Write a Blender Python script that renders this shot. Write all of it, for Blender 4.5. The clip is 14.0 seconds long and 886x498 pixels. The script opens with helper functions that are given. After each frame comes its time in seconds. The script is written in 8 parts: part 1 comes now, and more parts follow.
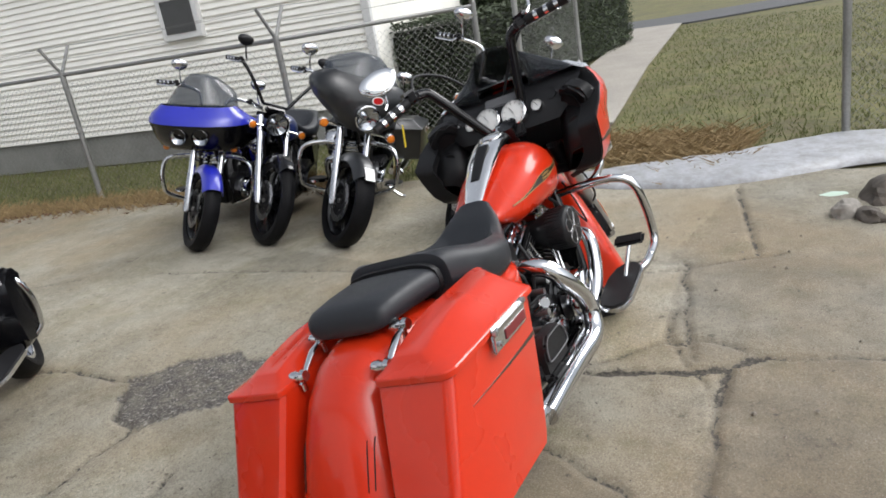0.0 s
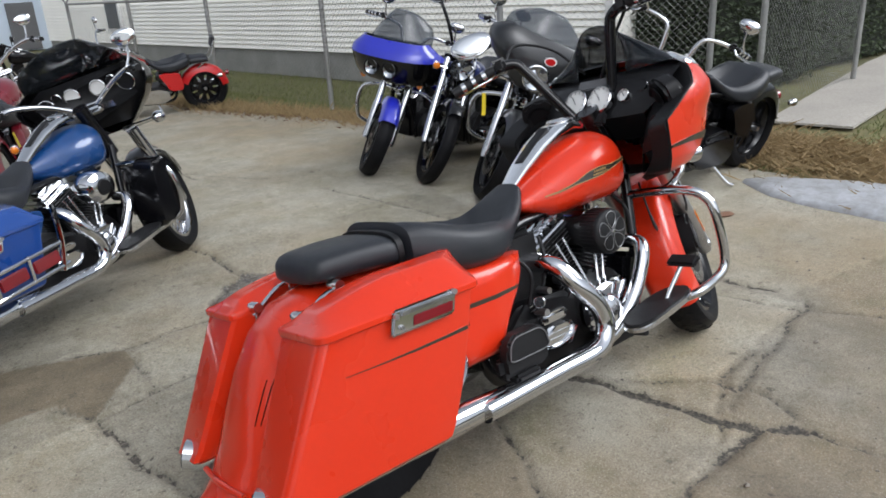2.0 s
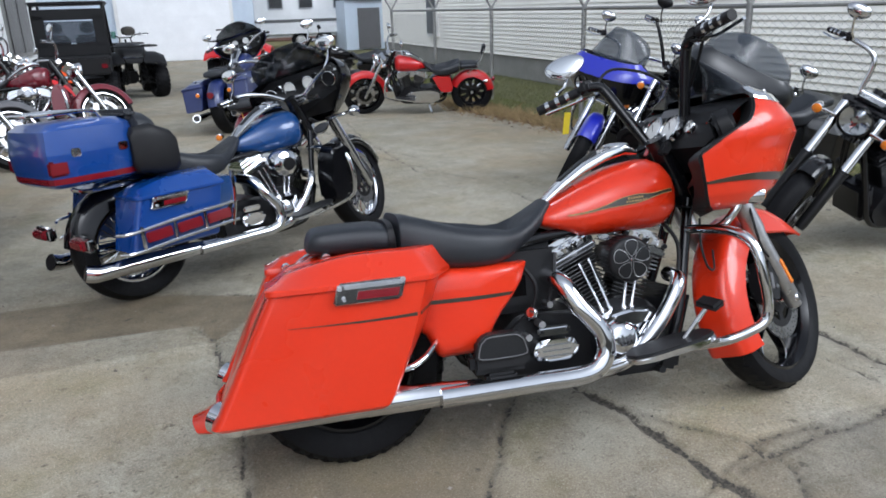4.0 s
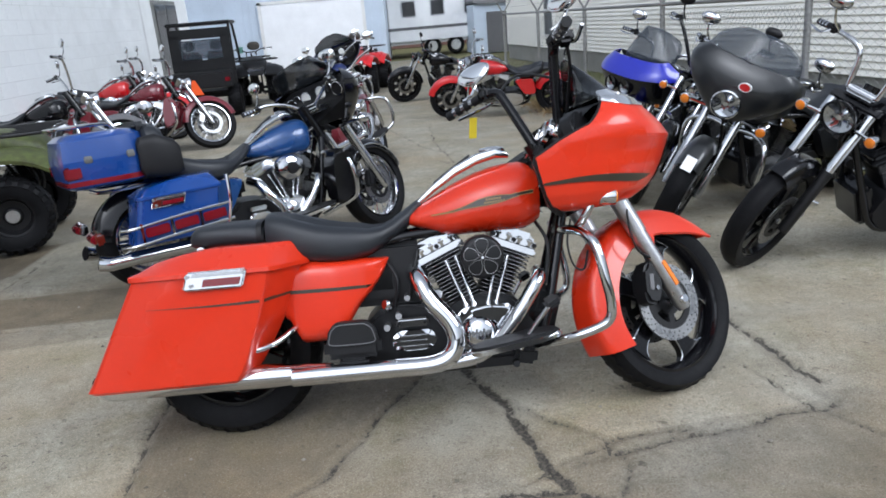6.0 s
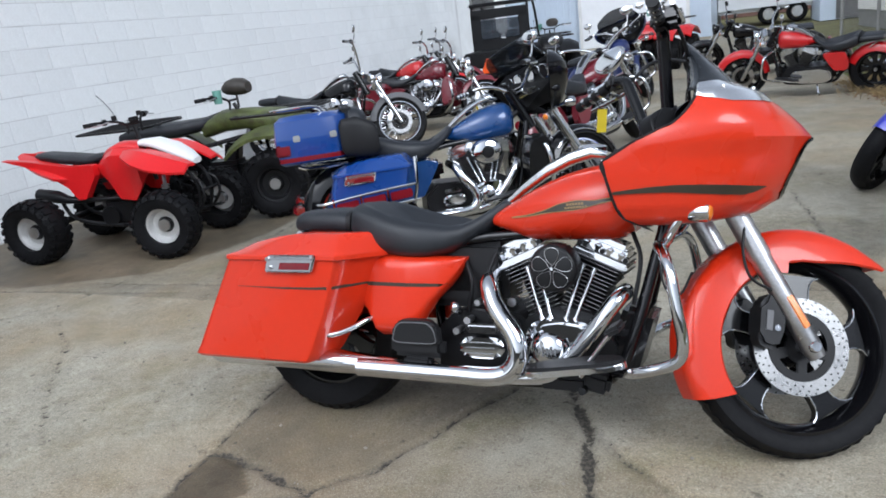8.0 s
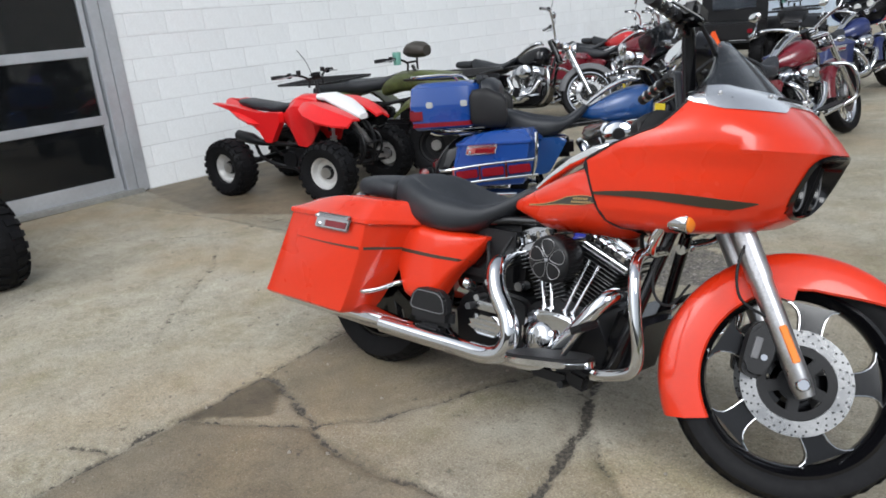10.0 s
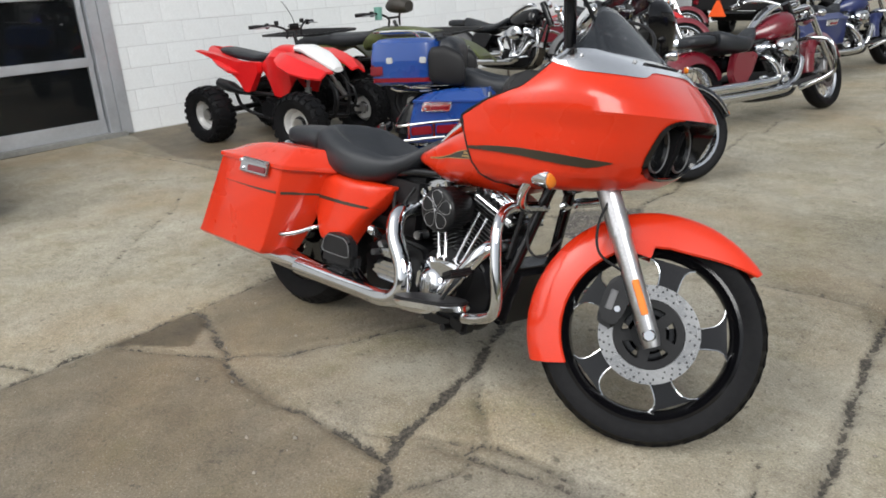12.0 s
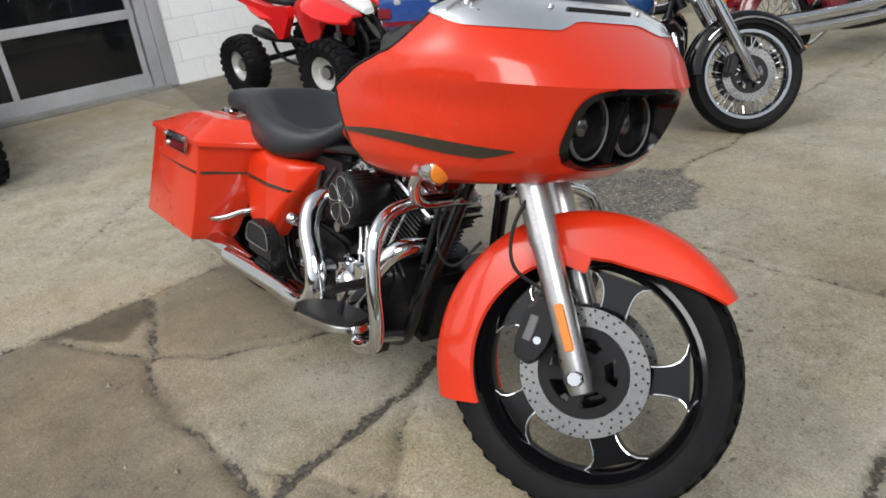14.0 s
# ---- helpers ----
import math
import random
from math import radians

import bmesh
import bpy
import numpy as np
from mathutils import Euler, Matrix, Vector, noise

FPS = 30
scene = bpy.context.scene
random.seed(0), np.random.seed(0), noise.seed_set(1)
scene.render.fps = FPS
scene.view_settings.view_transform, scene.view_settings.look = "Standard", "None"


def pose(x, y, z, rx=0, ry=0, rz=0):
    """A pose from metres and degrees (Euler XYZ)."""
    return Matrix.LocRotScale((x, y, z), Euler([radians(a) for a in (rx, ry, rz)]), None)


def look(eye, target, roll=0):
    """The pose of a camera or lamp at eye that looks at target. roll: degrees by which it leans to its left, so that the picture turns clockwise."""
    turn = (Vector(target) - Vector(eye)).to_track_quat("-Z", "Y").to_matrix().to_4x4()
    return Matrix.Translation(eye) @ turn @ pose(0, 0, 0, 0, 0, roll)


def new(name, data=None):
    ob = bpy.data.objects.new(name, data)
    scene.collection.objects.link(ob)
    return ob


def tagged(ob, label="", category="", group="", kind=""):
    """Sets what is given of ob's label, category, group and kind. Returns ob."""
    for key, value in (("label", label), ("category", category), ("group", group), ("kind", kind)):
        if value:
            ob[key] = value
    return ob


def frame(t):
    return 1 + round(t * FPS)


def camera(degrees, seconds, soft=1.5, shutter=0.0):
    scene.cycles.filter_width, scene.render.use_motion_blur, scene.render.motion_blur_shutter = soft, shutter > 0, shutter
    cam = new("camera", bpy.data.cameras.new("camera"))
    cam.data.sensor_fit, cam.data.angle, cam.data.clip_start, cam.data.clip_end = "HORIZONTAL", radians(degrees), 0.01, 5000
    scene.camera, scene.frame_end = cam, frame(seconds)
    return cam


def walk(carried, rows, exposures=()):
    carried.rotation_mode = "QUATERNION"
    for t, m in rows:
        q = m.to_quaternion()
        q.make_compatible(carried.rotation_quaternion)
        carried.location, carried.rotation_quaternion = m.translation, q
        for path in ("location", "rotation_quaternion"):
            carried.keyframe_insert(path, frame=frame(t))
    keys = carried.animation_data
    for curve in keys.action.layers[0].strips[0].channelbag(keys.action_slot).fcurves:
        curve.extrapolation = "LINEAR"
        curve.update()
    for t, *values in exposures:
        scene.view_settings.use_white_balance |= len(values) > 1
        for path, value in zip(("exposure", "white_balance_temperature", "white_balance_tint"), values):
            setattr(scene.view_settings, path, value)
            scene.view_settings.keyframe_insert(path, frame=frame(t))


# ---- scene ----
cam = camera(62.5, 14.0, 1.75)
PATH = [
    (0, (-1.364, -1.015, 1.43), (0.265, -0.043, 0.795), -9.7),
    (0.5, (-1.265, -1.141, 1.422), (0.261, -0.003, 0.809), -9.9),
    (1, (-1.053, -1.214, 1.423), (0.339, -0.039, 0.598), -6.8),
    (1.5, (-0.962, -1.385, 1.42), (0.366, -0.127, 0.612), -6.1),
    (2, (-0.865, -1.589, 1.425), (0.296, -0.116, 0.73), -3.3),
    (2.5, (-0.674, -1.693, 1.424), (0.338, -0.106, 0.747), -2.4),
    (3, (-0.496, -1.94, 1.419), (0.257, -0.193, 0.801), -3.3),
    (3.2, (-0.434, -2.0, 1.426), (0.24, -0.225, 0.798), -2.9),
    (5.3, (0.37, -2.428, 1.42), (0.604, -0.547, 0.782), -3.9),
    (5.5, (0.471, -2.454, 1.423), (0.683, -0.576, 0.769), -5.0),
    (6, (0.777, -2.54, 1.42), (0.819, -0.635, 0.813), -4.8),
    (6.5, (0.974, -2.435, 1.4), (0.805, -0.551, 0.751), -4.7),
    (7, (1.147, -2.33, 1.407), (0.89, -0.484, 0.68), -4.9),
    (7.5, (1.396, -2.3, 1.401), (0.857, -0.485, 0.756), -6.8),
    (8, (1.559, -2.235, 1.378), (0.756, -0.499, 0.795), -7.4),
    (8.5, (1.657, -2.063, 1.393), (0.716, -0.407, 0.784), -4.5),
    (8.7, (1.718, -1.997, 1.391), (0.715, -0.375, 0.79), -5.1),
    (10.8, (2.497, -1.894, 1.341), (1.127, -0.582, 0.705), -4.3),
    (11, (2.552, -1.86, 1.33), (1.222, -0.515, 0.68), -3.8),
    (11.5, (2.587, -1.829, 1.35), (1.309, -0.471, 0.626), -3.7),
    (12, (2.592, -1.784, 1.351), (1.272, -0.459, 0.643), -2.9),
    (12.5, (2.542, -1.694, 1.322), (1.15, -0.475, 0.561), -3.2),
    (13, (2.572, -1.492, 1.28), (1.153, -0.373, 0.423), -5.4),
    (13.2, (2.602, -1.382, 1.276), (1.163, -0.278, 0.432), -7.1),
    (13.5, (2.655, -1.247, 1.289), (1.2, -0.159, 0.452), -6.1),
    (14, (2.601, -1.016, 1.298), (1.121, 0.029, 0.452), -6.9),
]
walk(cam, [(t, look(eye, target, roll)) for t, eye, target, roll in PATH], [(0.0, 0.66, 6250, 10), (1.5, 0.60, 6150, 10), (3.0, 0.53, 5700, 9), (8.6, 0.55, 5700, 9), (11.0, 0.62, 6300, 8), (14.0, 0.57, 6350, 8)])


# ---------------------------------------------------------------- sky and light (overcast)
world = bpy.data.worlds.new("overcast_sky")
scene.world = world
world.use_nodes = True
wn = world.node_tree
sky = wn.nodes.new("ShaderNodeTexSky")
sky.sky_type = "NISHITA"
sky.sun_disc = False
sky.sun_elevation = radians(48)
sky.sun_rotation = radians(200)
sky.air_density, sky.dust_density, sky.ozone_density = 1.0, 4.0, 0.6
hsv = wn.nodes.new("ShaderNodeHueSaturation")
hsv.inputs["Saturation"].default_value = 0.22
wn.links.new(sky.outputs[0], hsv.inputs["Color"])
wn.links.new(hsv.outputs[0], wn.nodes["Background"].inputs["Color"])
wn.nodes["Background"].inputs["Strength"].default_value = 0.125
sun_data = bpy.data.lights.new("sun", "SUN")
sun_data.energy, sun_data.angle, sun_data.color = 1.45, radians(30), (1.0, 0.97, 0.93)
sun = new("sun", sun_data)
sun.matrix_world = look((17, -9, 14), (0, 0, 0))


from mathutils.bvhtree import BVHTree

# ---------------------------------------------------------------- materials
def node(nt, kind, **values):
    n = nt.nodes.new(kind)
    for key, value in values.items():
        n.inputs[key].default_value = value
    return n


def material(name, color, rough=0.5, metal=0.0, grain=0.0, scale=30.0, big=0.0, big_scale=2.0, bump=0.0, coat=0.0, spec=0.5, dirt=None, dirt_amount=0.0, island=0.0):
    """A surface with fine grain, larger blotches, dirt and fine relief."""
    m = bpy.data.materials.new(name)
    m.use_nodes = True
    nt = m.node_tree
    p = nt.nodes["Principled BSDF"]
    p.inputs["Roughness"].default_value = rough
    p.inputs["Metallic"].default_value = metal
    p.inputs["Coat Weight"].default_value = coat
    p.inputs["Coat Roughness"].default_value = 0.06
    p.inputs["Specular IOR Level"].default_value = spec
    co = nt.nodes.new("ShaderNodeTexCoord")
    fine = node(nt, "ShaderNodeTexNoise", Scale=scale, Detail=5.0, Roughness=0.65)
    wide = node(nt, "ShaderNodeTexNoise", Scale=big_scale, Detail=4.0, Roughness=0.6)
    nt.links.new(co.outputs["Object"], fine.inputs["Vector"])
    nt.links.new(co.outputs["Object"], wide.inputs["Vector"])

    def vary(source, low, high):
        r = nt.nodes.new("ShaderNodeMapRange")
        r.inputs["From Min"].default_value, r.inputs["From Max"].default_value = 0.3, 0.7
        r.inputs["To Min"].default_value, r.inputs["To Max"].default_value = low, high
        nt.links.new(source, r.inputs["Value"])
        return r.outputs[0]

    h = node(nt, "ShaderNodeHueSaturation", Color=(*color, 1))
    mul = nt.nodes.new("ShaderNodeMath")
    mul.operation = "MULTIPLY"
    nt.links.new(vary(fine.outputs["Fac"], 1 - grain, 1 + grain), mul.inputs[0])
    nt.links.new(vary(wide.outputs["Fac"], 1 - big, 1 + big), mul.inputs[1])
    value = mul.outputs[0]
    if island:
        geo = nt.nodes.new("ShaderNodeObjectInfo")
        geo2 = nt.nodes.new("ShaderNodeNewGeometry")
        add = nt.nodes.new("ShaderNodeMath")
        nt.links.new(geo.outputs["Random"], add.inputs[0])
        nt.links.new(geo2.outputs["Random Per Island"], add.inputs[1])
        rr = nt.nodes.new("ShaderNodeMapRange")
        rr.inputs["From Max"].default_value = 2.0
        rr.inputs["To Min"].default_value, rr.inputs["To Max"].default_value = 1 - island, 1 + island
        nt.links.new(add.outputs[0], rr.inputs["Value"])
        mul2 = nt.nodes.new("ShaderNodeMath")
        mul2.operation = "MULTIPLY"
        nt.links.new(value, mul2.inputs[0])
        nt.links.new(rr.outputs[0], mul2.inputs[1])
        value = mul2.outputs[0]
    nt.links.new(value, h.inputs["Value"])
    out = h.outputs["Color"]
    if dirt:
        mix = nt.nodes.new("ShaderNodeMix")
        mix.data_type = "RGBA"
        mix.inputs["B"].default_value = (*dirt, 1)
        spots = node(nt, "ShaderNodeTexNoise", Scale=big_scale * 2.7, Detail=6.0, Roughness=0.7)
        nt.links.new(co.outputs["Object"], spots.inputs["Vector"])
        nt.links.new(vary(spots.outputs["Fac"], -dirt_amount * 0.6, dirt_amount * 1.4), mix.inputs["Factor"])
        nt.links.new(out, mix.inputs["A"])
        out = mix.outputs["Result"]
    nt.links.new(out, p.inputs["Base Color"])
    nt.links.new(vary(wide.outputs["Fac"], max(0.02, rough - 0.3 * min(rough, 0.25)), min(1, rough + 0.3 * min(rough, 0.25))), p.inputs["Roughness"])
    if bump:
        b = node(nt, "ShaderNodeBump", Strength=bump, Distance=0.004)
        nt.links.new(fine.outputs["Fac"], b.inputs["Height"])
        nt.links.new(b.outputs[0], p.inputs["Normal"])
    return m


def glass(name, color, rough=0.03, alpha=0.35):
    m = bpy.data.materials.new(name)
    m.use_nodes = True
    p = m.node_tree.nodes["Principled BSDF"]
    p.inputs["Base Color"].default_value = (*color, 1)
    p.inputs["Roughness"].default_value = rough
    p.inputs["Alpha"].default_value = alpha
    p.inputs["IOR"].default_value = 1.5
    return m


ORANGE = material("orange_paint", (0.60, 0.029, 0.006), 0.31, grain=0.02, scale=90, big=0.04, coat=0.5, spec=0.3)
ROYAL = material("royal_blue_paint", (0.006, 0.046, 0.225), 0.30, grain=0.03, scale=90, big=0.05, coat=0.7)
NAVY = material("dark_blue_paint", (0.012, 0.022, 0.10), 0.33, grain=0.03, big=0.05, coat=0.6)
STEEL_BLUE = material("metallic_blue_paint", (0.007, 0.046, 0.165), 0.3, metal=0.1, grain=0.03, big=0.05, coat=0.7)
VIVID_BLUE = material("vivid_blue_paint", (0.014, 0.020, 0.38), 0.3, grain=0.03, big=0.05, coat=0.7)
RED = material("red_paint", (0.50, 0.006, 0.008), 0.32, grain=0.03, big=0.05, coat=0.6)
BURGUNDY = material("burgundy_paint", (0.13, 0.006, 0.014), 0.3, grain=0.03, big=0.05, coat=0.7)
ATV_RED = material("red_plastic", (0.66, 0.010, 0.012), 0.36, grain=0.03, big=0.05, coat=0.2)
GRAPHITE = material("charcoal_paint", (0.008, 0.009, 0.0105), 0.36, grain=0.05, big=0.08, coat=0.4)
BLACK = material("gloss_black_paint", (0.004, 0.004, 0.005), 0.16, spec=0.35, grain=0.03, big=0.05, coat=0.15)
SATIN = material("satin_black", (0.008, 0.008, 0.009), 0.42, spec=0.3, grain=0.15, scale=120, big=0.2, big_scale=6, bump=0.05)
ENGINE = material("black_engine_metal", (0.006, 0.006, 0.007), 0.38, spec=0.3, grain=0.2, scale=150, bump=0.08)
FIN = material("machined_fin_edge", (0.42, 0.42, 0.43), 0.3, metal=0.9, grain=0.1)
CHROME = material("chrome", (0.64, 0.65, 0.67), 0.055, metal=1.0, grain=0.02, big=0.03, big_scale=8)
BRIGHT = material("bright_chrome", (0.96, 0.965, 0.97), 0.16, metal=1.0, grain=0.02, big=0.03, big_scale=8)
POLISHED = material("polished_alloy", (0.50, 0.51, 0.53), 0.22, metal=1.0, grain=0.05, big=0.08, big_scale=9)
ALLOY = material("painted_alloy_wheel", (0.58, 0.58, 0.57), 0.4, metal=0.4, grain=0.06, big=0.1, big_scale=8)
STEEL = material("brushed_steel", (0.50, 0.50, 0.51), 0.34, metal=1.0, grain=0.15, scale=160, big=0.1, big_scale=12)
RUBBER = material("tyre_rubber", (0.007, 0.007, 0.008), 0.52, grain=0.25, scale=60, big=0.25, big_scale=9, bump=0.2, spec=0.10, dirt=(0.03, 0.031, 0.026), dirt_amount=0.05)
DISC = material("dull_disc_steel", (0.30, 0.30, 0.30), 0.30, metal=0.95, grain=0.12, scale=160, big=0.1, big_scale=12)
VINYL = material("black_vinyl", (0.014, 0.016, 0.020), 0.46, grain=0.2, scale=260, big=0.15, big_scale=7, bump=0.25)
PLASTIC = material("matt_black_plastic", (0.010, 0.010, 0.011), 0.5, spec=0.28, grain=0.2, scale=220, big=0.15, bump=0.15)
GREY_PLASTIC = material("grey_plastic", (0.11, 0.11, 0.115), 0.5, grain=0.1, scale=200, big=0.1, bump=0.1)
WHITE = material("white_plastic", (0.78, 0.78, 0.78), 0.35, grain=0.03, big=0.05)
GOLD = material("gold_pinstripe", (0.40, 0.26, 0.10), 0.4, grain=0.05)
STRIPE = material("dark_bronze_stripe", (0.028, 0.022, 0.014), 0.35, grain=0.1, coat=0.5)
AMBER = material("amber_lens", (0.72, 0.20, 0.015), 0.18, coat=0.5)
RED_LENS = material("red_lens", (0.16, 0.006, 0.012), 0.15, coat=0.5)
ORANGE_SIGN = material("orange_reflective_sign", (0.95, 0.12, 0.02), 0.4)
YELLOW_TAG = material("yellow_card", (0.72, 0.56, 0.02), 0.6, grain=0.05)
LAMP_DARK = material("dark_lamp_reflector", (0.16, 0.165, 0.18), 0.08, metal=0.95, grain=0.2, scale=30)
DIAL = material("silver_dial", (0.70, 0.70, 0.68), 0.35, grain=0.04)
LAMP_GLASS = material("headlight_reflector", (0.42, 0.44, 0.47), 0.10, metal=0.95, grain=0.15, scale=40)
CAMO = material("olive_camouflage_plastic", (0.085, 0.105, 0.028), 0.5, grain=0.2, scale=18, big=0.5, big_scale=5, dirt=(0.035, 0.028, 0.018), dirt_amount=0.55)
BROWN_PLASTIC = material("dark_brown_plastic", (0.035, 0.030, 0.024), 0.55, grain=0.15, big=0.2)
TEAL = material("pale_green_plastic", (0.16, 0.36, 0.30), 0.5)
TINT = glass("tinted_windshield", (0.015, 0.018, 0.022), 0.05, 0.72)
CLEAR = glass("clear_lens", (0.04, 0.042, 0.045), 0.02, 0.12)
SMOKE = glass("smoked_windshield", (0.05, 0.06, 0.075), 0.08, 0.6)


# ---------------------------------------------------------------- mesh helpers
def thing(name, m, label, category, group=""):
    ob = new(name)
    ob.empty_display_size = 0.1
    ob.matrix_world = m
    return tagged(ob, label, category, group)


def part(name, bm, mat, parent, label="", smooth=40):
    """Links a bmesh as one mesh object under a thing or a part."""
    me = bpy.data.meshes.new(name)
    bmesh.ops.recalc_face_normals(bm, faces=bm.faces)
    if smooth:
        limit = radians(smooth)
        for f in bm.faces:
            f.smooth = True
        for e in bm.edges:
            if len(e.link_faces) == 2 and e.calc_face_angle(0) > limit:
                e.smooth = False
    bm.to_mesh(me)
    bm.free()
    me.materials.append(mat)
    ob = new(name, me)
    ob.parent = parent
    if label:
        ob["label"] = label
    return ob


def ring_faces(bm, rings, closed=True, cap=True):
    rows = [[bm.verts.new(p) for p in ring] for ring in rings]
    n = len(rows[0])
    for a, b in zip(rows, rows[1:]):
        for i in range(n if closed else n - 1):
            j = (i + 1) % n
            bm.faces.new((a[i], a[j], b[j], b[i]))
    if cap and closed:
        bm.faces.new(rows[0][::-1])
        bm.faces.new(rows[-1])
    return rows


def loft(rings, closed=True, cap=True):
    bm = bmesh.new()
    ring_faces(bm, rings, closed, cap)
    return bm


def smooth_path(points, steps=5):
    pts = [Vector(p) for p in points]
    if len(pts) < 3:
        return pts
    ext = [2 * pts[0] - pts[1]] + pts + [2 * pts[-1] - pts[-2]]
    out = []
    for i in range(1, len(ext) - 2):
        a, b, c, d = ext[i - 1:i + 3]
        for k in range(steps):
            t = k / steps
            out.append(0.5 * ((2 * b) + (c - a) * t + (2 * a - 5 * b + 4 * c - d) * t * t + (3 * b - a - 3 * c + d) * t ** 3))
    return out + [pts[-1]]


def add_tube(bm, points, r, seg=10, steps=5, flat=1.0):
    """A round bar along smoothed points; r is one radius or one for each given point."""
    pts = smooth_path(points, steps)
    radii = r if isinstance(r, (list, tuple)) else [r, r]
    up = Vector((0.13, 0.21, 0.97)).normalized()
    rings, x = [], None
    for i, p in enumerate(pts):
        d = (pts[min(i + 1, len(pts) - 1)] - pts[max(i - 1, 0)]).normalized()
        x = (x - d * x.dot(d)).normalized() if x else (d.cross(up) if abs(d.dot(up)) < 0.95 else d.cross(Vector((1, 0, 0)))).normalized()
        y = d.cross(x)
        f = i / (len(pts) - 1) * (len(radii) - 1)
        k = min(int(f), len(radii) - 2)
        rad = radii[k] + (radii[k + 1] - radii[k]) * (f - k)
        rings.append([p + rad * (x * math.cos(a) + flat * y * math.sin(a)) for a in (math.tau * j / seg for j in range(seg))])
    ring_faces(bm, rings)
    return bm


def tube(points, r, seg=10, steps=5, flat=1.0):
    return add_tube(bmesh.new(), points, r, seg, steps, flat)


def add_lathe(bm, profile, m=Matrix(), seg=32, closed=False, cap=True):
    """Turns (along, radius) pairs about the local y axis."""
    rings = []
    for k in range(seg):
        a = math.tau * k / seg
        rings.append([m @ Vector((r * math.cos(a), s, r * math.sin(a))) for s, r in profile])
    rows = [[bm.verts.new(p) for p in ring] for ring in rings]
    n = len(profile)
    for i in range(seg):
        a, b = rows[i], rows[(i + 1) % seg]
        for j in range(n if closed else n - 1):
            q = (j + 1) % n
            bm.faces.new((a[j], a[q], b[q], b[j]))
    if not closed and cap:
        for j in (0, n - 1):
            if profile[j][1] > 1e-6:
                bm.faces.new([row[j] for row in rows])
    bmesh.ops.remove_doubles(bm, verts=bm.verts, dist=1e-5)
    return bm


def lathe(profile, m=Matrix(), seg=32, closed=False, cap=True):
    return add_lathe(bmesh.new(), profile, m, seg, closed, cap)


def add_box(bm, size, m=Matrix(), bevel=0.0):
    made = bmesh.ops.create_cube(bm, size=1.0, matrix=m @ Matrix.Diagonal((*size, 1)))
    if bevel:
        edges = {e for v in made["verts"] for e in v.link_edges}
        bmesh.ops.bevel(bm, geom=list(edges), offset=bevel, segments=2, affect="EDGES", clamp_overlap=True)
    return bm


def box(size, m=Matrix(), bevel=0.0):
    return add_box(bmesh.new(), size, m, bevel)


def at(x, y, z, rx=0, ry=0, rz=0):
    return pose(x, y, z, rx, ry, rz)


def add_prism(bm, outline, y0, y1, bevel=0.0, m=Matrix()):
    """An outline of (x, z) pairs given depth from y0 to y1."""
    a = [bm.verts.new(m @ Vector((x, y0, z))) for x, z in outline]
    b = [bm.verts.new(m @ Vector((x, y1, z))) for x, z in outline]
    n = len(a)
    faces = [bm.faces.new(a), bm.faces.new(b[::-1])]
    for i in range(n):
        faces.append(bm.faces.new((a[i], b[i], b[(i + 1) % n], a[(i + 1) % n])))
    if bevel:
        edges = list({e for f in faces[:2] for e in f.edges})
        bmesh.ops.bevel(bm, geom=edges, offset=bevel, segments=2, affect="EDGES", clamp_overlap=True)
    return bm


def prism(outline, y0, y1, bevel=0.0, m=Matrix()):
    return add_prism(bmesh.new(), outline, y0, y1, bevel, m)


def rounded(outline, r=0.25, steps=3):
    """Cuts the corners of an outline round."""
    out, n = [], len(outline)
    for i in range(n):
        p, c, q = (Vector(outline[k % n]) for k in (i - 1, i, i + 1))
        a, b = c + (p - c) * r, c + (q - c) * r
        for k in range(steps + 1):
            t = k / steps
            out.append(tuple((1 - t) ** 2 * a + 2 * t * (1 - t) * c + t * t * b))
    return out


def superellipse(cx, cy, cz, hy, hz, n=2.6, seg=20, lower=None):
    """A rounded cross section across x; lower: another half height below the middle."""
    ring = []
    for k in range(seg):
        a = math.tau * k / seg
        c, s = math.cos(a), math.sin(a)
        h = hz if s >= 0 or lower is None else lower
        ring.append(Vector((cx, cy + hy * math.copysign(abs(c) ** (2 / n), c), cz + h * math.copysign(abs(s) ** (2 / n), s))))
    return ring


def arc_fender(cx, cz, radius, a0, a1, half, drop, m=Matrix(), thick=0.006, seg=26, flare=0.0, power=3.0, skirt=None, lag=0.0):
    """A fender round a wheel's centre, from angle a0 to a1 (degrees, 0 ahead, 90 up): a rounded channel with skirts."""
    rings = []
    n = 14
    for k in range(seg + 1):
        t = k / seg
        a = radians(a0 + (a1 - a0) * t)
        hw = half * (1 + flare * t)
        deep = drop * (skirt(t) if skirt else 1.0)
        prof = []
        for j in range(n + 1):
            s = -1 + 2 * j / n
            prof.append((hw * math.copysign(abs(s) ** 0.75, s), radius - deep * abs(s) ** power, abs(s)))
        inner = [(y * (1 - thick / hw), r - thick, s) for y, r, s in prof[::-1]]
        turn = radians(lag) * t
        rings.append([m @ Vector((cx + r * math.cos(a + turn * s ** power), y, cz + r * math.sin(a + turn * s ** power))) for y, r, s in prof + inner])
    return loft(rings)


# ---------------------------------------------------------------- the lot, the grass and the buildings
def polygon(outline, z=0.0):
    bm = bmesh.new()
    bm.faces.new([bm.verts.new((x, y, z)) for x, y in outline])
    return bm


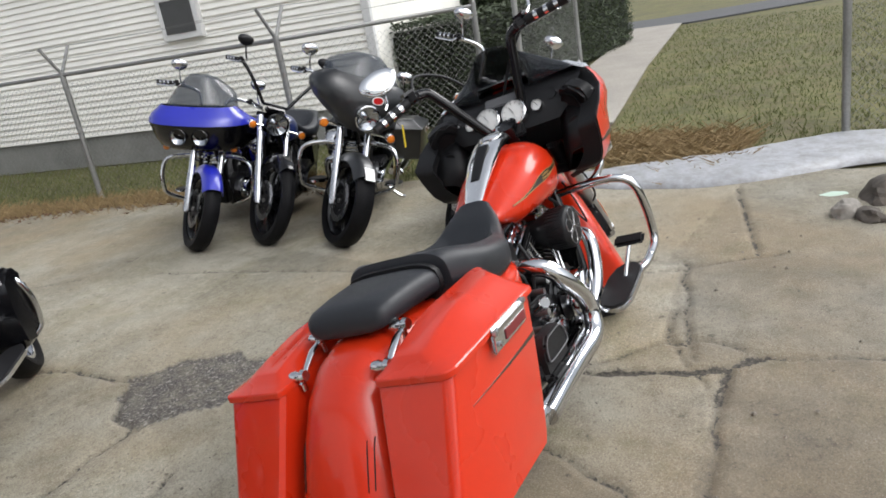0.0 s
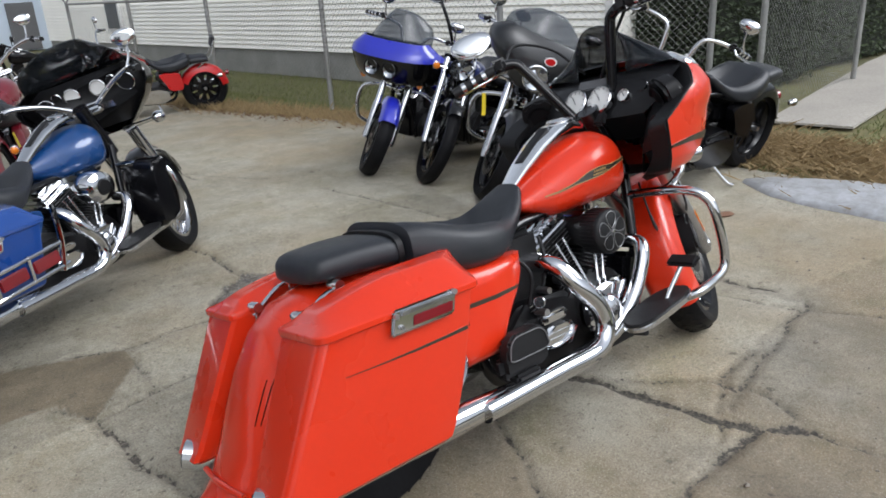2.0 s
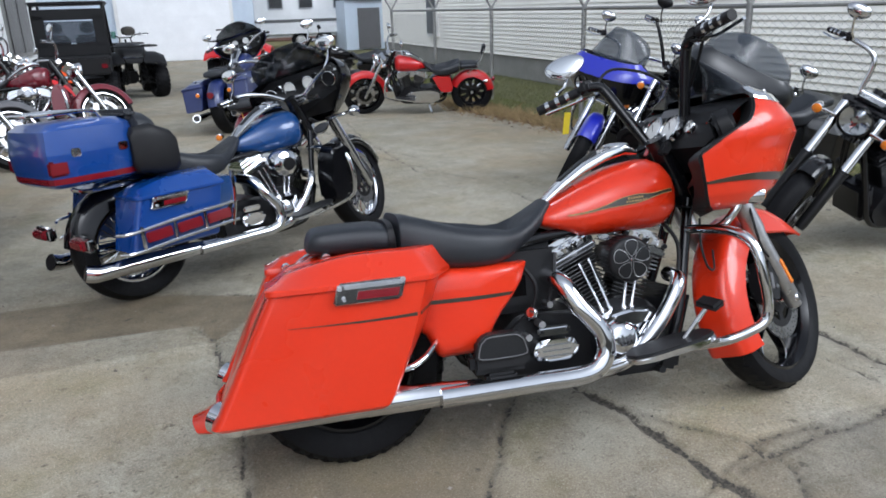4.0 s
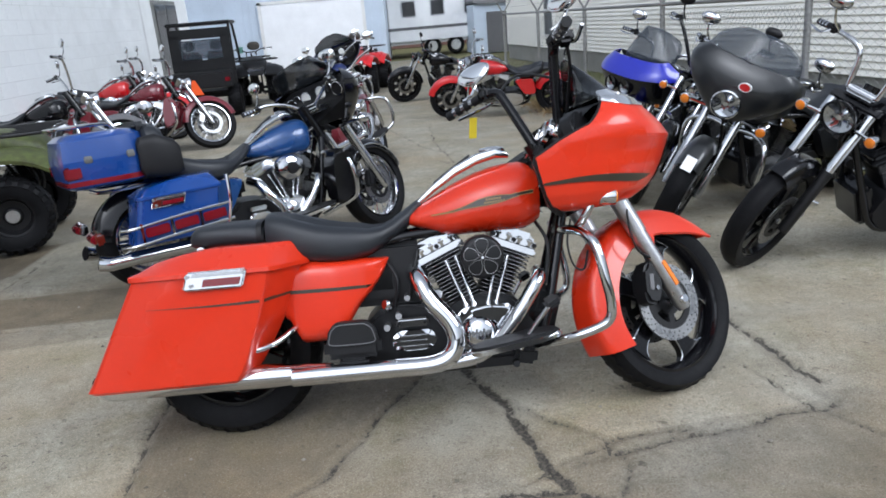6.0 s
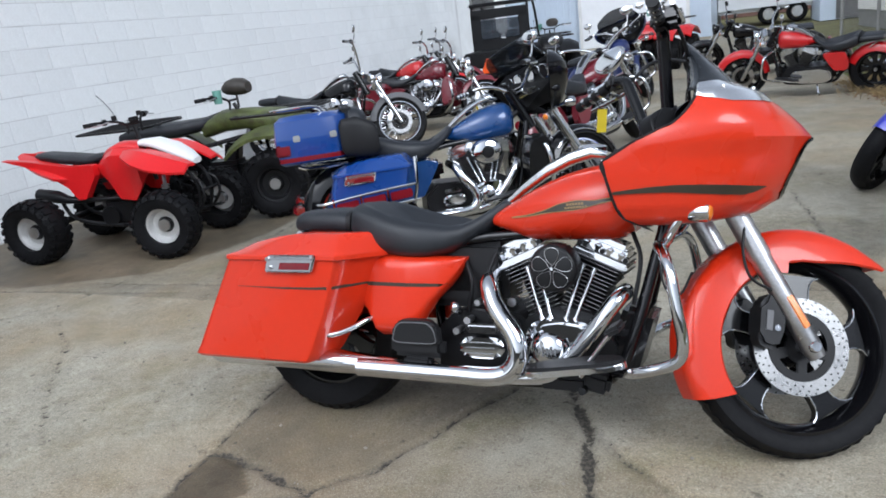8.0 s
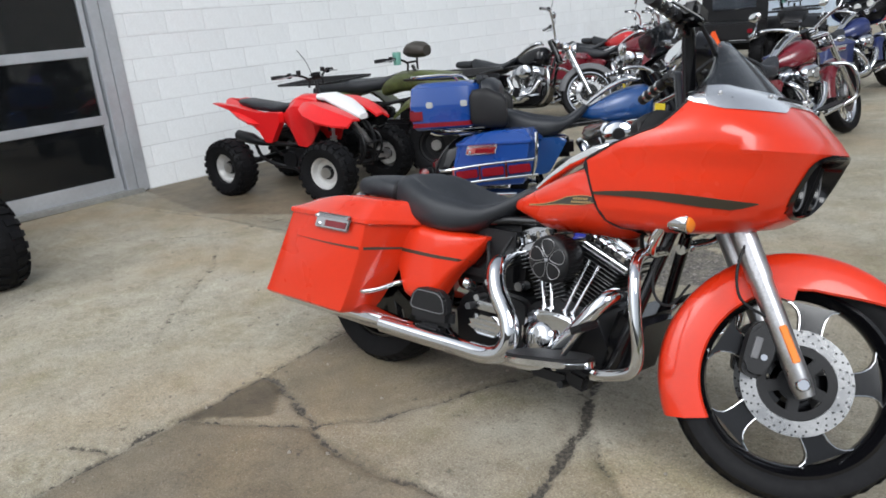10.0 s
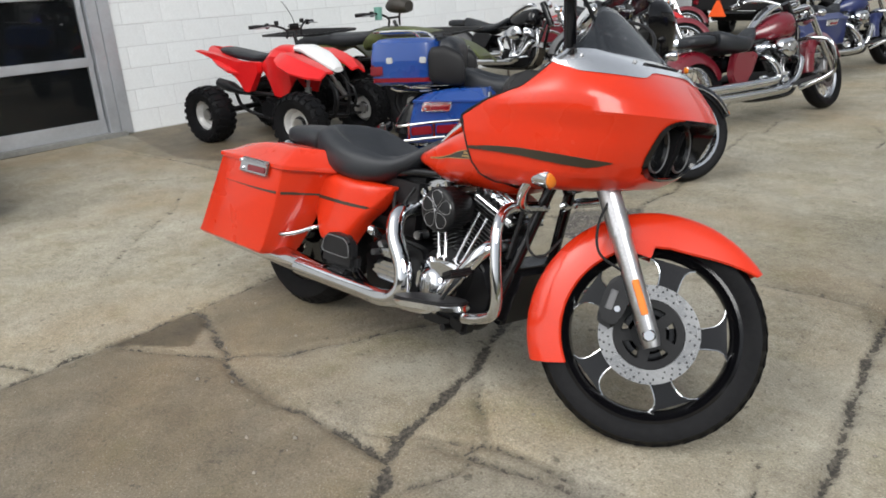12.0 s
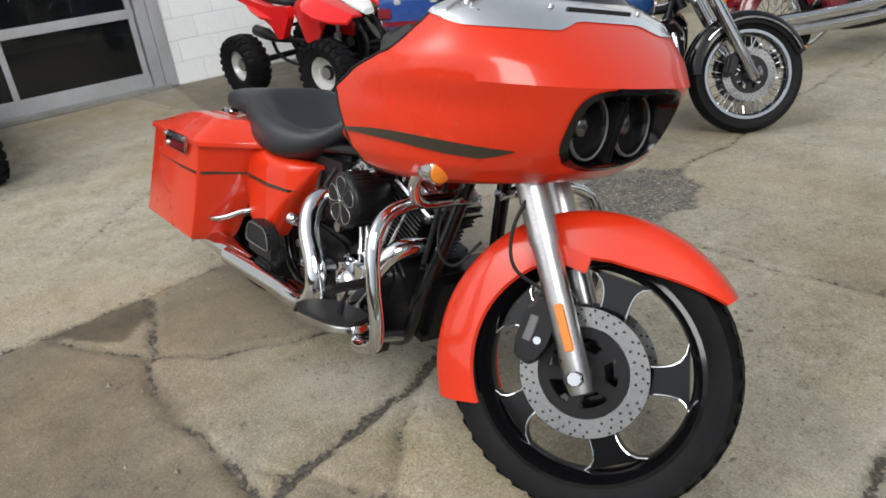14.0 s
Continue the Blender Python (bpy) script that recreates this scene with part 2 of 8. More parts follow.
def structure(name, bm, mat, label, category, smooth=0, kind="structure"):
    ob = part(name, bm, mat, None, smooth=smooth)
    return tagged(ob, label, category, kind=kind)


BLOCK = material("white_painted_block", (0.80, 0.82, 0.83), 0.62, grain=0.05, scale=60, big=0.06, big_scale=1.2, bump=0.35, dirt=(0.42, 0.42, 0.40), dirt_amount=0.10, island=0.05)
JOINT = material("painted_mortar", (0.66, 0.67, 0.68), 0.7, grain=0.1, scale=60, big=0.15, big_scale=2)
SIDING = material("cream_vinyl_siding", (0.90, 0.885, 0.82), 0.5, grain=0.04, scale=40, big=0.06, big_scale=1.0, island=0.03)
FOUNDATION = material("grey_foundation", (0.22, 0.22, 0.205), 0.85, grain=0.15, scale=30, big=0.2, bump=0.3)
CORRUGATED = material("blue_grey_steel_sheet", (0.50, 0.57, 0.66), 0.45, metal=0.1, grain=0.04, big=0.08, big_scale=0.8)
ROLLUP = material("white_door_panel", (0.74, 0.75, 0.77), 0.45, grain=0.03, big=0.05)
ALUMINIUM = material("grey_aluminium_frame", (0.50, 0.52, 0.55), 0.35, metal=0.5, grain=0.05, big=0.08, big_scale=4)
GALV = material("galvanised_steel", (0.30, 0.30, 0.29), 0.5, metal=0.7, grain=0.15, scale=50, big=0.2)
ROOM_SHADE = material("showroom_shade", (0.012, 0.012, 0.012), 0.8, grain=0.2, big=0.3)
WINDOW = glass("window_glass", (0.008, 0.009, 0.010), 0.03, 0.72)
BRICK = material("brown_brick", (0.12, 0.065, 0.05), 0.85, grain=0.25, scale=20, big=0.2)
SHINGLE = material("grey_shingles", (0.16, 0.16, 0.17), 0.85, grain=0.3, scale=25, big=0.2)
WOOD_TRIM = material("white_painted_trim", (0.66, 0.66, 0.65), 0.5, grain=0.06, big=0.1)
GRASS_SOIL = material("winter_lawn_soil", (0.115, 0.115, 0.042), 0.95, grain=0.45, scale=14, big=0.35, big_scale=0.9, bump=0.6, dirt=(0.15, 0.115, 0.055), dirt_amount=0.5)
BLADE = material("winter_grass_blade", (0.125, 0.14, 0.045), 0.8, grain=0.1, island=0.35)
STRAW = material("dry_straw", (0.30, 0.215, 0.105), 0.85, grain=0.15, island=0.35)
LEAF = material("dead_leaf", (0.16, 0.085, 0.05), 0.85, grain=0.2, island=0.5)
HEDGE_LEAF = material("hedge_leaf", (0.042, 0.060, 0.024), 0.7, grain=0.15, island=0.45)
HEDGE_SHADE = material("hedge_inner_shade", (0.012, 0.016, 0.008), 0.9, grain=0.3, scale=20)
WALK = material("pale_concrete_walk", (0.34, 0.315, 0.275), 0.88, grain=0.18, scale=40, big=0.12, big_scale=1.5, bump=0.3)
ASPHALT = material("asphalt", (0.09, 0.092, 0.095), 0.9, grain=0.3, scale=60, big=0.15)
SNOW = material("old_grey_ice", (0.40, 0.41, 0.43), 0.4, grain=0.12, scale=30, big=0.15, big_scale=4, bump=0.4, dirt=(0.20, 0.185, 0.16), dirt_amount=0.5)
ROCK = material("broken_concrete_rock", (0.30, 0.28, 0.25), 0.9, grain=0.25, scale=25, big=0.2, bump=0.5)
DARK_ROCK = material("dark_rubble", (0.11, 0.095, 0.08), 0.9, grain=0.25, scale=25, big=0.2, bump=0.5)
FOAM = material("pale_green_scrap", (0.50, 0.62, 0.52), 0.6)

ground = structure("ground", polygon([(-600, -600), (600, -600), (600, 600), (-600, 600)], -0.03), GRASS_SOIL, "rough winter ground reaching the horizon", "ground")

# white block shop wall: blocks proud of their joints
WX = -4.66
shop = thing("shop_building", at(0, 0, 0), "white painted concrete block shop building", "building")
shop["kind"] = "structure"
bm = box((0.24, 12.5, 4.6), at(WX - 0.135, 7.37, 2.3))
add_box(bm, (0.24, 12.0, 1.7), at(WX - 0.135, -4.88, 3.75))
add_box(bm, (0.24, 8.465, 2.9), at(WX - 0.135, -6.7675, 1.45))
add_box(bm, (9.0, 0.24, 4.6), at(WX - 4.6, 13.5, 2.3))
add_box(bm, (9.0, 0.24, 4.6), at(WX - 4.6, -10.9, 2.3))
part("wall", bm, JOINT, shop, smooth=0)
bm = box((9.4, 25.0, 0.16), at(WX - 4.5, 1.3, 4.68))
part("roof", bm, SHINGLE, shop, smooth=0)
block_mesh = None


def block_piece(parent, x, y0, y1, z0, z1, store):
    key = round(y1 - y0, 3)
    if key not in store:
        bm = box((0.018, (y1 - y0) - 0.007, (z1 - z0) - 0.008), Matrix(), 0.002)
        me = bpy.data.meshes.new("block")
        bm.to_mesh(me)
        bm.free()
        me.materials.append(BLOCK)
        store[key] = me
    ob = new("block", store[key])
    ob.parent = parent
    ob.location = (x, (y0 + y1) / 2, (z0 + z1) / 2)


# glazed sectional door
door = thing("door_1", at(WX, 0, 0), "closed glazed overhead door in a grey aluminium frame", "door")
door["kind"] = "structure"
DY0, DY1, DZ = -2.42, 1.0, 2.88
bm = bmesh.new()
for y in (DY0 - 0.058, DY1 + 0.058):
    add_box(bm, (0.16, 0.10, DZ), at(-0.06, y, DZ / 2 + 0.02), 0.008)
add_box(bm, (0.16, DY1 - DY0 + 0.24, 0.12), at(-0.06, (DY0 + DY1) / 2, DZ + 0.06), 0.008)
part("door_frame", bm, ALUMINIUM, door)
part("jamb_cover", box((0.024, 0.11, DZ), at(0.014, DY1 + 0.166, DZ / 2 + 0.02), 0.004), ALUMINIUM, door)
rails = [0.10, 0.72, 1.33, 1.94, 2.55, 2.84]
for i, z in enumerate(rails):
    part("rail", box((0.05, DY1 - DY0, 0.15 if i == 0 else 0.085), at(-0.06, (DY0 + DY1) / 2, z), 0.006), ALUMINIUM, door)
stiles = [DY1 - 0.03, -0.155, -1.285, DY0 + 0.03]
for y in stiles:
    part("stile", box((0.046, 0.05, DZ), at(-0.062, y, DZ / 2 + 0.03), 0.006), ALUMINIUM, door)
for i in range(len(rails) - 1):
    for j in range(len(stiles) - 1):
        y0, y1 = stiles[j + 1], stiles[j]
        part("pane", box((0.008, y1 - y0 - 0.06, rails[i + 1] - rails[i] - 0.07), at(-0.065, (y0 + y1) / 2, (rails[i] + rails[i + 1]) / 2)), WINDOW, door, smooth=0)
part("sill", box((0.20, DY1 - DY0 + 0.3, 0.05), at(-0.02, (DY0 + DY1) / 2, 0.02), 0.01), FOUNDATION, door)
bm = box((5.0, 10.0, 0.05), at(WX - 2.75, -1.0, 0.0))
structure("showroom_floor", bm, FOUNDATION, "dim showroom floor behind the glazed door", "floor")
# back sheet coloured near black: the unlit room's shade is in its colour
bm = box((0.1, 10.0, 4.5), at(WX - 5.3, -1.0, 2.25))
structure("wall_showroom", bm, ROOM_SHADE, "showroom back wall painted near black for the unlit room", "wall")

# cream clapboard house along the fence
HA = Vector((5.92, 3.75, 0))
HB = Vector((3.85, 21.0, 0))
hdir = (HB - HA).normalized()
hnorm = Vector((-hdir.y, hdir.x, 0))
hm = Matrix(((hdir.x, -hdir.y, 0, HA.x), (hdir.y, hdir.x, 0, HA.y), (0, 0, 1, 0), (0, 0, 0, 1)))
house = thing("house", hm, "long cream clapboard house on a grey foundation", "house")
house["kind"] = "structure"
HL = (HB - HA).length
part("foundation", box((HL - 0.04, 8.0, 0.42), at(HL / 2, -4.03, 0.20), 0.0), FOUNDATION, house, smooth=0)
part("wall", box((HL - 0.02, 8.0, 3.0), at(HL / 2, -4.02, 1.92)), SIDING, house, smooth=0)
bm = prism([(-8.6, 3.42), (0.45, 3.42), (0.45, 3.52), (-4.0, 5.3), (-8.6, 3.52)], -0.3, HL + 0.3, 0, Matrix(((0, 1, 0, 0), (1, 0, 0, 0), (0, 0, 1, 0), (0, 0, 0, 1))))
part("roof", bm, SHINGLE, house, smooth=0)
for y, w, h, z in ((2.6, 0.62, 1.0, 2.0), (12.9, 0.75, 1.35, 1.35)):
    wb = part("window_frame", box((w, 0.10, h), at(y, 0.02, z), 0.01), WOOD_TRIM, house, "white window frame")
    part("pane", box((w - 0.16, 0.02, h - 0.16), at(y, 0.07, z)), WINDOW, wb, smooth=0)
    part("sash", box((w - 0.14, 0.03, 0.05), at(y, 0.08, z), 0.004), WOOD_TRIM, wb)
part("corner_board", box((0.10, 0.06, 3.0), at(0.04, 0.0, 1.92), 0.004), WOOD_TRIM, house)
course_bm = prism([(-0.0, 0.0), (0.026, 0.0), (0.027, 0.005), (0.004, 0.082), (0.0, 0.082)], 0, HL, 0, Matrix(((0, 1, 0, 0), (1, 0, 0, 0), (0, 0, 1, 0), (0, 0, 0, 1))))
course = bpy.data.meshes.new("clapboard")
course_bm.to_mesh(course)
course_bm.free()
course.materials.append(SIDING)
for k in range(37):
    ob = new("clapboard", course)
    ob.parent = house
    ob.location = (0, -0.018, 0.42 + 0.081 * k)

# metal garage at the far end of the lot
garage = thing("garage", at(0, 0, 0), "blue-grey metal garage with a white roll-up door", "garage")
garage["kind"] = "structure"
GY = 23.0
bm = box((10.0, 6.0, 3.3), at(-4.95, GY + 3.02, 1.65))
part("wall", bm, CORRUGATED, garage, smooth=0)
bm = bmesh.new()
for k in range(47):
    x = -9.85 + 0.21 * k
    if -4.1 < x < -0.55:
        add_box(bm, (0.05, 0.03, 1.1), at(x, GY + 0.005, 2.75), 0.008)
    else:
        add_box(bm, (0.05, 0.03, 3.25), at(x, GY + 0.005, 1.64), 0.008)
tagged(part("rib", bm, CORRUGATED, garage, smooth=0), kind="stuff")
bm = prism([(GY - 0.35, 3.3), (GY + 6.4, 3.3), (GY + 3.0, 4.3)], -10.2, 0.35, 0, Matrix(((0, 1, 0, 0), (1, 0, 0, 0), (0, 0, 1, 0), (0, 0, 0, 1))))
part("roof", bm, SHINGLE, garage, smooth=0)
gd = part("roll_up_door", box((3.3, 0.04, 2.2), at(-2.33, GY - 0.01, 1.10), 0.005), ROLLUP, garage, "white roll-up door")
for k in range(5):
    part("panel", box((3.26, 0.03, 0.42), at(-2.33, GY - 0.025, 0.22 + 0.435 * k), 0.012), ROLLUP, gd)
bm = bmesh.new()
for x in (-4.03, -0.63):
    add_box(bm, (0.10, 0.06, 2.3), at(x, GY - 0.02, 1.15), 0.006)
add_box(bm, (3.5, 0.06, 0.10), at(-2.33, GY - 0.02, 2.26), 0.006)
part("door_trim", bm, WOOD_TRIM, garage)

# fence
def fence_run(name, points, height=1.72, barbs=True, label="chain-link fence with a top rail and barbed-wire arms"):
    f = thing(name, at(0, 0, 0), label, "fence")
    for i, (x, y) in enumerate(points):
        p = part("post", tube([(x, y, -0.05), (x, y, height)], 0.030, 12, 1), GALV, f)
        if barbs:
            part("arm", tube([(x, y, height - 0.02), (x - 0.16, y + 0.02, height + 0.26)], 0.017, 8, 1), GALV, p)
            part("arm", tube([(x, y, height - 0.02), (x + 0.16, y - 0.02, height + 0.26)], 0.017, 8, 1), GALV, p)
    for a, b in zip(points, points[1:]):
        a, b = Vector((*a, 0)), Vector((*b, 0))
        L, d = (b - a).length, (b - a).normalized()
        part("top_rail", tube([a + Vector((0, 0, height - 0.03)), b + Vector((0, 0, height - 0.03))], 0.021, 8, 1), GALV, f)
        bm = bmesh.new()
        step, hgt = 0.068, height - 0.08
        n = int(L / step)
        rows = int(hgt / step)
        for k in range(-rows, n + 1):
            for s in (1, -1):
                # each wire runs up at 45 degrees
                k0 = k if s > 0 else k + rows
                u0, u1 = k0 * step, (k0 + s * rows) * step
                z0, z1 = 0.04, 0.04 + rows * step
                lo, hi = min(u0, u1), max(u0, u1)
                if hi <= 0 or lo >= L:
                    continue
                def clip(u):
                    t = (u - u0) / (u1 - u0)
                    return z0 + (z1 - z0) * t
                ua, ub = max(0, min(L, u0)), max(0, min(L, u1))
                p, q = a + d * ua + Vector((0, 0, clip(ua))), a + d * ub + Vector((0, 0, clip(ub)))
                add_tube(bm, [p, q], 0.0013, 3, 1)
        part("wire_mesh", bm, GALV, f, smooth=0)
        if barbs:
            bm = bmesh.new()
            for dx, dz in ((-0.16, 0.26), (0.16, 0.26), (-0.08, 0.13)):
                add_tube(bm, [a + Vector((dx, 0, height + dz)), (a + b) / 2 + Vector((dx, 0, height + dz - 0.02)), b + Vector((dx, 0, height + dz))], 0.0022, 4, 3)
            part("barbed_wire", bm, GALV, f, smooth=0)
    return f


fence_run("fence", [(2.95, 14.6), (3.24, 11.8), (3.50, 9.12), (3.78, 6.36), (4.06, 3.6), (5.35, 2.2)], 1.37)
fence_run("gate", [(5.85, 1.98), (8.6, 2.25)], 1.37, False, "open chain-link gate leaf standing along the walk")
fence_run("fence", [(4.85, -0.98), (4.6, -3.6), (4.3, -6.5)], 1.6, False, "chain-link fence beside the lawn")

# walk, road and backdrop
structure("pavement", prism([(5.72, 1.80), (5.86, 1.08), (10.2, 1.72), (17.6, 2.6), (17.6, 3.75), (10.2, 2.75)], 0, 0.02, 0, Matrix(((1, 0, 0, 0), (0, 0, 1, 0), (0, 1, 0, 0), (0, 0, 0, 1)))), WALK, "pale concrete garden walk beside the hedge", "pavement")
structure("road", prism([(17.6, 8), (17.6, 2.4), (20.5, -2), (28, -8), (30, -7), (22.5, -0.5), (20.4, 3.5), (20.4, 8)], -0.02, 0.015, 0, Matrix(((1, 0, 0, 0), (0, 0, 1, 0), (0, 1, 0, 0), (0, 0, 0, 1)))), ASPHALT, "grey asphalt road beyond the lawn", "road")

# added low wall, never in view: gives chrome and black paint a dark reflection
bm = box((24.0, 0.3, 1.5), at(1.0, -11.0, 0.72))
structure("wall_south", bm, material("dark_reflection_wall", (0.16, 0.15, 0.135), 0.8, grain=0.15, scale=12, big=0.2, big_scale=0.7), "plain dark wall added out of view to darken reflections", "wall")


# ---------------------------------------------------------------- motorcycle pieces (x ahead, y to the rider's left, z up)
def wheel_matrix(x, z, steer=None):
    m = at(x, 0, z)
    return steer @ m if steer else m


def tyre(name, parent, m, r, half, rim, mat=RUBBER, knobs=0, tread=0):
    prof = [(-half * 0.78, rim), (-half * 0.98, rim + (r - rim) * 0.35), (-half * 0.95, rim + (r - rim) * 0.68), (-half * 0.62, r - 0.012), (-half * 0.25, r - 0.001),
            (half * 0.25, r - 0.001), (half * 0.62, r - 0.012), (half * 0.95, rim + (r - rim) * 0.68), (half * 0.98, rim + (r - rim) * 0.35), (half * 0.78, rim)]
    bm = lathe(prof, m, 56, closed=True)
    ob = part(name, bm, mat, parent, smooth=35)
    if tread:
        bm = bmesh.new()
        for k in range(tread):
            for side in (-1, 1):
                q = m @ at(0, 0, 0, 0, 360 * (k + 0.5 * (side > 0)) / tread, 0)
                add_box(bm, (math.tau * r / tread * 0.72, half * 0.42, 0.003), q @ at(0, side * half * 0.30, r - 0.0035, -side * 6, 0, side * 24), 0.001)
                add_box(bm, (math.tau * r / tread * 0.62, half * 0.36, 0.003), q @ at(0, side * half * 0.74, r - 0.0235, -side * 46, 0, side * 18), 0.001)
        tagged(part("tread", bm, mat, ob, smooth=0), kind="stuff")
    if knobs:
        bm = bmesh.new()
        for k in range(knobs):
            a = 360 * k / knobs
            for side in (-1, 1):
                b = m @ at(0, side * half * 0.45, 0, 0, a + (180 / knobs if side > 0 else 0), 0) @ at(0, 0, r - 0.006, -side * 10, 0, side * 6)
                add_box(bm, (math.tau * r / knobs * 0.55, half * 0.55, 0.018), b)
                b = m @ at(0, side * half * 0.93, 0, 0, a + (180 / knobs if side > 0 else 0), 0) @ at(0, 0, r - 0.035, -side * 62, 0, 0)
                add_box(bm, (math.tau * r / knobs * 0.45, 0.035, 0.02), b)
        tagged(part("tread", bm, mat, ob, smooth=0), kind="stuff")
    return ob


def spoked_rim(parent, m, rim, half, count=40, name="rim"):
    bm = lathe([(-half * 0.8, rim + 0.004), (-half * 0.8, rim - 0.012), (-half * 0.3, rim - 0.03), (half * 0.3, rim - 0.03), (half * 0.8, rim - 0.012), (half * 0.8, rim + 0.004)], m, 48, closed=True)
    add_lathe(bm, [(-0.07, 0), (-0.07, 0.03), (-0.03, 0.045), (0.03, 0.045), (0.07, 0.03), (0.07, 0)], m, 20)
    r = part(name, bm, CHROME, parent)
    bm = bmesh.new()
    for k in range(count):
        a, side = math.tau * k / count, (-1) ** k
        b = a + side * 0.35 * (1 if k % 4 < 2 else -1)
        add_tube(bm, [m @ Vector((0.042 * math.cos(b), side * 0.035, 0.042 * math.sin(b))), m @ Vector(((rim - 0.02) * math.cos(a), 0, (rim - 0.02) * math.sin(a)))], 0.003, 5)
    part("lacing", bm, CHROME, r, "thin chrome spokes")
    return r


def cast_rim(parent, m, rim, half, count=9, mat=BLACK, edge=CHROME, width=0.034, curve=0.0, split=False, name="rim"):
    bm = lathe([(-half * 0.82, rim + 0.006), (-half * 0.82, rim - 0.012), (-half * 0.25, rim - 0.034), (half * 0.25, rim - 0.034), (half * 0.82, rim - 0.012), (half * 0.82, rim + 0.006)], m, 56, closed=True)
    add_lathe(bm, [(-0.06, 0), (-0.06, 0.035), (-0.03, 0.055), (0.03, 0.055), (0.06, 0.035), (0.06, 0)], m, 24)
    r = part(name, bm, mat, parent)
    for k in range(count):
        a = 360 * k / count
        bm = bmesh.new()
        rings = []
        for j in range(9):
            t = j / 8
            rad = 0.045 + (rim - 0.03 - 0.045) * t
            bend = curve * math.sin(math.pi * t) + (curve * 0.6) * t * t
            w = width * (1.15 - 0.9 * math.sin(math.pi * min(1, t * 0.95)) * 0.45 + (0.75 * t ** 4))
            th = 0.020 - 0.008 * t
            rings.append([m @ at(0, 0, 0, 0, -a, 0) @ Vector((rad, y, zz + bend)) for y, zz in ((-th, -w), (th, -w), (th, w), (-th, w))])
        ring_faces(bm, rings)
        bmesh.ops.bevel(bm, geom=[e for e in bm.edges], offset=0.003, segments=1, affect="EDGES")
        part("spoke", bm, mat, r)
    return r


def rotor(parent, m, r, y, inner=0.635, name="brake_disc"):
    bm = bmesh.new()
    th = 0.0028
    n = 72
    add_lathe(bm, [(y - th, r), (y - th, r * inner * 1.12), (y + th, r * inner * 1.12), (y + th, r)], m, n, closed=True)
    ob = part(name, bm, DISC, parent, "drilled steel brake disc")
    bm = bmesh.new()
    for k in range(30):
        for q, rr in ((0, 0.90), (0.4, 0.80), (0.7, 0.97)):
            a = math.tau * (k + q) / 30
            if (k % 5 == 4) and q:
                continue
            add_lathe(bm, [(y - 0.0036, 0.0), (y - 0.0036, 0.0032), (y + 0.0036, 0.0032), (y + 0.0036, 0.0)], m @ at(rr * r * math.cos(a), 0, rr * r * math.sin(a)), 6)
    tagged(part("drilling", bm, ENGINE, ob, smooth=0), kind="stuff")
    bm = lathe([(y - 0.004, 0.02), (y - 0.004, r * 0.34), (y + 0.004, r * 0.34), (y + 0.004, 0.02)], m, 32, closed=True)
    for k in range(5):
        add_box(bm, (r * 0.36, 0.0078, r * 0.22), m @ at(0, 0, 0, 0, 72 * k + 20, 0) @ at(r * 0.44, y, 0), 0.003)
    add_lathe(bm, [(y - 0.004, r * 0.54), (y - 0.004, r * 0.70), (y + 0.004, r * 0.70), (y + 0.004, r * 0.54)], m, 48, closed=True)
    part("disc_carrier", bm, ENGINE, ob)
    return ob


def headlamp(parent, m, r, name="headlight", deep=0.09, shell=CHROME):
    """Looks along local -y."""
    bm = lathe([(deep, 0.0), (deep * 0.95, r * 0.35), (deep * 0.6, r * 0.8), (0, r * 1.04), (-0.012, r * 1.06), (-0.016, r * 0.98), (-0.004, r * 0.93)], m, 28, cap=False)
    h = part(name, bm, shell, parent)
    part("reflector", lathe([(0.03, 0.0), (0.022, r * 0.5), (0.0, r * 0.93), (0.004, r * 0.94), (0.034, r * 0.4), (0.036, 0)], m, 28), LAMP_GLASS, h, "bright ribbed headlight glass")
    part("bulb_cap", lathe([(-0.002, 0), (-0.002, r * 0.16), (0.03, r * 0.18)], m, 14), CHROME, h)
    return h


def mirror(parent, m, name="mirror", w=0.075, h=0.048, shell=CHROME, stalk=0.16):
    """A teardrop mirror; the glass looks along local -x (to the rider)."""
    rings = []
    for x, f in ((0.028, 0.35), (0.02, 0.8), (0.004, 1.0), (-0.004, 1.0), (-0.007, 0.93)):
        rings.append([m @ Vector((x, w * f * math.cos(a) * (1 + 0.18 * math.sin(a)), h * f * math.sin(a))) for a in (math.tau * k / 24 for k in range(24))])
    bm = loft(rings)
    add_tube(bm, [m @ Vector((0.02, 0, -h * 0.6)), m @ Vector((0.015, 0.02, -h - stalk * 0.5)), m @ Vector((-0.005, 0.05, -h - stalk))], 0.006, 8)
    ob = part(name, bm, shell, parent)
    rings = [[m @ Vector((x, w * f * math.cos(a) * (1 + 0.18 * math.sin(a)), h * f * math.sin(a))) for a in (math.tau * k / 24 for k in range(24))] for x, f in ((-0.0072, 0.9), (-0.0095, 0.87), (-0.0130, 0.6), (-0.0150, 0.3), (-0.0155, 0.03))]
    part("mirror_glass", loft(rings), MIRROR, ob, smooth=60)
    return ob


MIRROR = material("mirror_glass", (0.9, 0.92, 0.93), 0.02, metal=1.0)


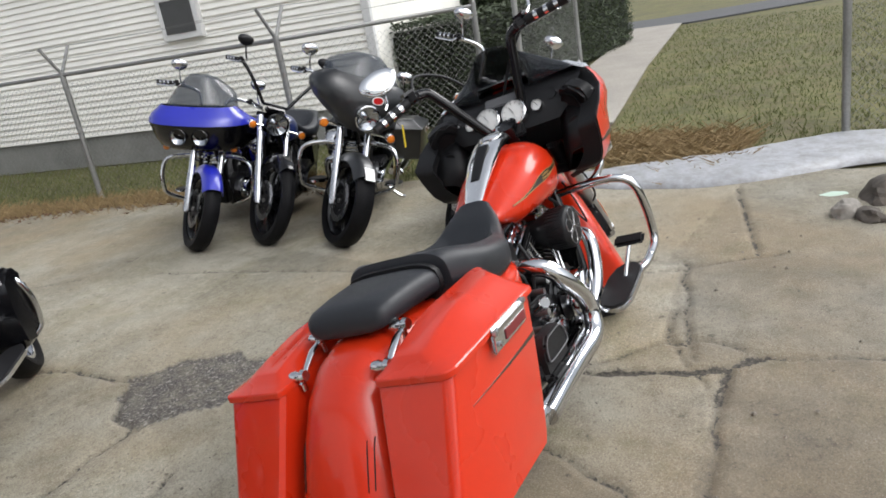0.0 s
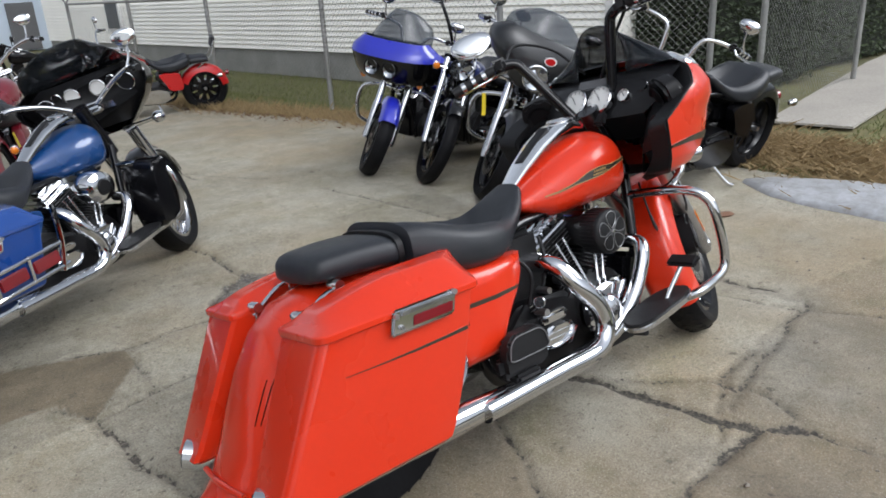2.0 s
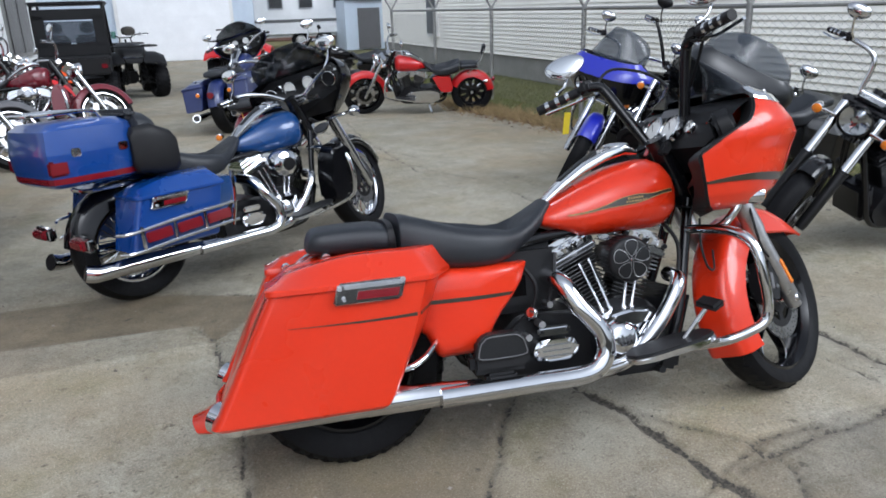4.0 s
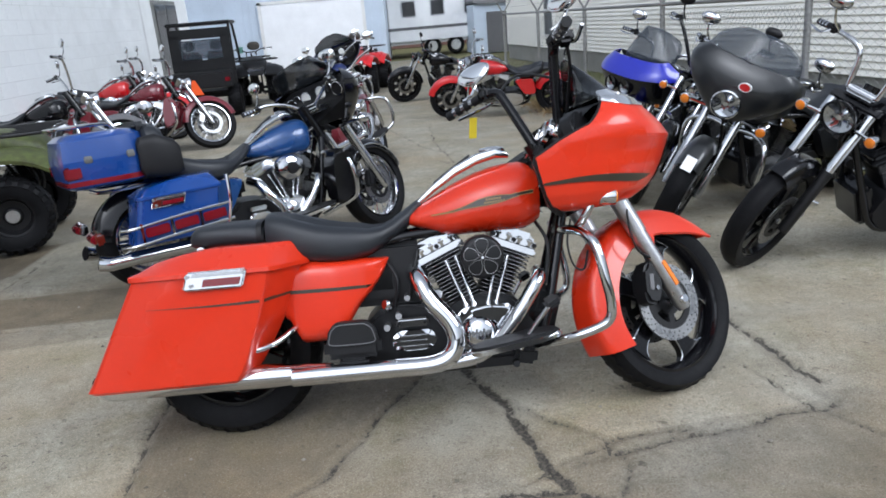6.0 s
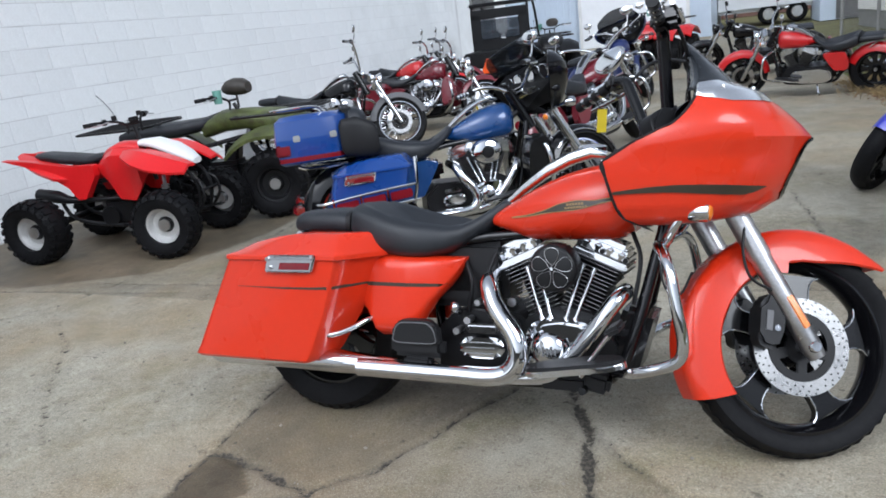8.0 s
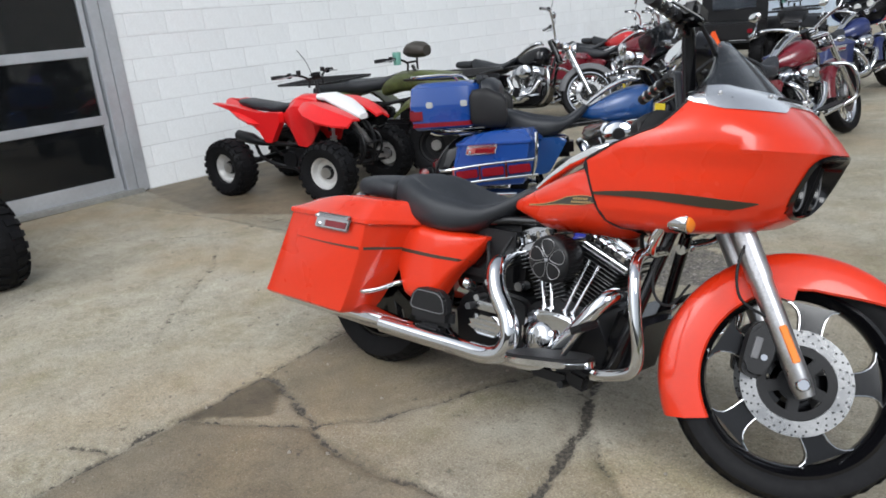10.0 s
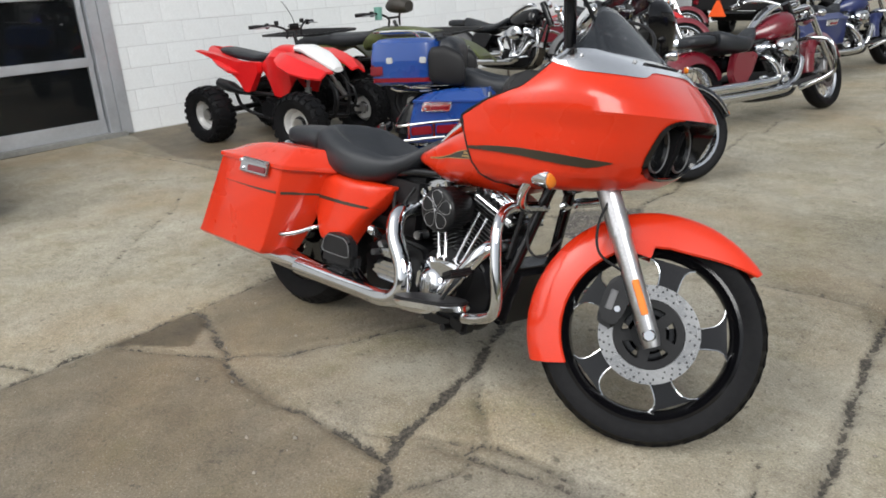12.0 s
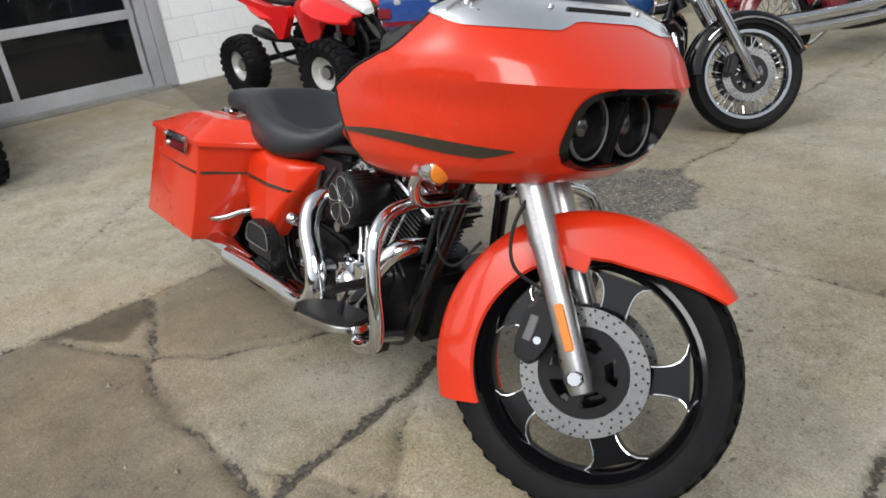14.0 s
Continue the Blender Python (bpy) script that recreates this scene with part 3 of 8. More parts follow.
def v_twin(parent, dx=0.0, dz=0.0, finish=CHROME, cleaner="disc", dark=False, detail=False):
    """A big air-cooled V-twin with its covers, seen from its right side."""
    D = at(dx, 0, dz)
    trim = BLACK if dark else finish
    bm = prism(rounded([(0.80, 0.20), (1.10, 0.20), (1.16, 0.28), (1.08, 0.42), (0.97, 0.45), (0.86, 0.42), (0.77, 0.34)], 0.2), -0.12, 0.14, 0.012, D)
    add_prism(bm, rounded([(0.52, 0.20), (0.84, 0.20), (0.84, 0.42), (0.60, 0.43), (0.52, 0.36)], 0.2), -0.13, 0.17, 0.015, D)
    eng = part("engine", bm, ENGINE, parent, "black engine case of a V-twin")
    for tilt, bx, name in ((-23, 0.922, "rear_cylinder"), (23, 0.978, "front_cylinder")):
        M = D @ at(bx, 0, 0.36, 0, tilt, 0)
        bm = lathe([(0, 0.0), (0, 0.056), (0.245, 0.056), (0.245, 0)], M @ at(0, 0, 0, 90, 0, 0), 20)
        cyl = part(name, bm, ENGINE, parent, "finned black cylinder", smooth=30)
        fins, lines = bmesh.new(), bmesh.new()
        for k in range(15):
            w = 0.064 + (0.012 if k > 10 else 0.0)
            q = M @ at(0, 0, 0.048 + k * 0.0139)
            if detail:
                part("fin", box((2 * w, 0.17 + 2 * w - 0.128, 0.0044), q, 0.0015), ENGINE, cyl, smooth=0)
            else:
                add_box(fins, (2 * w, 0.17 + 2 * w - 0.128, 0.0044), q)
            for s in (-1, 1):
                add_box(lines, (2 * w - 0.012, 0.0012, 0.0016), q @ at(0, s * (0.0856 + w - 0.064), 0))
        if not detail:
            tagged(part("finning", fins, ENGINE, cyl, smooth=0), kind="stuff")
        else:
            fins.free()
        tagged(part("fin_trim", lines, FIN, cyl, smooth=0), kind="stuff")
        bm = box((0.185, 0.19, 0.024), M @ at(0, 0, 0.262), 0.007)
        add_box(bm, (0.172, 0.176, 0.040), M @ at(0, 0, 0.290), 0.012)
        add_box(bm, (0.135, 0.14, 0.024), M @ at(0, 0, 0.314), 0.010)
        rb = part("rocker_cover", bm, trim, parent, "chrome rocker cover")
        if detail:
            part("cover_joint", box((0.178, 0.181, 0.0022), M @ at(0, 0, 0.2755)), ENGINE, rb, smooth=0)
            part("cover_joint", box((0.190, 0.194, 0.0026), M @ at(0, 0, 0.2505)), ENGINE, rb, smooth=0)
            for sx in (-0.060, -0.020, 0.020, 0.060):
                part("cover_rib", box((0.022, 0.012, 0.030), M @ at(sx, -0.087, 0.291, 14, 0, 0), 0.005), trim, rb)
            for sx in (-0.078, 0, 0.078):
                part("bolt", lathe([(-0.006, 0), (-0.006, 0.009), (0.004, 0.009), (0.004, 0)], M @ at(sx, -0.092, 0.288), 8), ENGINE, rb)
        # pushrod tubes on the right side
        for q in (-0.014, 0.016):
            base = D @ Vector((0.95 + (0.036 if tilt > 0 else -0.036) + q, -0.128, 0.395))
            top = M @ Vector((q * 1.3 - (0.024 if tilt > 0 else -0.024), -0.088, 0.225))
            bm = tube([base, top], 0.0066, 10)
            add_tube(bm, [base, base + (top - base) * 0.10], 0.011, 10)
            add_tube(bm, [top - (top - base) * 0.10, top], 0.010, 10)
            part("pushrod_tube", bm, CHROME, eng)
        part("lifter_block", box((0.062, 0.045, 0.03), D @ at(0.95 + (0.042 if tilt > 0 else -0.042), -0.132, 0.39, 0, tilt, 0), 0.010), trim, eng)
    # cam cover with its round timer cover
    grow = 1.22 if detail else 1.0
    out = [(0.87, 0.36), (0.90, 0.395), (1.03, 0.395), (1.045, 0.37), (1.02, 0.30), (0.985, 0.255), (0.89, 0.255), (0.868, 0.29)]
    bm = prism(rounded([(0.955 + (x - 0.955) * grow, 0.328 + (z - 0.328) * grow) for x, z in out], 0.3), -0.180, -0.11, 0.014, D)
    cam_cover = part("cam_cover", bm, trim, parent, "polished cam cover")
    bm = lathe([(-0.216, 0.0), (-0.214, 0.036), (-0.207, 0.048), (-0.185, 0.054 * grow), (-0.15, 0.054 * grow)], D @ at(0.935, 0, 0.318), 32)
    tc = part("timer_cover", bm, finish, cam_cover)
    if detail:
        for k in range(5):
            part("embossed_bar", box((0.008, 0.003, 0.022 + 0.012 * (k % 2)), D @ at(0.935 + (k - 2) * 0.013, -0.2155, 0.318), 0.001), POLISHED, tc)
        part("cover_step", prism(rounded([(0.965, 0.352), (1.035, 0.372), (1.05, 0.395), (0.97, 0.405), (0.90, 0.392)], 0.25), -0.196, -0.178, 0.006, D), trim, cam_cover)
        for sx, sz in ((0.878, 0.385), (0.985, 0.398), (1.045, 0.372), (0.872, 0.262), (0.985, 0.262)):
            part("bolt", lathe([(-0.186, 0), (-0.186, 0.007), (-0.165, 0.007)], D @ at(sx, 0, sz), 8), ENGINE, cam_cover)
    # transmission side cover
    bm = prism(rounded([(0.635, 0.275), (0.76, 0.275), (0.785, 0.305), (0.765, 0.345), (0.645, 0.345), (0.622, 0.31)], 0.3), -0.19, -0.12, 0.014, D)
    add_box(bm, (0.115, 0.03, 0.032), D @ at(0.70, -0.165, 0.372), 0.008)
    tcov = part("transmission_cover", bm, finish, parent)
    if detail:
        for k in range(3):
            part("rib", box((0.10, 0.004, 0.006), D @ at(0.70, -0.190, 0.292 + 0.018 * k), 0.002), POLISHED, tcov)
        for sx in (0.655, 0.745):
            part("bolt", lathe([(-0.183, 0), (-0.183, 0.007), (-0.17, 0.007)], D @ at(sx, 0, 0.372), 8), ENGINE, tcov)
    # primary cover on the left
    bm = prism(rounded([(0.52, 0.24), (0.64, 0.20), (0.98, 0.22), (1.06, 0.30), (0.98, 0.38), (0.66, 0.40), (0.53, 0.36)], 0.3), 0.14, 0.21, 0.02, D)
    part("primary_cover", bm, trim, parent)
    # air cleaner
    if cleaner == "disc":
        M = D @ at(0.962, 0, 0.585)
        bm = lathe([(-0.235, 0.0), (-0.235, 0.060), (-0.231, 0.070), (-0.222, 0.075), (-0.15, 0.073), (-0.10, 0.05), (-0.04, 0.045)], M, 48)
        ac = part("air_cleaner", bm, SATIN, parent, "round matt black air cleaner with five chrome petals")
        for k in range(5):
            a = 90 + 72 * k
            loop = [(0.010, 0.0), (0.028, 0.016), (0.050, 0.025), (0.066, 0.020), (0.073, 0.0), (0.066, -0.020), (0.050, -0.025), (0.028, -0.016), (0.010, 0.0)]
            Q = M @ at(0, -0.2357, 0, 0, -a, 0) @ Matrix.Diagonal((0.9, 1, 0.9, 1))
            part("petal", tube([Q @ Vector((x, 0, z)) for x, z in loop], 0.0008, 6, 3), STEEL, ac)
        for k in range(36):
            part("side_rib", box((0.004, 0.062, 0.004), M @ at(0, 0, 0, 0, 10 * k, 0) @ at(0, -0.186, 0.0745), 0.0), SATIN, ac, smooth=0)
        bm = lathe([(-0.241, 0), (-0.241, 0.005), (-0.238, 0.007), (-0.23, 0.007)], M, 12)
        part("centre_bolt", bm, CHROME, ac)
    else:
        M = D @ at(0.955, 0, 0.60)
        bm = lathe([(-0.25, 0.0), (-0.252, 0.03), (-0.246, 0.06), (-0.235, 0.082), (-0.20, 0.094), (-0.16, 0.092), (-0.10, 0.05), (-0.04, 0.045)], M @ Matrix.Diagonal((1.15, 1, 0.9, 1)), 36)
        ac = part("air_cleaner", bm, finish, parent, "chrome air cleaner cover")
        part("cover_insert", lathe([(-0.262, 0), (-0.26, 0.036), (-0.25, 0.042), (-0.24, 0.042)], M, 24), ENGINE if cleaner == "black" else POLISHED, ac)
    return eng


def swept_pipe(points, r, parent, mat=CHROME, name="exhaust_pipe", label=""):
    return part(name, tube(points, r, 16, 7), mat, parent, label)


def touring_exhaust(parent, dx=0.0, both=True, tip=-0.25, mat=CHROME, ends=(-0.235, 0.235)):
    f = [(1.165, -0.10, 0.50), (1.15, -0.19, 0.485), (1.07, -0.215, 0.375), (0.97, -0.20, 0.262), (0.88, -0.19, 0.225), (0.60, -0.20, 0.215)]
    r = [(0.715, -0.06, 0.545), (0.735, -0.18, 0.525), (0.77, -0.225, 0.455), (0.838, -0.24, 0.362), (0.842, -0.245, 0.285), (0.78, -0.25, 0.236), (0.60, -0.25, 0.232), (0.28, -0.27, 0.238)]
    swept_pipe([(x + dx, y, z) for x, y, z in f], 0.026, parent, mat, "front_exhaust_pipe", "chrome front exhaust heat shield")
    swept_pipe([(x + dx, y, z) for x, y, z in r], 0.032, parent, mat, "rear_exhaust_pipe", "chrome rear exhaust heat shield")
    for s in ((-1, 1) if both else (-1,)):
        pts = [(0.42 + dx, s * 0.245, 0.240), (0.20 + dx, s * 0.25, 0.246), (-0.05 + dx, s * 0.25, 0.250), (tip + dx, s * 0.25, 0.250)]
        m = part("muffler", tube(pts, [0.030, 0.041, 0.042, 0.042], 20, 6), mat, parent, "long chrome muffler")
        t = part("muffler_tip", tube([(tip + 0.02 + dx, s * 0.25, 0.250), (tip - 0.03 + dx, s * 0.247, 0.252), (tip - 0.075 + dx, ends[s > 0], 0.266)], [0.041, 0.044, 0.046], 20, 4), mat, m, "bright turned end of the muffler")
        end = Vector((tip - 0.075 + dx, ends[s > 0], 0.266))
        way = (end - Vector((tip - 0.035 + dx, s * 0.247, 0.252))).normalized()
        # solid black plug over the pipe's end paints the darkness of its bore
        part("muffler_bore", tube([end - way * 0.008, end + way * 0.004], 0.039, 20, 1), ENGINE, t, "black plug standing for the shaded bore")


def tank_section(t, top, low, half, rear_z, tail):
    """Half width, top, bottom and widest height of a tank at t along its length."""
    e = math.sin(math.pi * min(1, t * 0.62 + 0.02)) if t < 0.8 else math.sin(math.pi * 0.516) * (1 - ((t - 0.8) / 0.2) ** 3 * 0.42)
    hw = half * max(0.10, tail + (1 - tail) * e) * 0.95
    zt = rear_z + 0.03 + (top - rear_z - 0.03) * math.sin(math.pi / 2 * min(1, t * 1.12))
    if t > 0.88:
        zt -= 0.035 * ((t - 0.88) / 0.12) ** 2
    zb = rear_z - (rear_z - low) * min(1, t * 3.2) + (0.03 * ((t - 0.85) / 0.15) ** 2 if t > 0.85 else 0)
    return hw, zt, zb, zb + (zt - zb) * 0.42


def tank_body(parent, mat, x0=0.715, x1=1.19, top=0.90, low=0.660, half=0.165, rear_z=0.71, tail=0.0, name="fuel_tank", label=""):
    rings = []
    n = 18
    for k in range(n + 1):
        t = k / n
        hw, zt, zb, zc = tank_section(t, top, low, half, rear_z, tail)
        rings.append(superellipse(x0 + (x1 - x0) * t, 0, zc, hw * (1 if t > 0 else 0.64), (zt - zc) * (1 if t > 0 or not tail else 0.55), 2.5, 28, lower=(zc - zb) * (1 if t > 0 or not tail else 0.55)))
    return part(name, loft(rings), mat, parent, label)


def console(parent, dx=0.0, rise=0.0, mat=CHROME):
    line = [(0.735, 0.768), (0.82, 0.835), (0.90, 0.888), (0.98, 0.925), (1.05, 0.943), (1.10, 0.93)]
    rings = []
    for i, (x, z) in enumerate(line):
        w = (0.030, 0.044, 0.054, 0.060, 0.064, 0.048)[i]
        h = (0.010, 0.016, 0.019, 0.021, 0.021, 0.010)[i]
        rings.append(superellipse(x + dx, 0, z + rise, w, h, 3.2, 18))
    c = part("tank_console", loft(rings), mat, parent, "chrome tank console")
    rings = []
    for i, (x, z) in enumerate(line[1:4]):
        rings.append(superellipse(x + dx + (0.0, 0.0, -0.02)[i], 0, z + rise + 0.0135, (0.018, 0.024, 0.024)[i], 0.009, 4, 14))
    part("console_inset", loft(rings), SATIN, c)
    part("fuel_cap", lathe([(-0.02, 0.044), (0.004, 0.048), (0.011, 0.042), (0.015, 0.02), (0.016, 0)], at(1.045 + dx, 0, 0.953 + rise, 90, 0, 0), 24), mat, c)
    return c


def saddle(parent, dx=0.0, rise=0.0, half=0.17, pillion=True, mat=VINYL, back=-0.06):
    """A two-up seat: pillion, strap and deep rider's dish."""
    line = [(back - 0.004, 0.700, 0.722, 0.085), (back, 0.695, 0.740, 0.108), (back + 0.008, 0.692, 0.758, 0.122), (back + 0.022, 0.690, 0.769, 0.132), (back + 0.045, 0.688, 0.774, 0.139), (0.06, 0.685, 0.778, 0.145), (0.15, 0.68, 0.776, 0.153), (0.190, 0.678, 0.768, 0.155), (0.208, 0.676, 0.752, 0.150)]
    rings = []
    for x, lo, hi, w in line:
        rings.append(superellipse(x + dx, 0, (lo + hi) / 2 + rise, w * half / 0.17, (hi - lo) / 2, 3.2, 22))
    seat = None
    if pillion:
        seat = part("pillion_seat", loft(rings), mat, parent, "black vinyl pillion seat")
        bm = loft([superellipse(x + dx, 0, 0.724 + rise, 0.158 * half / 0.17, 0.0555, 3.2, 22) for x in (0.184, 0.187, 0.200, 0.203)])
        part("seat_strap", bm, PLASTIC, seat)
    line = [(0.214, 0.66, 0.780, 0.150), (0.220, 0.652, 0.798, 0.172), (0.24, 0.64, 0.803, 0.182), (0.28, 0.622, 0.796, 0.194), (0.34, 0.606, 0.777, 0.206), (0.40, 0.598, 0.757, 0.212), (0.46, 0.596, 0.744, 0.212), (0.52, 0.600, 0.735, 0.203),
            (0.575, 0.614, 0.722, 0.176), (0.62, 0.636, 0.726, 0.148), (0.665, 0.664, 0.743, 0.124), (0.71, 0.697, 0.770, 0.098), (0.75, 0.735, 0.797, 0.064), (0.768, 0.755, 0.790, 0.040)]
    rings = []
    for x, lo, hi, w in line:
        hw = w * half / 0.17
        ring = superellipse(x + dx, 0, (lo + hi) / 2 + rise, hw, (hi - lo) / 2, 3.3 if x < 0.6 else 2.7, 36)
        if 0.23 < x < 0.66:
            deep = 0.080 * math.sin(math.pi * min(1, (x - 0.235) / 0.45)) ** 0.6 if x > 0.235 else 0
            for v in ring:
                if v.z > (lo + hi) / 2 + rise:
                    v.z -= deep * max(0, 1 - (abs(v.y) / (0.70 * hw)) ** 4)
        rings.append(ring)
    part("rider_seat", loft(rings), mat, parent, "black vinyl rider's seat with a deep dish")
    return seat


def bag_shape(parent, s, mat, rear=-0.15, front=0.46, top=0.638, low_rear=(-0.307, 0.279), low_front=(0.17, 0.282), inner=0.155, outer=0.437, latch=True, dx=0.0, name="saddlebag", crease=0.09, belly=0.0):
    """A hard saddlebag with a slanting front, a faceted lid and a latch; s: -1 right, 1 left."""
    rings = []
    n = 10
    for k in range(-1, n + 1):
        t = max(0, k) / n
        z = low_rear[1] + (top - low_rear[1]) * t + (0.010 if k == 0 else 0)
        xr = low_rear[0] + (rear - low_rear[0]) * t
        xf = low_front[0] + (front - 0.008 - low_front[0]) * t + belly * math.sin(math.pi * t)
        oy = outer - 0.012 * (1 - t)
        iy = inner + 0.035 * (1 - t)
        if k == -1:
            xr, xf, oy, iy = xr + 0.010, xf - 0.010, oy - 0.010, iy + 0.010
        c = 0.028
        cr = xf - crease * (0.35 + 0.65 * t)
        turn = [(xr + c * (1 - math.cos(q)), oy - c * (1 - math.sin(q))) for q in (0, 0.4, 0.8, 1.2, math.pi / 2)]
        plan = [(xr + 0.012, iy), (xr, iy + 0.012)] + turn + [(cr - 0.012, oy), (cr - 0.004, oy - 0.003), (cr + 0.003, oy - 0.012), (xf - 0.004, iy + 0.022), (xf - 0.002, iy + 0.008), (xf - 0.012, iy)]
        rings.append([Vector((x + dx, s * y, z)) for x, y in plan])
    bag = part(name, loft(rings), mat, parent, smooth=26)
    # the lid: a rim all round, a straight slope, a flat top that falls to the rear
    xr, xf, oy, c, e = rear - 0.010, front + 0.006, outer + 0.010, 0.034, 0.018
    cr = xf - crease
    plan = [(xr + e * (1 - math.sin(q)), inner + e * (1 - math.cos(q))) for q in (0, 0.52, 1.05, math.pi / 2)]
    plan += [(xr, inner + (oy - inner) * f) for f in (0.3, 0.55)]
    plan += [(xr + c * (1 - math.cos(q)), oy - c * (1 - math.sin(q))) for q in (0, 0.32, 0.63, 0.94, 1.26, math.pi / 2)]
    plan += [(xr + c + (cr - 0.010 - xr - c) * k / 10, oy) for k in range(1, 11)]
    plan += [(cr + 0.001, oy - 0.008)] + [(cr + (xf - cr) * f, oy - (oy - inner - 0.03) * f) for f in (0.25, 0.5, 0.75, 1.0)]
    plan += [(xf - 0.006, inner + 0.008)] + [(xf - 0.012 + (xr + e - xf + 0.012) * k / 14, inner) for k in range(14)]
    xm, ym = (xr + xf) / 2, inner + (oy - inner) * 0.36
    rings = []
    for dz, cut, rise in ((-0.006, 0.004, 0), (-0.003, 0, 0), (0.010, 0, 0), (0.0135, 0.003, 0), (0.015, 0.008, 0.02), (0.015, 0.034, 0.33), (0.015, 0.062, 0.67), (0.015, 0.086, 0.955), (0.015, 0.092, 0.99), (0.015, 0.100, 1.0), (0.015, 0.125, 1.0)):
        ring = []
        for x, y in plan:
            px = x + (xm - x) * cut * 0.62 / ((xf - xr) / 2)
            py = y + (ym - y) * min(0.97, cut * (1.0 if y > ym else 0.45) / abs((oy if y > ym else inner) - ym))
            f = min(1, max(0, (px - rear - 0.01) / 0.24))
            h = 0.016 + 0.048 * f * (1.6 - 0.6 * f)
            ring.append(Vector((px + dx, s * py, top + dz + rise * h)))
        rings.append(ring)
    part("lid", loft(rings), mat, bag, smooth=24)
    if latch:
        M = at(0.085 + dx, s * (outer + 0.012), 0.606 if top > 0.61 else top - 0.03, 0, 0, 0)
        skew = Matrix(((1, 0, 0.32, 0), (0, 1, 0, 0), (0, 0, 1, 0), (0, 0, 0, 1)))
        bm = box((0.195, 0.012, 0.062), M @ skew, 0.006)
        la = part("latch", bm, CHROME, bag, "chrome bag latch with a red reflector")
        part("reflector", box((0.12, 0.003, 0.024), M @ at(0.022, s * 0.0075, -0.008) @ skew, 0.001), RED_LENS, la)
        part("latch_lever", box((0.165, 0.006, 0.012), M @ at(0.012, s * 0.008, 0.018) @ skew, 0.002), POLISHED, la)
        for px, pz in ((-0.085, 0.016), (0.095, 0.024), (-0.075, -0.014)):
            part("screw", lathe([(-0.005, 0), (-0.005, 0.007), (0.005, 0.007), (0.005, 0)], M @ at(px, s * 0.008, pz), 8), STEEL, la)
    return bag


def fork(parent, steer, axle, top, half=0.105, r_low=0.029, r_up=0.025, low=STEEL, up=CHROME, split=0.42, cover=None):
    """Two fork legs from the axle up the steering line."""
    a, b = Vector((axle[0], 0, axle[1])), Vector((top[0], 0, top[1]))
    d = (b - a).normalized()
    for s in (-1, 1):
        o = Vector((0, s * half, 0))
        p = a + o - d * 0.035
        bm = bmesh.new()
        add_tube(bm, [steer @ (p + d * 0.0), steer @ (p + d * 0.03), steer @ (a + o + (b - a) * split)], [r_low * 0.8, r_low, r_low], 16, 1)
        add_tube(bm, [steer @ (a + o + (b - a) * (split - 0.012)), steer @ (a + o + (b - a) * (split + 0.012))], r_low * 1.12, 16, 1)
        leg = part("fork_leg", bm, low, parent, "fork leg")
        rr = r_up if not cover else r_low * 1.18
        part("fork_tube", tube([steer @ (a + o + (b - a) * split), steer @ (b + o)], rr, 16, 1), up, leg)


def triple_trees(parent, steer, pts, half=0.105, mat=BLACK):
    for x, z in pts:
        bm = box((0.06, 2 * half + 0.07, 0.03), steer @ at(x, 0, z, 0, 30, 0), 0.012)
        part("triple_tree", bm, mat, parent)


def steering(head, rake, degrees):
    """A turn about the raked steering axis through head = (x, z)."""
    axis = Vector((-math.sin(radians(rake)), 0, math.cos(radians(rake))))
    p = Vector((head[0], 0, head[1]))
    return Matrix.Translation(p) @ Matrix.Rotation(radians(degrees), 4, axis) @ Matrix.Translation(-p)


def grip(parent, steer, p, q, r=0.017, mat=PLASTIC, lever=CHROME, tag=None):
    p, q = Vector(p), Vector(q)
    d = (q - p).normalized()
    g = part("grip", tube([steer @ p, steer @ q], r, 14, 1), mat, parent)
    for k in range(3):
        c = p + (q - p) * (0.25 + 0.25 * k)
        part("grip_ring", tube([steer @ (c - d * 0.008), steer @ (c + d * 0.008)], r * 1.1, 14, 1), lever, g)
    bm = box((0.05, 0.05, 0.045), steer @ Matrix.Translation(p - d * 0.03), 0.012)
    sw = part("switch_housing", bm, mat, parent)
    f = Vector((0.075, 0, -0.01))
    bm = tube([steer @ (p - d * 0.02 + Vector((0.03, 0, 0))), steer @ (p + d * 0.02 + f), steer @ (q + d * 0.01 + f * 0.75)], 0.007, 8, 4, 0.7)
    part("lever", bm, lever, sw)
    return g


def signal(parent, m, name="turn_signal", shell=CHROME, lens=AMBER, r=0.032):
    """A bullet lamp, its lens along local -y."""
    bm = lathe([(0.055, 0), (0.05, r * 0.45), (0.03, r * 0.85), (0.0, r), (-0.02, r), (-0.022, r * 0.9)], m, 20, cap=False)
    ob = part(name, bm, shell, parent)
    part("lens", lathe([(-0.019, r * 0.90), (-0.026, r * 0.82), (-0.031, r * 0.5), (-0.033, 0)], m, 18), lens, ob, "amber lens" if lens is AMBER else "")
    return ob


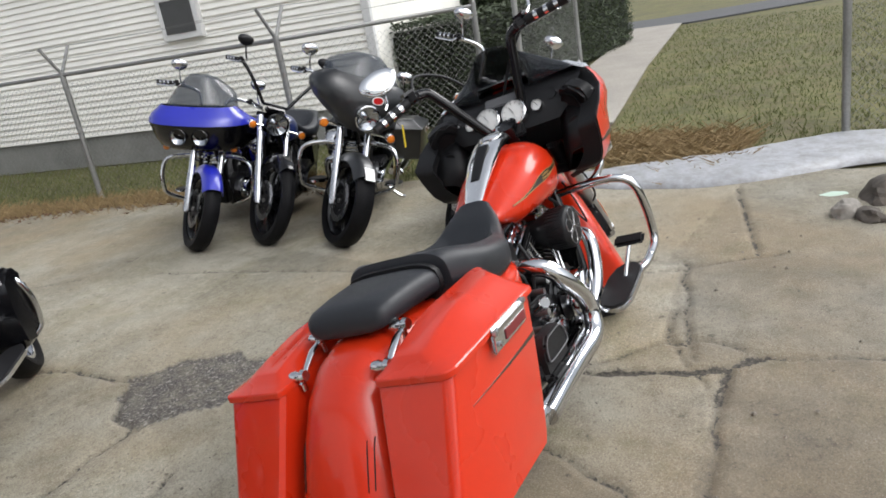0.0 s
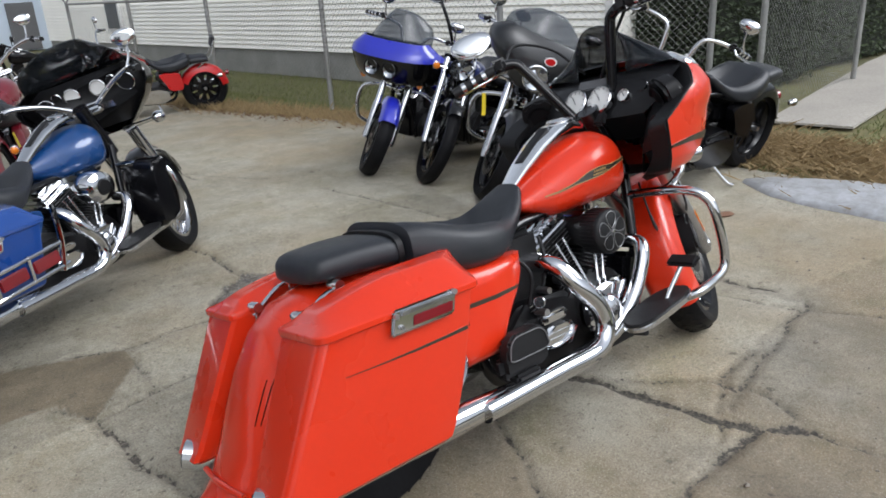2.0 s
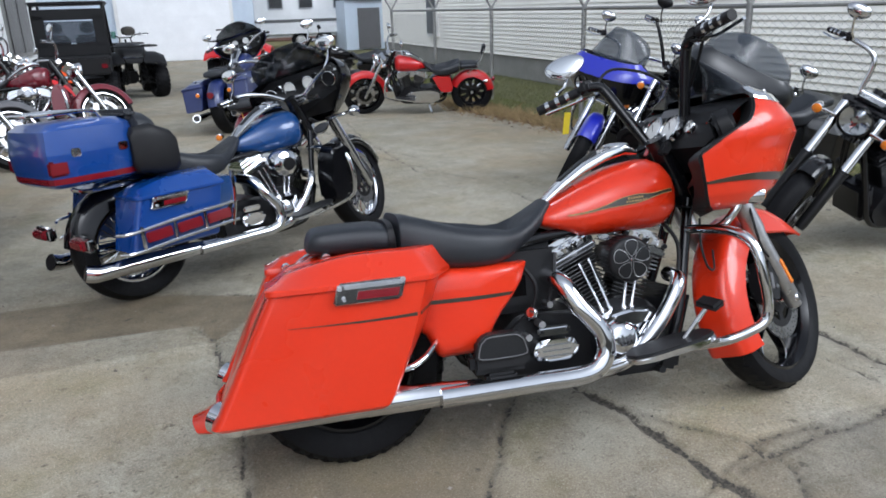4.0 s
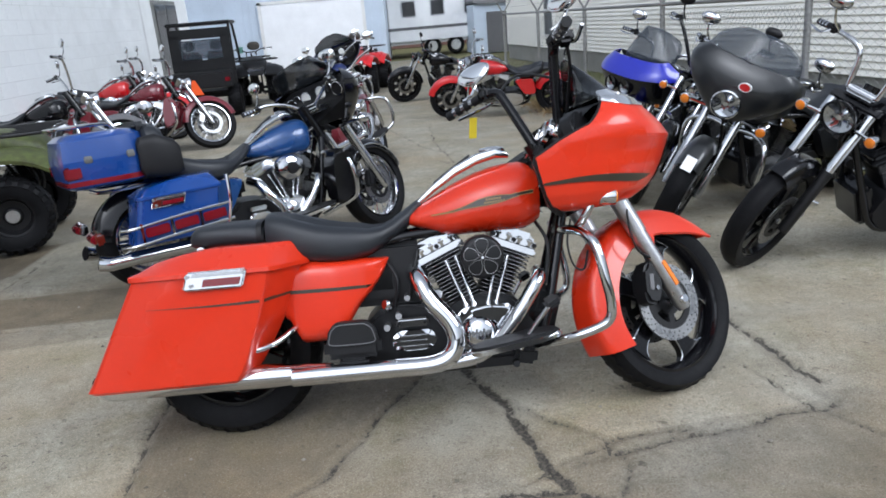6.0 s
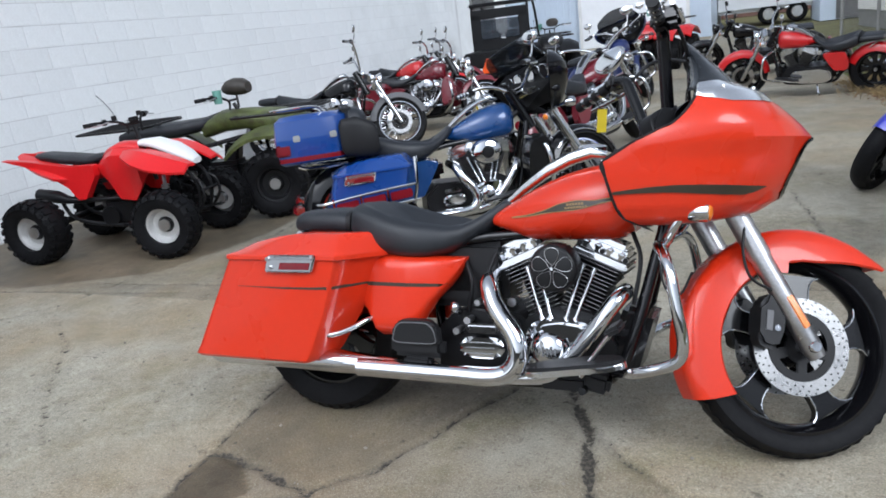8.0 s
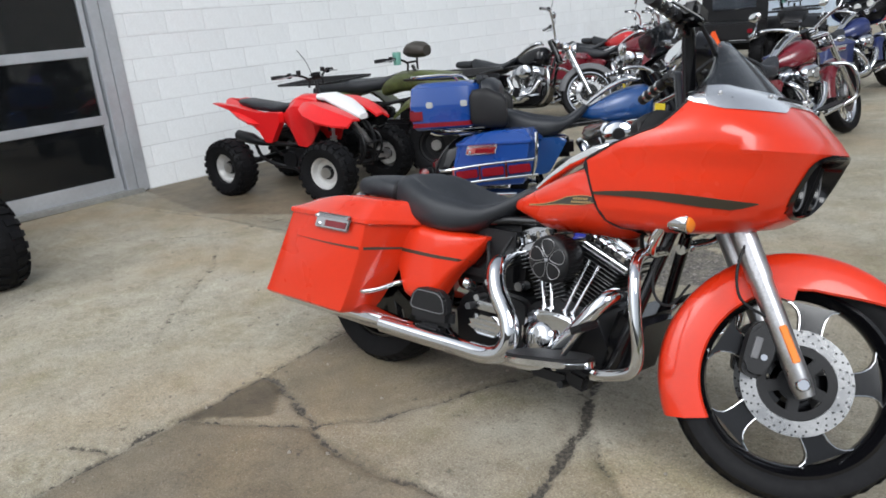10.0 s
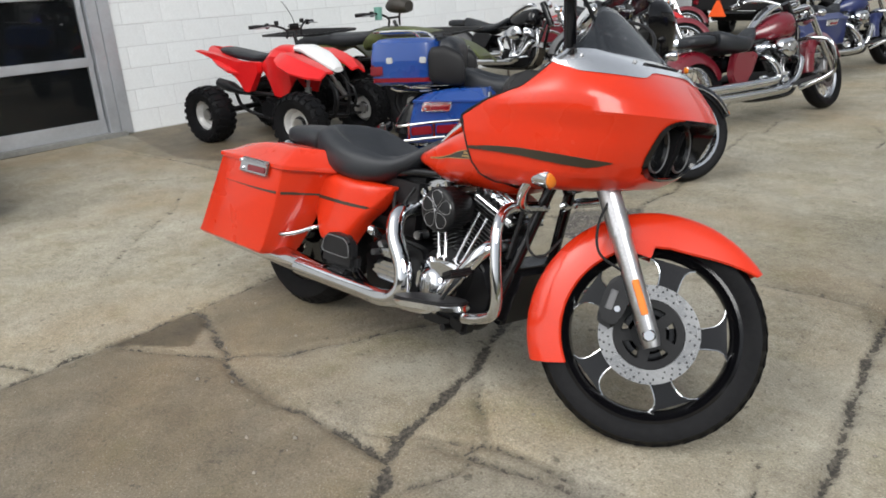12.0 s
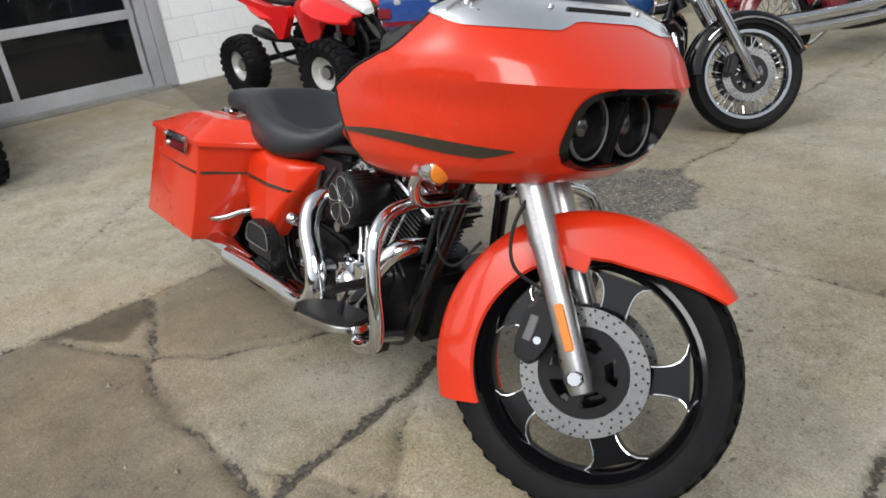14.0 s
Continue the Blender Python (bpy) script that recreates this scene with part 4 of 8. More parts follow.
def floorboard(parent, s, dx=0.0):
    out = [(0.89, -0.02), (0.93, -0.06), (1.10, -0.065), (1.19, -0.035), (1.205, 0.03), (1.15, 0.065), (0.93, 0.06), (0.89, 0.03)]
    m = at(1.05 + dx, s * 0.30, 0.300, 0, -9, 0) @ at(-1.05, 0, 0, 90, 0, 0)
    ob = part("footboard", prism(rounded(out, 0.3), -0.012, 0.006, 0.004, m), CHROME, parent)
    part("rubber_pad", prism(rounded([(x * 0.97 + 0.03, z * 0.92) for x, z in out], 0.3), 0.005, 0.016, 0.004, m), PLASTIC, ob, "black ribbed rubber pad")
    return ob


def frame_rails(parent, dx=0.0, mat=BLACK, front=1.29, top=0.70):
    bm = bmesh.new()
    for s in (-1, 1):
        add_tube(bm, [(front + dx, s * 0.05, top + 0.05), (1.24 + dx, s * 0.085, 0.55), (1.195 + dx, s * 0.115, 0.38), (1.14 + dx, s * 0.12, 0.245), (1.02 + dx, s * 0.12, 0.195), (0.62 + dx, s * 0.12, 0.195), (0.46 + dx, s * 0.12, 0.24),
                      (0.42 + dx, s * 0.12, 0.40), (0.46 + dx, s * 0.11, 0.58), (0.62 + dx, s * 0.09, 0.66), (1.0 + dx, s * 0.05, 0.70), (1.24 + dx, s * 0.03, 0.82)], 0.019, 10, 4)
    add_tube(bm, [(1.20 + dx, 0, 0.97), (1.335 + dx, 0, 0.70)], 0.04, 14, 1)
    add_box(bm, (0.34, 0.20, 0.13), at(0.50 + dx, 0, 0.52), 0.03)
    add_box(bm, (0.10, 0.24, 0.22), at(1.175 + dx, 0, 0.34, 0, 16, 0), 0.02)
    return part("frame", bm, mat, parent, "black tubular frame")


# ---------------------------------------------------------------- the orange bagger
def orange_bagger():
    T = thing("motorcycle", at(0, -0.068, 0) @ at(0, 0, 0, -12.5, 0, 0), "custom orange bagger motorcycle with black stripes, leaning on its kickstand", "motorcycle")
    ax, az, fr = 1.645, 0.321, 0.334
    steer = steering((1.27, 0.86), 29, 30)
    mw = steer @ at(ax, 0, az)
    # wheels
    wheel = part("front_wheel", lathe([(-0.075, 0), (-0.075, 0.018), (0.075, 0.018), (0.075, 0)], mw, 16), STEEL, T)
    tyre("front_tyre", wheel, mw, fr, 0.066, 0.262, tread=44)
    rim = part("rim", lathe([(-0.050, 0.267), (-0.055, 0.252), (-0.034, 0.238), (-0.012, 0.230), (0.012, 0.230), (0.034, 0.238), (0.055, 0.252), (0.050, 0.267)], mw, 64, closed=True), BLACK, wheel, "black alloy rim")
    part("hub", lathe([(-0.05, 0.0), (-0.05, 0.04), (-0.02, 0.062), (0.02, 0.062), (0.05, 0.04), (0.05, 0)], mw, 24), BLACK, wheel)
    for k in range(5):
        bm = bmesh.new()
        edges = [[], []]
        rings = []
        for j in range(13):
            t = j / 12
            rad = 0.05 + 0.186 * t
            mid = 0.12 * t * t
            w = 0.26 * (1 - t) ** 2 + 0.145 + 0.20 * t ** 8
            th = 0.022 - 0.008 * t
            M = mw @ at(0, 0, 0, 0, 72 * k - 6, 0)
            ring = []
            for y, q in ((-th, mid - w), (th, mid - w), (th, mid + w), (-th, mid + w)):
                ring.append(M @ Vector((rad * math.cos(q), y, rad * math.sin(q))))
            rings.append(ring)
            if j > 2:
                edges[0].append(M @ Vector((rad * math.cos(mid - w), -th - 0.001, rad * math.sin(mid - w))))
                edges[1].append(M @ Vector((rad * math.cos(mid + w), -th - 0.001, rad * math.sin(mid + w))))
        ring_faces(bm, rings)
        part("spoke", bm, BLACK, wheel, smooth=30)
        for e in edges:
            part("machined_edge", tube(e, 0.0022, 6, 1), CHROME, wheel)
    for s in (-1, 1):
        rotor(wheel, mw, 0.146, s * 0.062)
    mr = at(0.03, 0, 0.315)
    rear = part("rear_wheel", lathe([(-0.11, 0), (-0.11, 0.02), (0.11, 0.02), (0.11, 0)], mr, 16), STEEL, T)
    tyre("rear_tyre", rear, mr, 0.325, 0.088, 0.215, tread=40)
    cast_rim(rear, mr, 0.215, 0.075, 9, BLACK, curve=0.02)
    # front fender, fork, brake
    def skirt(t):
        # the lower edge runs straight from the tip to above the axle, then round the wheel
        a = 42 + 163 * t
        if a >= 88:
            return 1.0
        f = (a - 42) / 46
        x = 0.345 * math.cos(radians(42)) * (1 - f) + 0.262 * math.cos(radians(88)) * f
        z = 0.345 * math.sin(radians(42)) * (1 - f) + 0.262 * math.sin(radians(88)) * f
        return (0.363 - math.hypot(x, z)) / 0.104

    bm = arc_fender(ax, az, 0.363, 42, 206, 0.092, 0.104, steer, 0.006, 44, power=5.0, skirt=skirt, lag=6.5)
    fend = part("front_fender", bm, ORANGE, T, "deep orange front fender")
    for s in (-1, 1):
        part("fender_bracket", box((0.085, 0.006, 0.04), steer @ at(ax - 0.080, s * 0.090, az + 0.244, 0, 8, 0), 0.002), ORANGE, fend)
    d0, d1 = (ax, az), (1.395, 0.80)
    fork(T, steer, d0, d1, 0.118, 0.030, 0.034, STEEL, STEEL, 0.56)
    part("axle_cap", lathe([(-0.150, 0), (-0.150, 0.015), (-0.143, 0.021), (0.143, 0.021), (0.150, 0.015), (0.150, 0)], mw, 8), CHROME, wheel)
    for s in (-1, 1):
        q = Vector((ax - 0.075 + 0.012, s * 0.149, az + 0.155))
        bm = box((0.022, 0.006, 0.105), steer @ at(ax - 0.047, s * 0.1475, az + 0.100, 0, -28, 0), 0.003)
        part("fork_reflector", bm, AMBER, T, "long amber reflector")
        M = steer @ at(ax - 0.115, s * 0.088, az + 0.075, 0, 8, 0)
        bm = prism(rounded([(-0.032, -0.075), (0.02, -0.085), (0.04, -0.02), (0.036, 0.06), (0.0, 0.085), (-0.036, 0.05)], 0.3), -0.038, 0.038, 0.012, M)
        ca = part("brake_caliper", bm, SATIN, T, "black brake caliper")
        part("caliper_badge", box((0.022, 0.004, 0.06), M @ at(-0.008, s * 0.039, 0.0), 0.002), GREY_PLASTIC, ca)
        part("bolt", lathe([(-0.043, 0), (-0.043, 0.009), (0.043, 0.009), (0.043, 0)], M @ at(0.016, 0, -0.02), 10), CHROME, ca)
    bm = tube([steer @ Vector(p) for p in ((1.46, -0.14, 0.70), (1.44, -0.155, 0.60), (1.46, -0.15, 0.52), (1.53, -0.13, 0.485), (1.59, -0.12, 0.465), (1.60, -0.10, 0.43))], 0.0042, 8, 5)
    part("brake_hose", bm, PLASTIC, T)
    bm = tube([(1.30, -0.10, 0.68), (1.275, -0.14, 0.60), (1.29, -0.15, 0.52), (1.33, -0.13, 0.50), (1.36, -0.08, 0.56)], 0.004, 6, 5)
    part("cable", bm, PLASTIC, T)
    # engine, frame, exhaust
    frame_rails(T)
    v_twin(T, detail=True)
    touring_exhaust(T, tip=-0.302, ends=(-0.212, 0.275))
    bm = box((0.20, 0.055, 0.075), at(0.49, -0.225, 0.315), 0.02)
    add_box(bm, (0.10, 0.05, 0.03), at(0.49, -0.225, 0.265), 0.01)
    part("passenger_board_mount", bm, PLASTIC, T)
    out = rounded([(0.40, 0.325), (0.585, 0.325), (0.572, 0.385), (0.545, 0.408), (0.44, 0.408), (0.415, 0.385)], 0.25)
    pb = part("passenger_board", prism(out, -0.262, -0.222, 0.008), PLASTIC, T, "folded passenger footboard with a pale outline")
    part("outline", tube([(x * 0.9 + 0.049, -0.264, z * 0.84 + 0.058) for x, z in out] + [(out[0][0] * 0.9 + 0.049, -0.264, out[0][1] * 0.84 + 0.058)], 0.0022, 6, 1), GREY_PLASTIC, pb)
    # tank
    shape = dict(top=0.905, low=0.655, half=0.178, rear_z=0.712, tail=0.46)
    tank = tank_body(T, ORANGE, x0=0.700, **shape, label="orange fuel tank with a tapering dark stripe")
    console(T, mat=BRIGHT)
    for s in (-1, 1):
        def on_tank(x, z, lift=0.002, s=s):
            hw, zt, zb, zc = tank_section((x - 0.700) / 0.490, **shape)
            h = (zt - zc) if z > zc else (zc - zb)
            q = min(0.98, abs(z - zc) / h)
            return Vector((x, s * (hw * (1 - q ** 2.5) ** (1 / 2.5) + lift), z))

        low = [(0.80, 0.737), (0.86, 0.742), (0.92, 0.752), (0.97, 0.757), (1.03, 0.763), (1.08, 0.775), (1.12, 0.785), (1.165, 0.789)]
        high = [(0.80, 0.739), (0.86, 0.747), (0.92, 0.762), (0.97, 0.781), (1.03, 0.791), (1.08, 0.790), (1.12, 0.796), (1.165, 0.800)]
        bm = bmesh.new()
        lo = smooth_path([on_tank(*p) for p in low], 4)
        hi = smooth_path([on_tank(*p) for p in high], 4)
        lo2 = smooth_path([on_tank(*p, -0.004) for p in low], 4)
        hi2 = smooth_path([on_tank(*p, -0.004) for p in high], 4)
        ring_faces(bm, [list(r) for r in zip(lo, hi, hi2, lo2)])
        st = part("stripe", bm, STRIPE, tank, "dark bronze stripe")
        for edge in (lo, hi):
            part("pinstripe", tube(edge, 0.0013, 5, 1), GOLD, st, "gold pinstripe")
        bm = bmesh.new()
        for row, n, h in ((0.779, 6, 0.007), (0.768, 8, 0.006)):
            for k in range(n):
                p = on_tank(0.992 + 0.0095 * k + (0.006 if n == 6 else 0), row + 0.0006 * k, 0.0035)
                add_box(bm, (0.006, 0.002, h), Matrix.Translation(p))
        part("tank_badge", bm, GOLD, tank, "plain bars in place of the maker's name", smooth=0)
    saddle(T)
    part("battery_cover", box((0.34, 0.20, 0.24), at(0.60, 0, 0.545), 0.03), SATIN, T, "black cover under the seat")
    # side covers: bulging panels that turn in under the seat
    low_edge = ((0.262, 0.418), (0.286, 0.402), (0.300, 0.345), (0.32, 0.332), (0.45, 0.335), (0.49, 0.400), (0.525, 0.452), (0.575, 0.503), (0.61, 0.550), (0.634, 0.598))
    top_edge = ((0.262, 0.610), (0.30, 0.620), (0.375, 0.622), (0.50, 0.615), (0.634, 0.606))
    bulge = ((0.262, 0.190), (0.30, 0.203), (0.45, 0.205), (0.55, 0.186), (0.60, 0.163), (0.634, 0.130))

    def edge_at(table, x):
        return float(np.interp(x, [a for a, b in table], [b for a, b in table]))

    for s in (-1, 1):
        rings = []
        for k in range(25):
            x = 0.262 + 0.372 * k / 24
            zt, zb, y = edge_at(top_edge, x), edge_at(low_edge, x), edge_at(bulge, x)
            ring = []
            for j in range(17):
                q = 1 - j / 8
                ring.append(Vector((x, s * (y - 0.040 * abs(q) ** 9), (zt + zb) / 2 + (zt - zb) / 2 * q)))
            ring += [Vector((x, s * (y - 0.075), zb + 0.004)), Vector((x, s * (y - 0.075), zt - 0.004))]
            rings.append(ring)
        sc = part("side_cover", loft(rings), ORANGE, T, "orange side cover")
        rings = []
        for k in range(13):
            x = 0.275 + 0.305 * k / 12
            zc, h = 0.520 - 0.004 * k / 12, 0.0065 - 0.002 * (k / 12) ** 4
            zt, zb, y = edge_at(top_edge, x), edge_at(low_edge, x), edge_at(bulge, x)
            rings.append([Vector((x, s * (y - 0.040 * abs((z - (zt + zb) / 2) / ((zt - zb) / 2)) ** 9 + lift), z)) for z, lift in ((zc - h, 0.0018), (zc + h, 0.0018), (zc + h, -0.004), (zc - h, -0.004))])
        part("stripe", loft(rings), STRIPE, sc)
        part("bag_rail", tube([(0.30, s * 0.19, 0.396), (0.285, s * 0.22, 0.390), (0.245, s * 0.26, 0.366), (0.19, s * 0.29, 0.350), (0.14, s * 0.29, 0.350)], 0.0095, 10), CHROME, T)
        bag = bag_shape(T, s, ORANGE, rear=-0.193, front=0.358, top=0.622, low_rear=(-0.385, 0.253), low_front=(0.150, 0.266), inner=0.15, outer=0.356, crease=0.094, belly=0.012)
        t = (0.522 - 0.253) / 0.369
        yo = 0.356 - 0.012 * (1 - t)
        xf = 0.150 + 0.200 * t + 0.012 * math.sin(math.pi * t)
        cr = xf - 0.094 * (0.35 + 0.65 * t)
        lo = [(-0.15, 0.5225), (-0.05, 0.519), (0.05, 0.516), (0.15, 0.516), (cr - 0.010, 0.517)]
        hi = [(-0.15, 0.5235), (-0.05, 0.522), (0.05, 0.522), (0.15, 0.524), (cr - 0.010, 0.527)]
        bm = bmesh.new()
        ring_faces(bm, [[Vector((a[0], s * (yo + 0.0018), a[1])), Vector((b[0], s * (yo + 0.0018), b[1])), Vector((b[0], s * (yo - 0.004), b[1])), Vector((a[0], s * (yo - 0.004), a[1]))] for a, b in zip(lo, hi)])
        part("stripe", bm, STRIPE, bag)
        a, b = Vector((cr + 0.003, s * (yo - 0.011), 0)), Vector((xf - 0.006, s * 0.185, 0))
        n = Vector((0.90, s * 0.43, 0)) * 0.0025
        bm = bmesh.new()
        ring_faces(bm, [[Vector((p.x, p.y, z0)) + n, Vector((p.x, p.y, z1)) + n, Vector((p.x, p.y, z1)) - n, Vector((p.x, p.y, z0)) - n] for p, z0, z1 in ((a, 0.517, 0.527), (b, 0.520, 0.532))])
        part("stripe", bm, STRIPE, bag)
    # stretched rear fender between the bags, with its tail
    rings = []
    for x, z, half, drop in ((0.34, 0.655, 0.13, 0.05), (0.20, 0.688, 0.13, 0.06), (0.08, 0.694, 0.13, 0.075), (-0.04, 0.683, 0.132, 0.085), (-0.13, 0.657, 0.135, 0.09), (-0.20, 0.602, 0.138, 0.09), (-0.255, 0.522, 0.142, 0.085),
                             (-0.30, 0.43, 0.15, 0.075), (-0.338, 0.34, 0.16, 0.06), (-0.375, 0.265, 0.160, 0.045), (-0.405, 0.234, 0.142, 0.04), (-0.435, 0.220, 0.115, 0.035), (-0.468, 0.212, 0.088, 0.03)):
        ring = []
        for j in range(17):
            q = -1 + 2 * j / 16
            ring.append((half * math.copysign(abs(q) ** 0.85, q), -drop * abs(q) ** 2.6))
        nx, nz = (0.0, 1.0) if x > 0.1 else (-0.75, 0.66)
        if x < -0.25:
            nx, nz = -0.55, 0.83
        outer = [Vector((x + nx * d, y, z + nz * d)) for y, d in ring]
        inner = [Vector((x + nx * (d - 0.008), y * 0.95, z + nz * (d - 0.008))) for y, d in ring[::-1]]
        rings.append(outer + inner)
    shell = loft(rings)
    skin = BVHTree.FromBMesh(shell)
    rf = part("rear_fender", shell, ORANGE, T, "stretched orange rear fender with narrow light slits")
    for s in (-1, 1):
        for k in (0, 1):
            strip = []
            for j in range(7):
                z = 0.405 + 0.100 * j / 6
                y = s * (0.098 + 0.013 * k)
                hit = skin.ray_cast(Vector((-1.0, y, z)), Vector((1, 0, 0)))[0]
                if hit:
                    strip.append([hit + Vector((dx, dy, 0)) for dx, dy in ((-0.0012, -0.0014), (-0.0012, 0.0014), (0.004, 0.0014), (0.004, -0.0014))])
            part("light_slit", loft(strip), BLACK, rf, "narrow black light slit")
    part("tail_lip", tube([(-0.372, -0.13, 0.262), (-0.384, 0, 0.268), (-0.372, 0.13, 0.262)], 0.008, 8), ORANGE, rf)
    # docking posts beside the fender
    for s in (-1, 1):
        for x, z in ((-0.012, 0.668), (-0.13, 0.618)):
            bm = lathe([(-0.022, 0.0), (-0.022, 0.014), (-0.01, 0.017), (0.0, 0.009), (0.012, 0.016), (0.03, 0.013), (0.03, 0)], at(x, s * 0.138, z + 0.02, 0, 0, 0), 14)
            add_lathe(bm, [(-0.02, 0.008), (0.02, 0.008)], at(x, s * 0.138, z, 90, 0, 0), 10)
            part("docking_post", bm, CHROME, T)
        part("fender_strut", tube([(-0.008, s * 0.140, 0.682), (-0.06, s * 0.141, 0.668), (-0.14, s * 0.140, 0.616)], [0.009, 0.015, 0.010], 10, 5, 0.5), CHROME, T)
    # fairing
    contour = [(0.716, 1.262, 1.36, 0.262), (0.722, 1.232, 1.46, 0.318), (0.74, 1.200, 1.545, 0.350), (0.775, 1.180, 1.600, 0.373), (0.815, 1.168, 1.633, 0.385), (0.86, 1.156, 1.658, 0.394), (0.905, 1.148, 1.677, 0.399),
               (0.955, 1.232, 1.690, 0.401), (0.988, 1.303, 1.664, 0.390), (1.003, 1.338, 1.650, 0.382), (1.04, 1.372, 1.612, 0.358), (1.078, 1.393, 1.566, 0.326)]
    levels = []
    for a, b in zip(contour, contour[1:]):
        n = 4 if 0.73 < a[0] < 0.95 else 1
        levels += [tuple(p + (q - p) * k / n for p, q in zip(a, b)) for k in range(n)]
    levels.append(contour[-1])
    seg = 72
    FX, FY = 0.88, 0.86

    def fair(z, e, n, w, s, inset=0.0):
        c, d = math.cos(s), math.sin(s)
        y = (w - inset) * math.copysign(abs(c) ** FY, c)
        return Vector((e + (n - inset - e) * abs(d) ** FX, y, z))

    outer = [[fair(z, e, n, w, math.pi * k / seg) for k in range(seg + 1)] for z, e, n, w in levels]
    inner = [[fair(z, e + 0.002, n, w, math.pi * k / seg, 0.010) for k in range(seg + 1)] for z, e, n, w in levels]
    bm = bmesh.new()

    ov = [[bm.verts.new(p) for p in row] for row in outer]
    iv = [[bm.verts.new(p) for p in row] for row in inner]
    for a in range(len(levels) - 1):
        for k in range(seg):
            mid = (outer[a][k] + outer[a + 1][k + 1]) / 2
            if mid.x > 1.45 and (abs(mid.y) / 0.158) ** 3.2 + (abs(mid.z - 0.867) / 0.086) ** 3.2 < 1:
                continue
            bm.faces.new((ov[a][k], ov[a][k + 1], ov[a + 1][k + 1], ov[a + 1][k]))
            bm.faces.new((iv[a][k + 1], iv[a][k], iv[a + 1][k], iv[a + 1][k + 1]))
    top = len(levels) - 1
    for k in range(seg):
        bm.faces.new((ov[top][k], ov[top][k + 1], iv[top][k + 1], iv[top][k]))
        bm.faces.new((ov[0][k + 1], ov[0][k], iv[0][k], iv[0][k + 1]))
    for a in range(len(levels) - 1):
        for k in (0, seg):
            bm.faces.new((ov[a][k], ov[a + 1][k], iv[a + 1][k], iv[a][k]))
    fairing = part("fairing", bm, ORANGE, T, "orange sharp-nosed fairing with a dark stripe", smooth=28)
    fairing.location.y = 0.035
    # black liner inside the shell, with a broad ledge along its rear rim
    liner = [[fair(z, e + 0.012, n, w, math.pi * k / seg, 0.014) for k in range(seg + 1)] for z, e, n, w in levels]
    bm = bmesh.new()
    lv = [[bm.verts.new(p) for p in row] for row in liner]
    for a in range(len(levels) - 1):
        for k in range(seg):
            mid = (liner[a][k] + liner[a + 1][k + 1]) / 2
            if not (abs(mid.y) < 0.20 and mid.x > 1.48):
                bm.faces.new((lv[a][k], lv[a][k + 1], lv[a + 1][k + 1], lv[a + 1][k]))
    part("fairing_liner", bm, SATIN, fairing, "black inner lining of the fairing")
    for s in (-1, 1):
        rim = smooth_path([Vector((e, s * (w - 0.003), z)) for z, e, n, w in contour[1:]], 3)
        rings = []
        for q, p in enumerate(rim):
            wide = 0.075 if p.z > 0.80 else 0.075 + 0.5 * (0.80 - p.z)
            rings.append([p + Vector((-0.006, 0, 0)), p + Vector((0.006, -s * wide, -0.012)), p + Vector((0.03, -s * wide, -0.03)), p + Vector((0.012, 0, 0))])
        part("fairing_ledge", loft(rings), PLASTIC, fairing, "broad black ledge of the inner fairing")
    # belly of the fairing
    bm = bmesh.new()
    bm.faces.new([bm.verts.new(p + Vector((0, 0, 0.004))) for p in outer[1]])
    part("fairing_belly", bm, SATIN, fairing)
    # rubber edge along the rear rim of the fairing
    for k in (0, seg):
        part("edge_trim", tube([row[k] for row in outer], 0.003, 8, 3), PLASTIC, fairing, "black rubber edge trim")
    # stripe on the fairing's sides
    for s in (-1, 1):
        pts = []
        for x, za, zb in ((1.172, 0.811, 0.819), (1.22, 0.813, 0.825), (1.28, 0.814, 0.831), (1.34, 0.813, 0.834), (1.40, 0.808, 0.833), (1.46, 0.803, 0.830), (1.51, 0.800, 0.826), (1.535, 0.806, 0.824), (1.565, 0.8185, 0.8215)):
            ring = []
            for z, lift in ((za, 0.0048), (zb, 0.0048), (zb, -0.004), (za, -0.004)):
                i = max(j for j in range(len(levels)) if levels[j][0] <= z)
                f = (z - levels[i][0]) / (levels[i + 1][0] - levels[i][0])
                e, n, w = (levels[i][q] + (levels[i + 1][q] - levels[i][q]) * f for q in (1, 2, 3))
                d = min(1, max(0, (x - e) / (n - e))) ** (1 / FX)
                y = w * abs(math.cos(math.asin(min(1, d)))) ** FY
                ring.append(Vector((x + lift * 0.3, s * (y + lift), z)))
            pts.append(ring)
        part("stripe", loft(pts), STRIPE, fairing, "dark stripe")
    # headlight housing
    bm = bmesh.new()
    rim_pts = []
    for k in range(36):
        a = math.tau * k / 36
        c, s = math.cos(a), math.sin(a)
        y = 0.152 * math.copysign(abs(c) ** 0.62, c)
        z = 0.862 + 0.082 * math.copysign(abs(s) ** 0.62, s) + 0.014 * (abs(y) / 0.152) ** 2
        rim_pts.append((y, z))

    def nose(y, z, back=0.0):
        z = min(z, 1.07)
        i = max(j for j in range(len(levels) - 1) if levels[j][0] <= z)
        f = (z - levels[i][0]) / (levels[i + 1][0] - levels[i][0])
        e, n, w = (levels[i][q] + (levels[i + 1][q] - levels[i][q]) * f for q in (1, 2, 3))
        c = min(1, abs(y) / w) ** (1 / FY)
        return Vector((e + (n - e) * (1 - c * c) ** (FX / 2) - back, y, z))

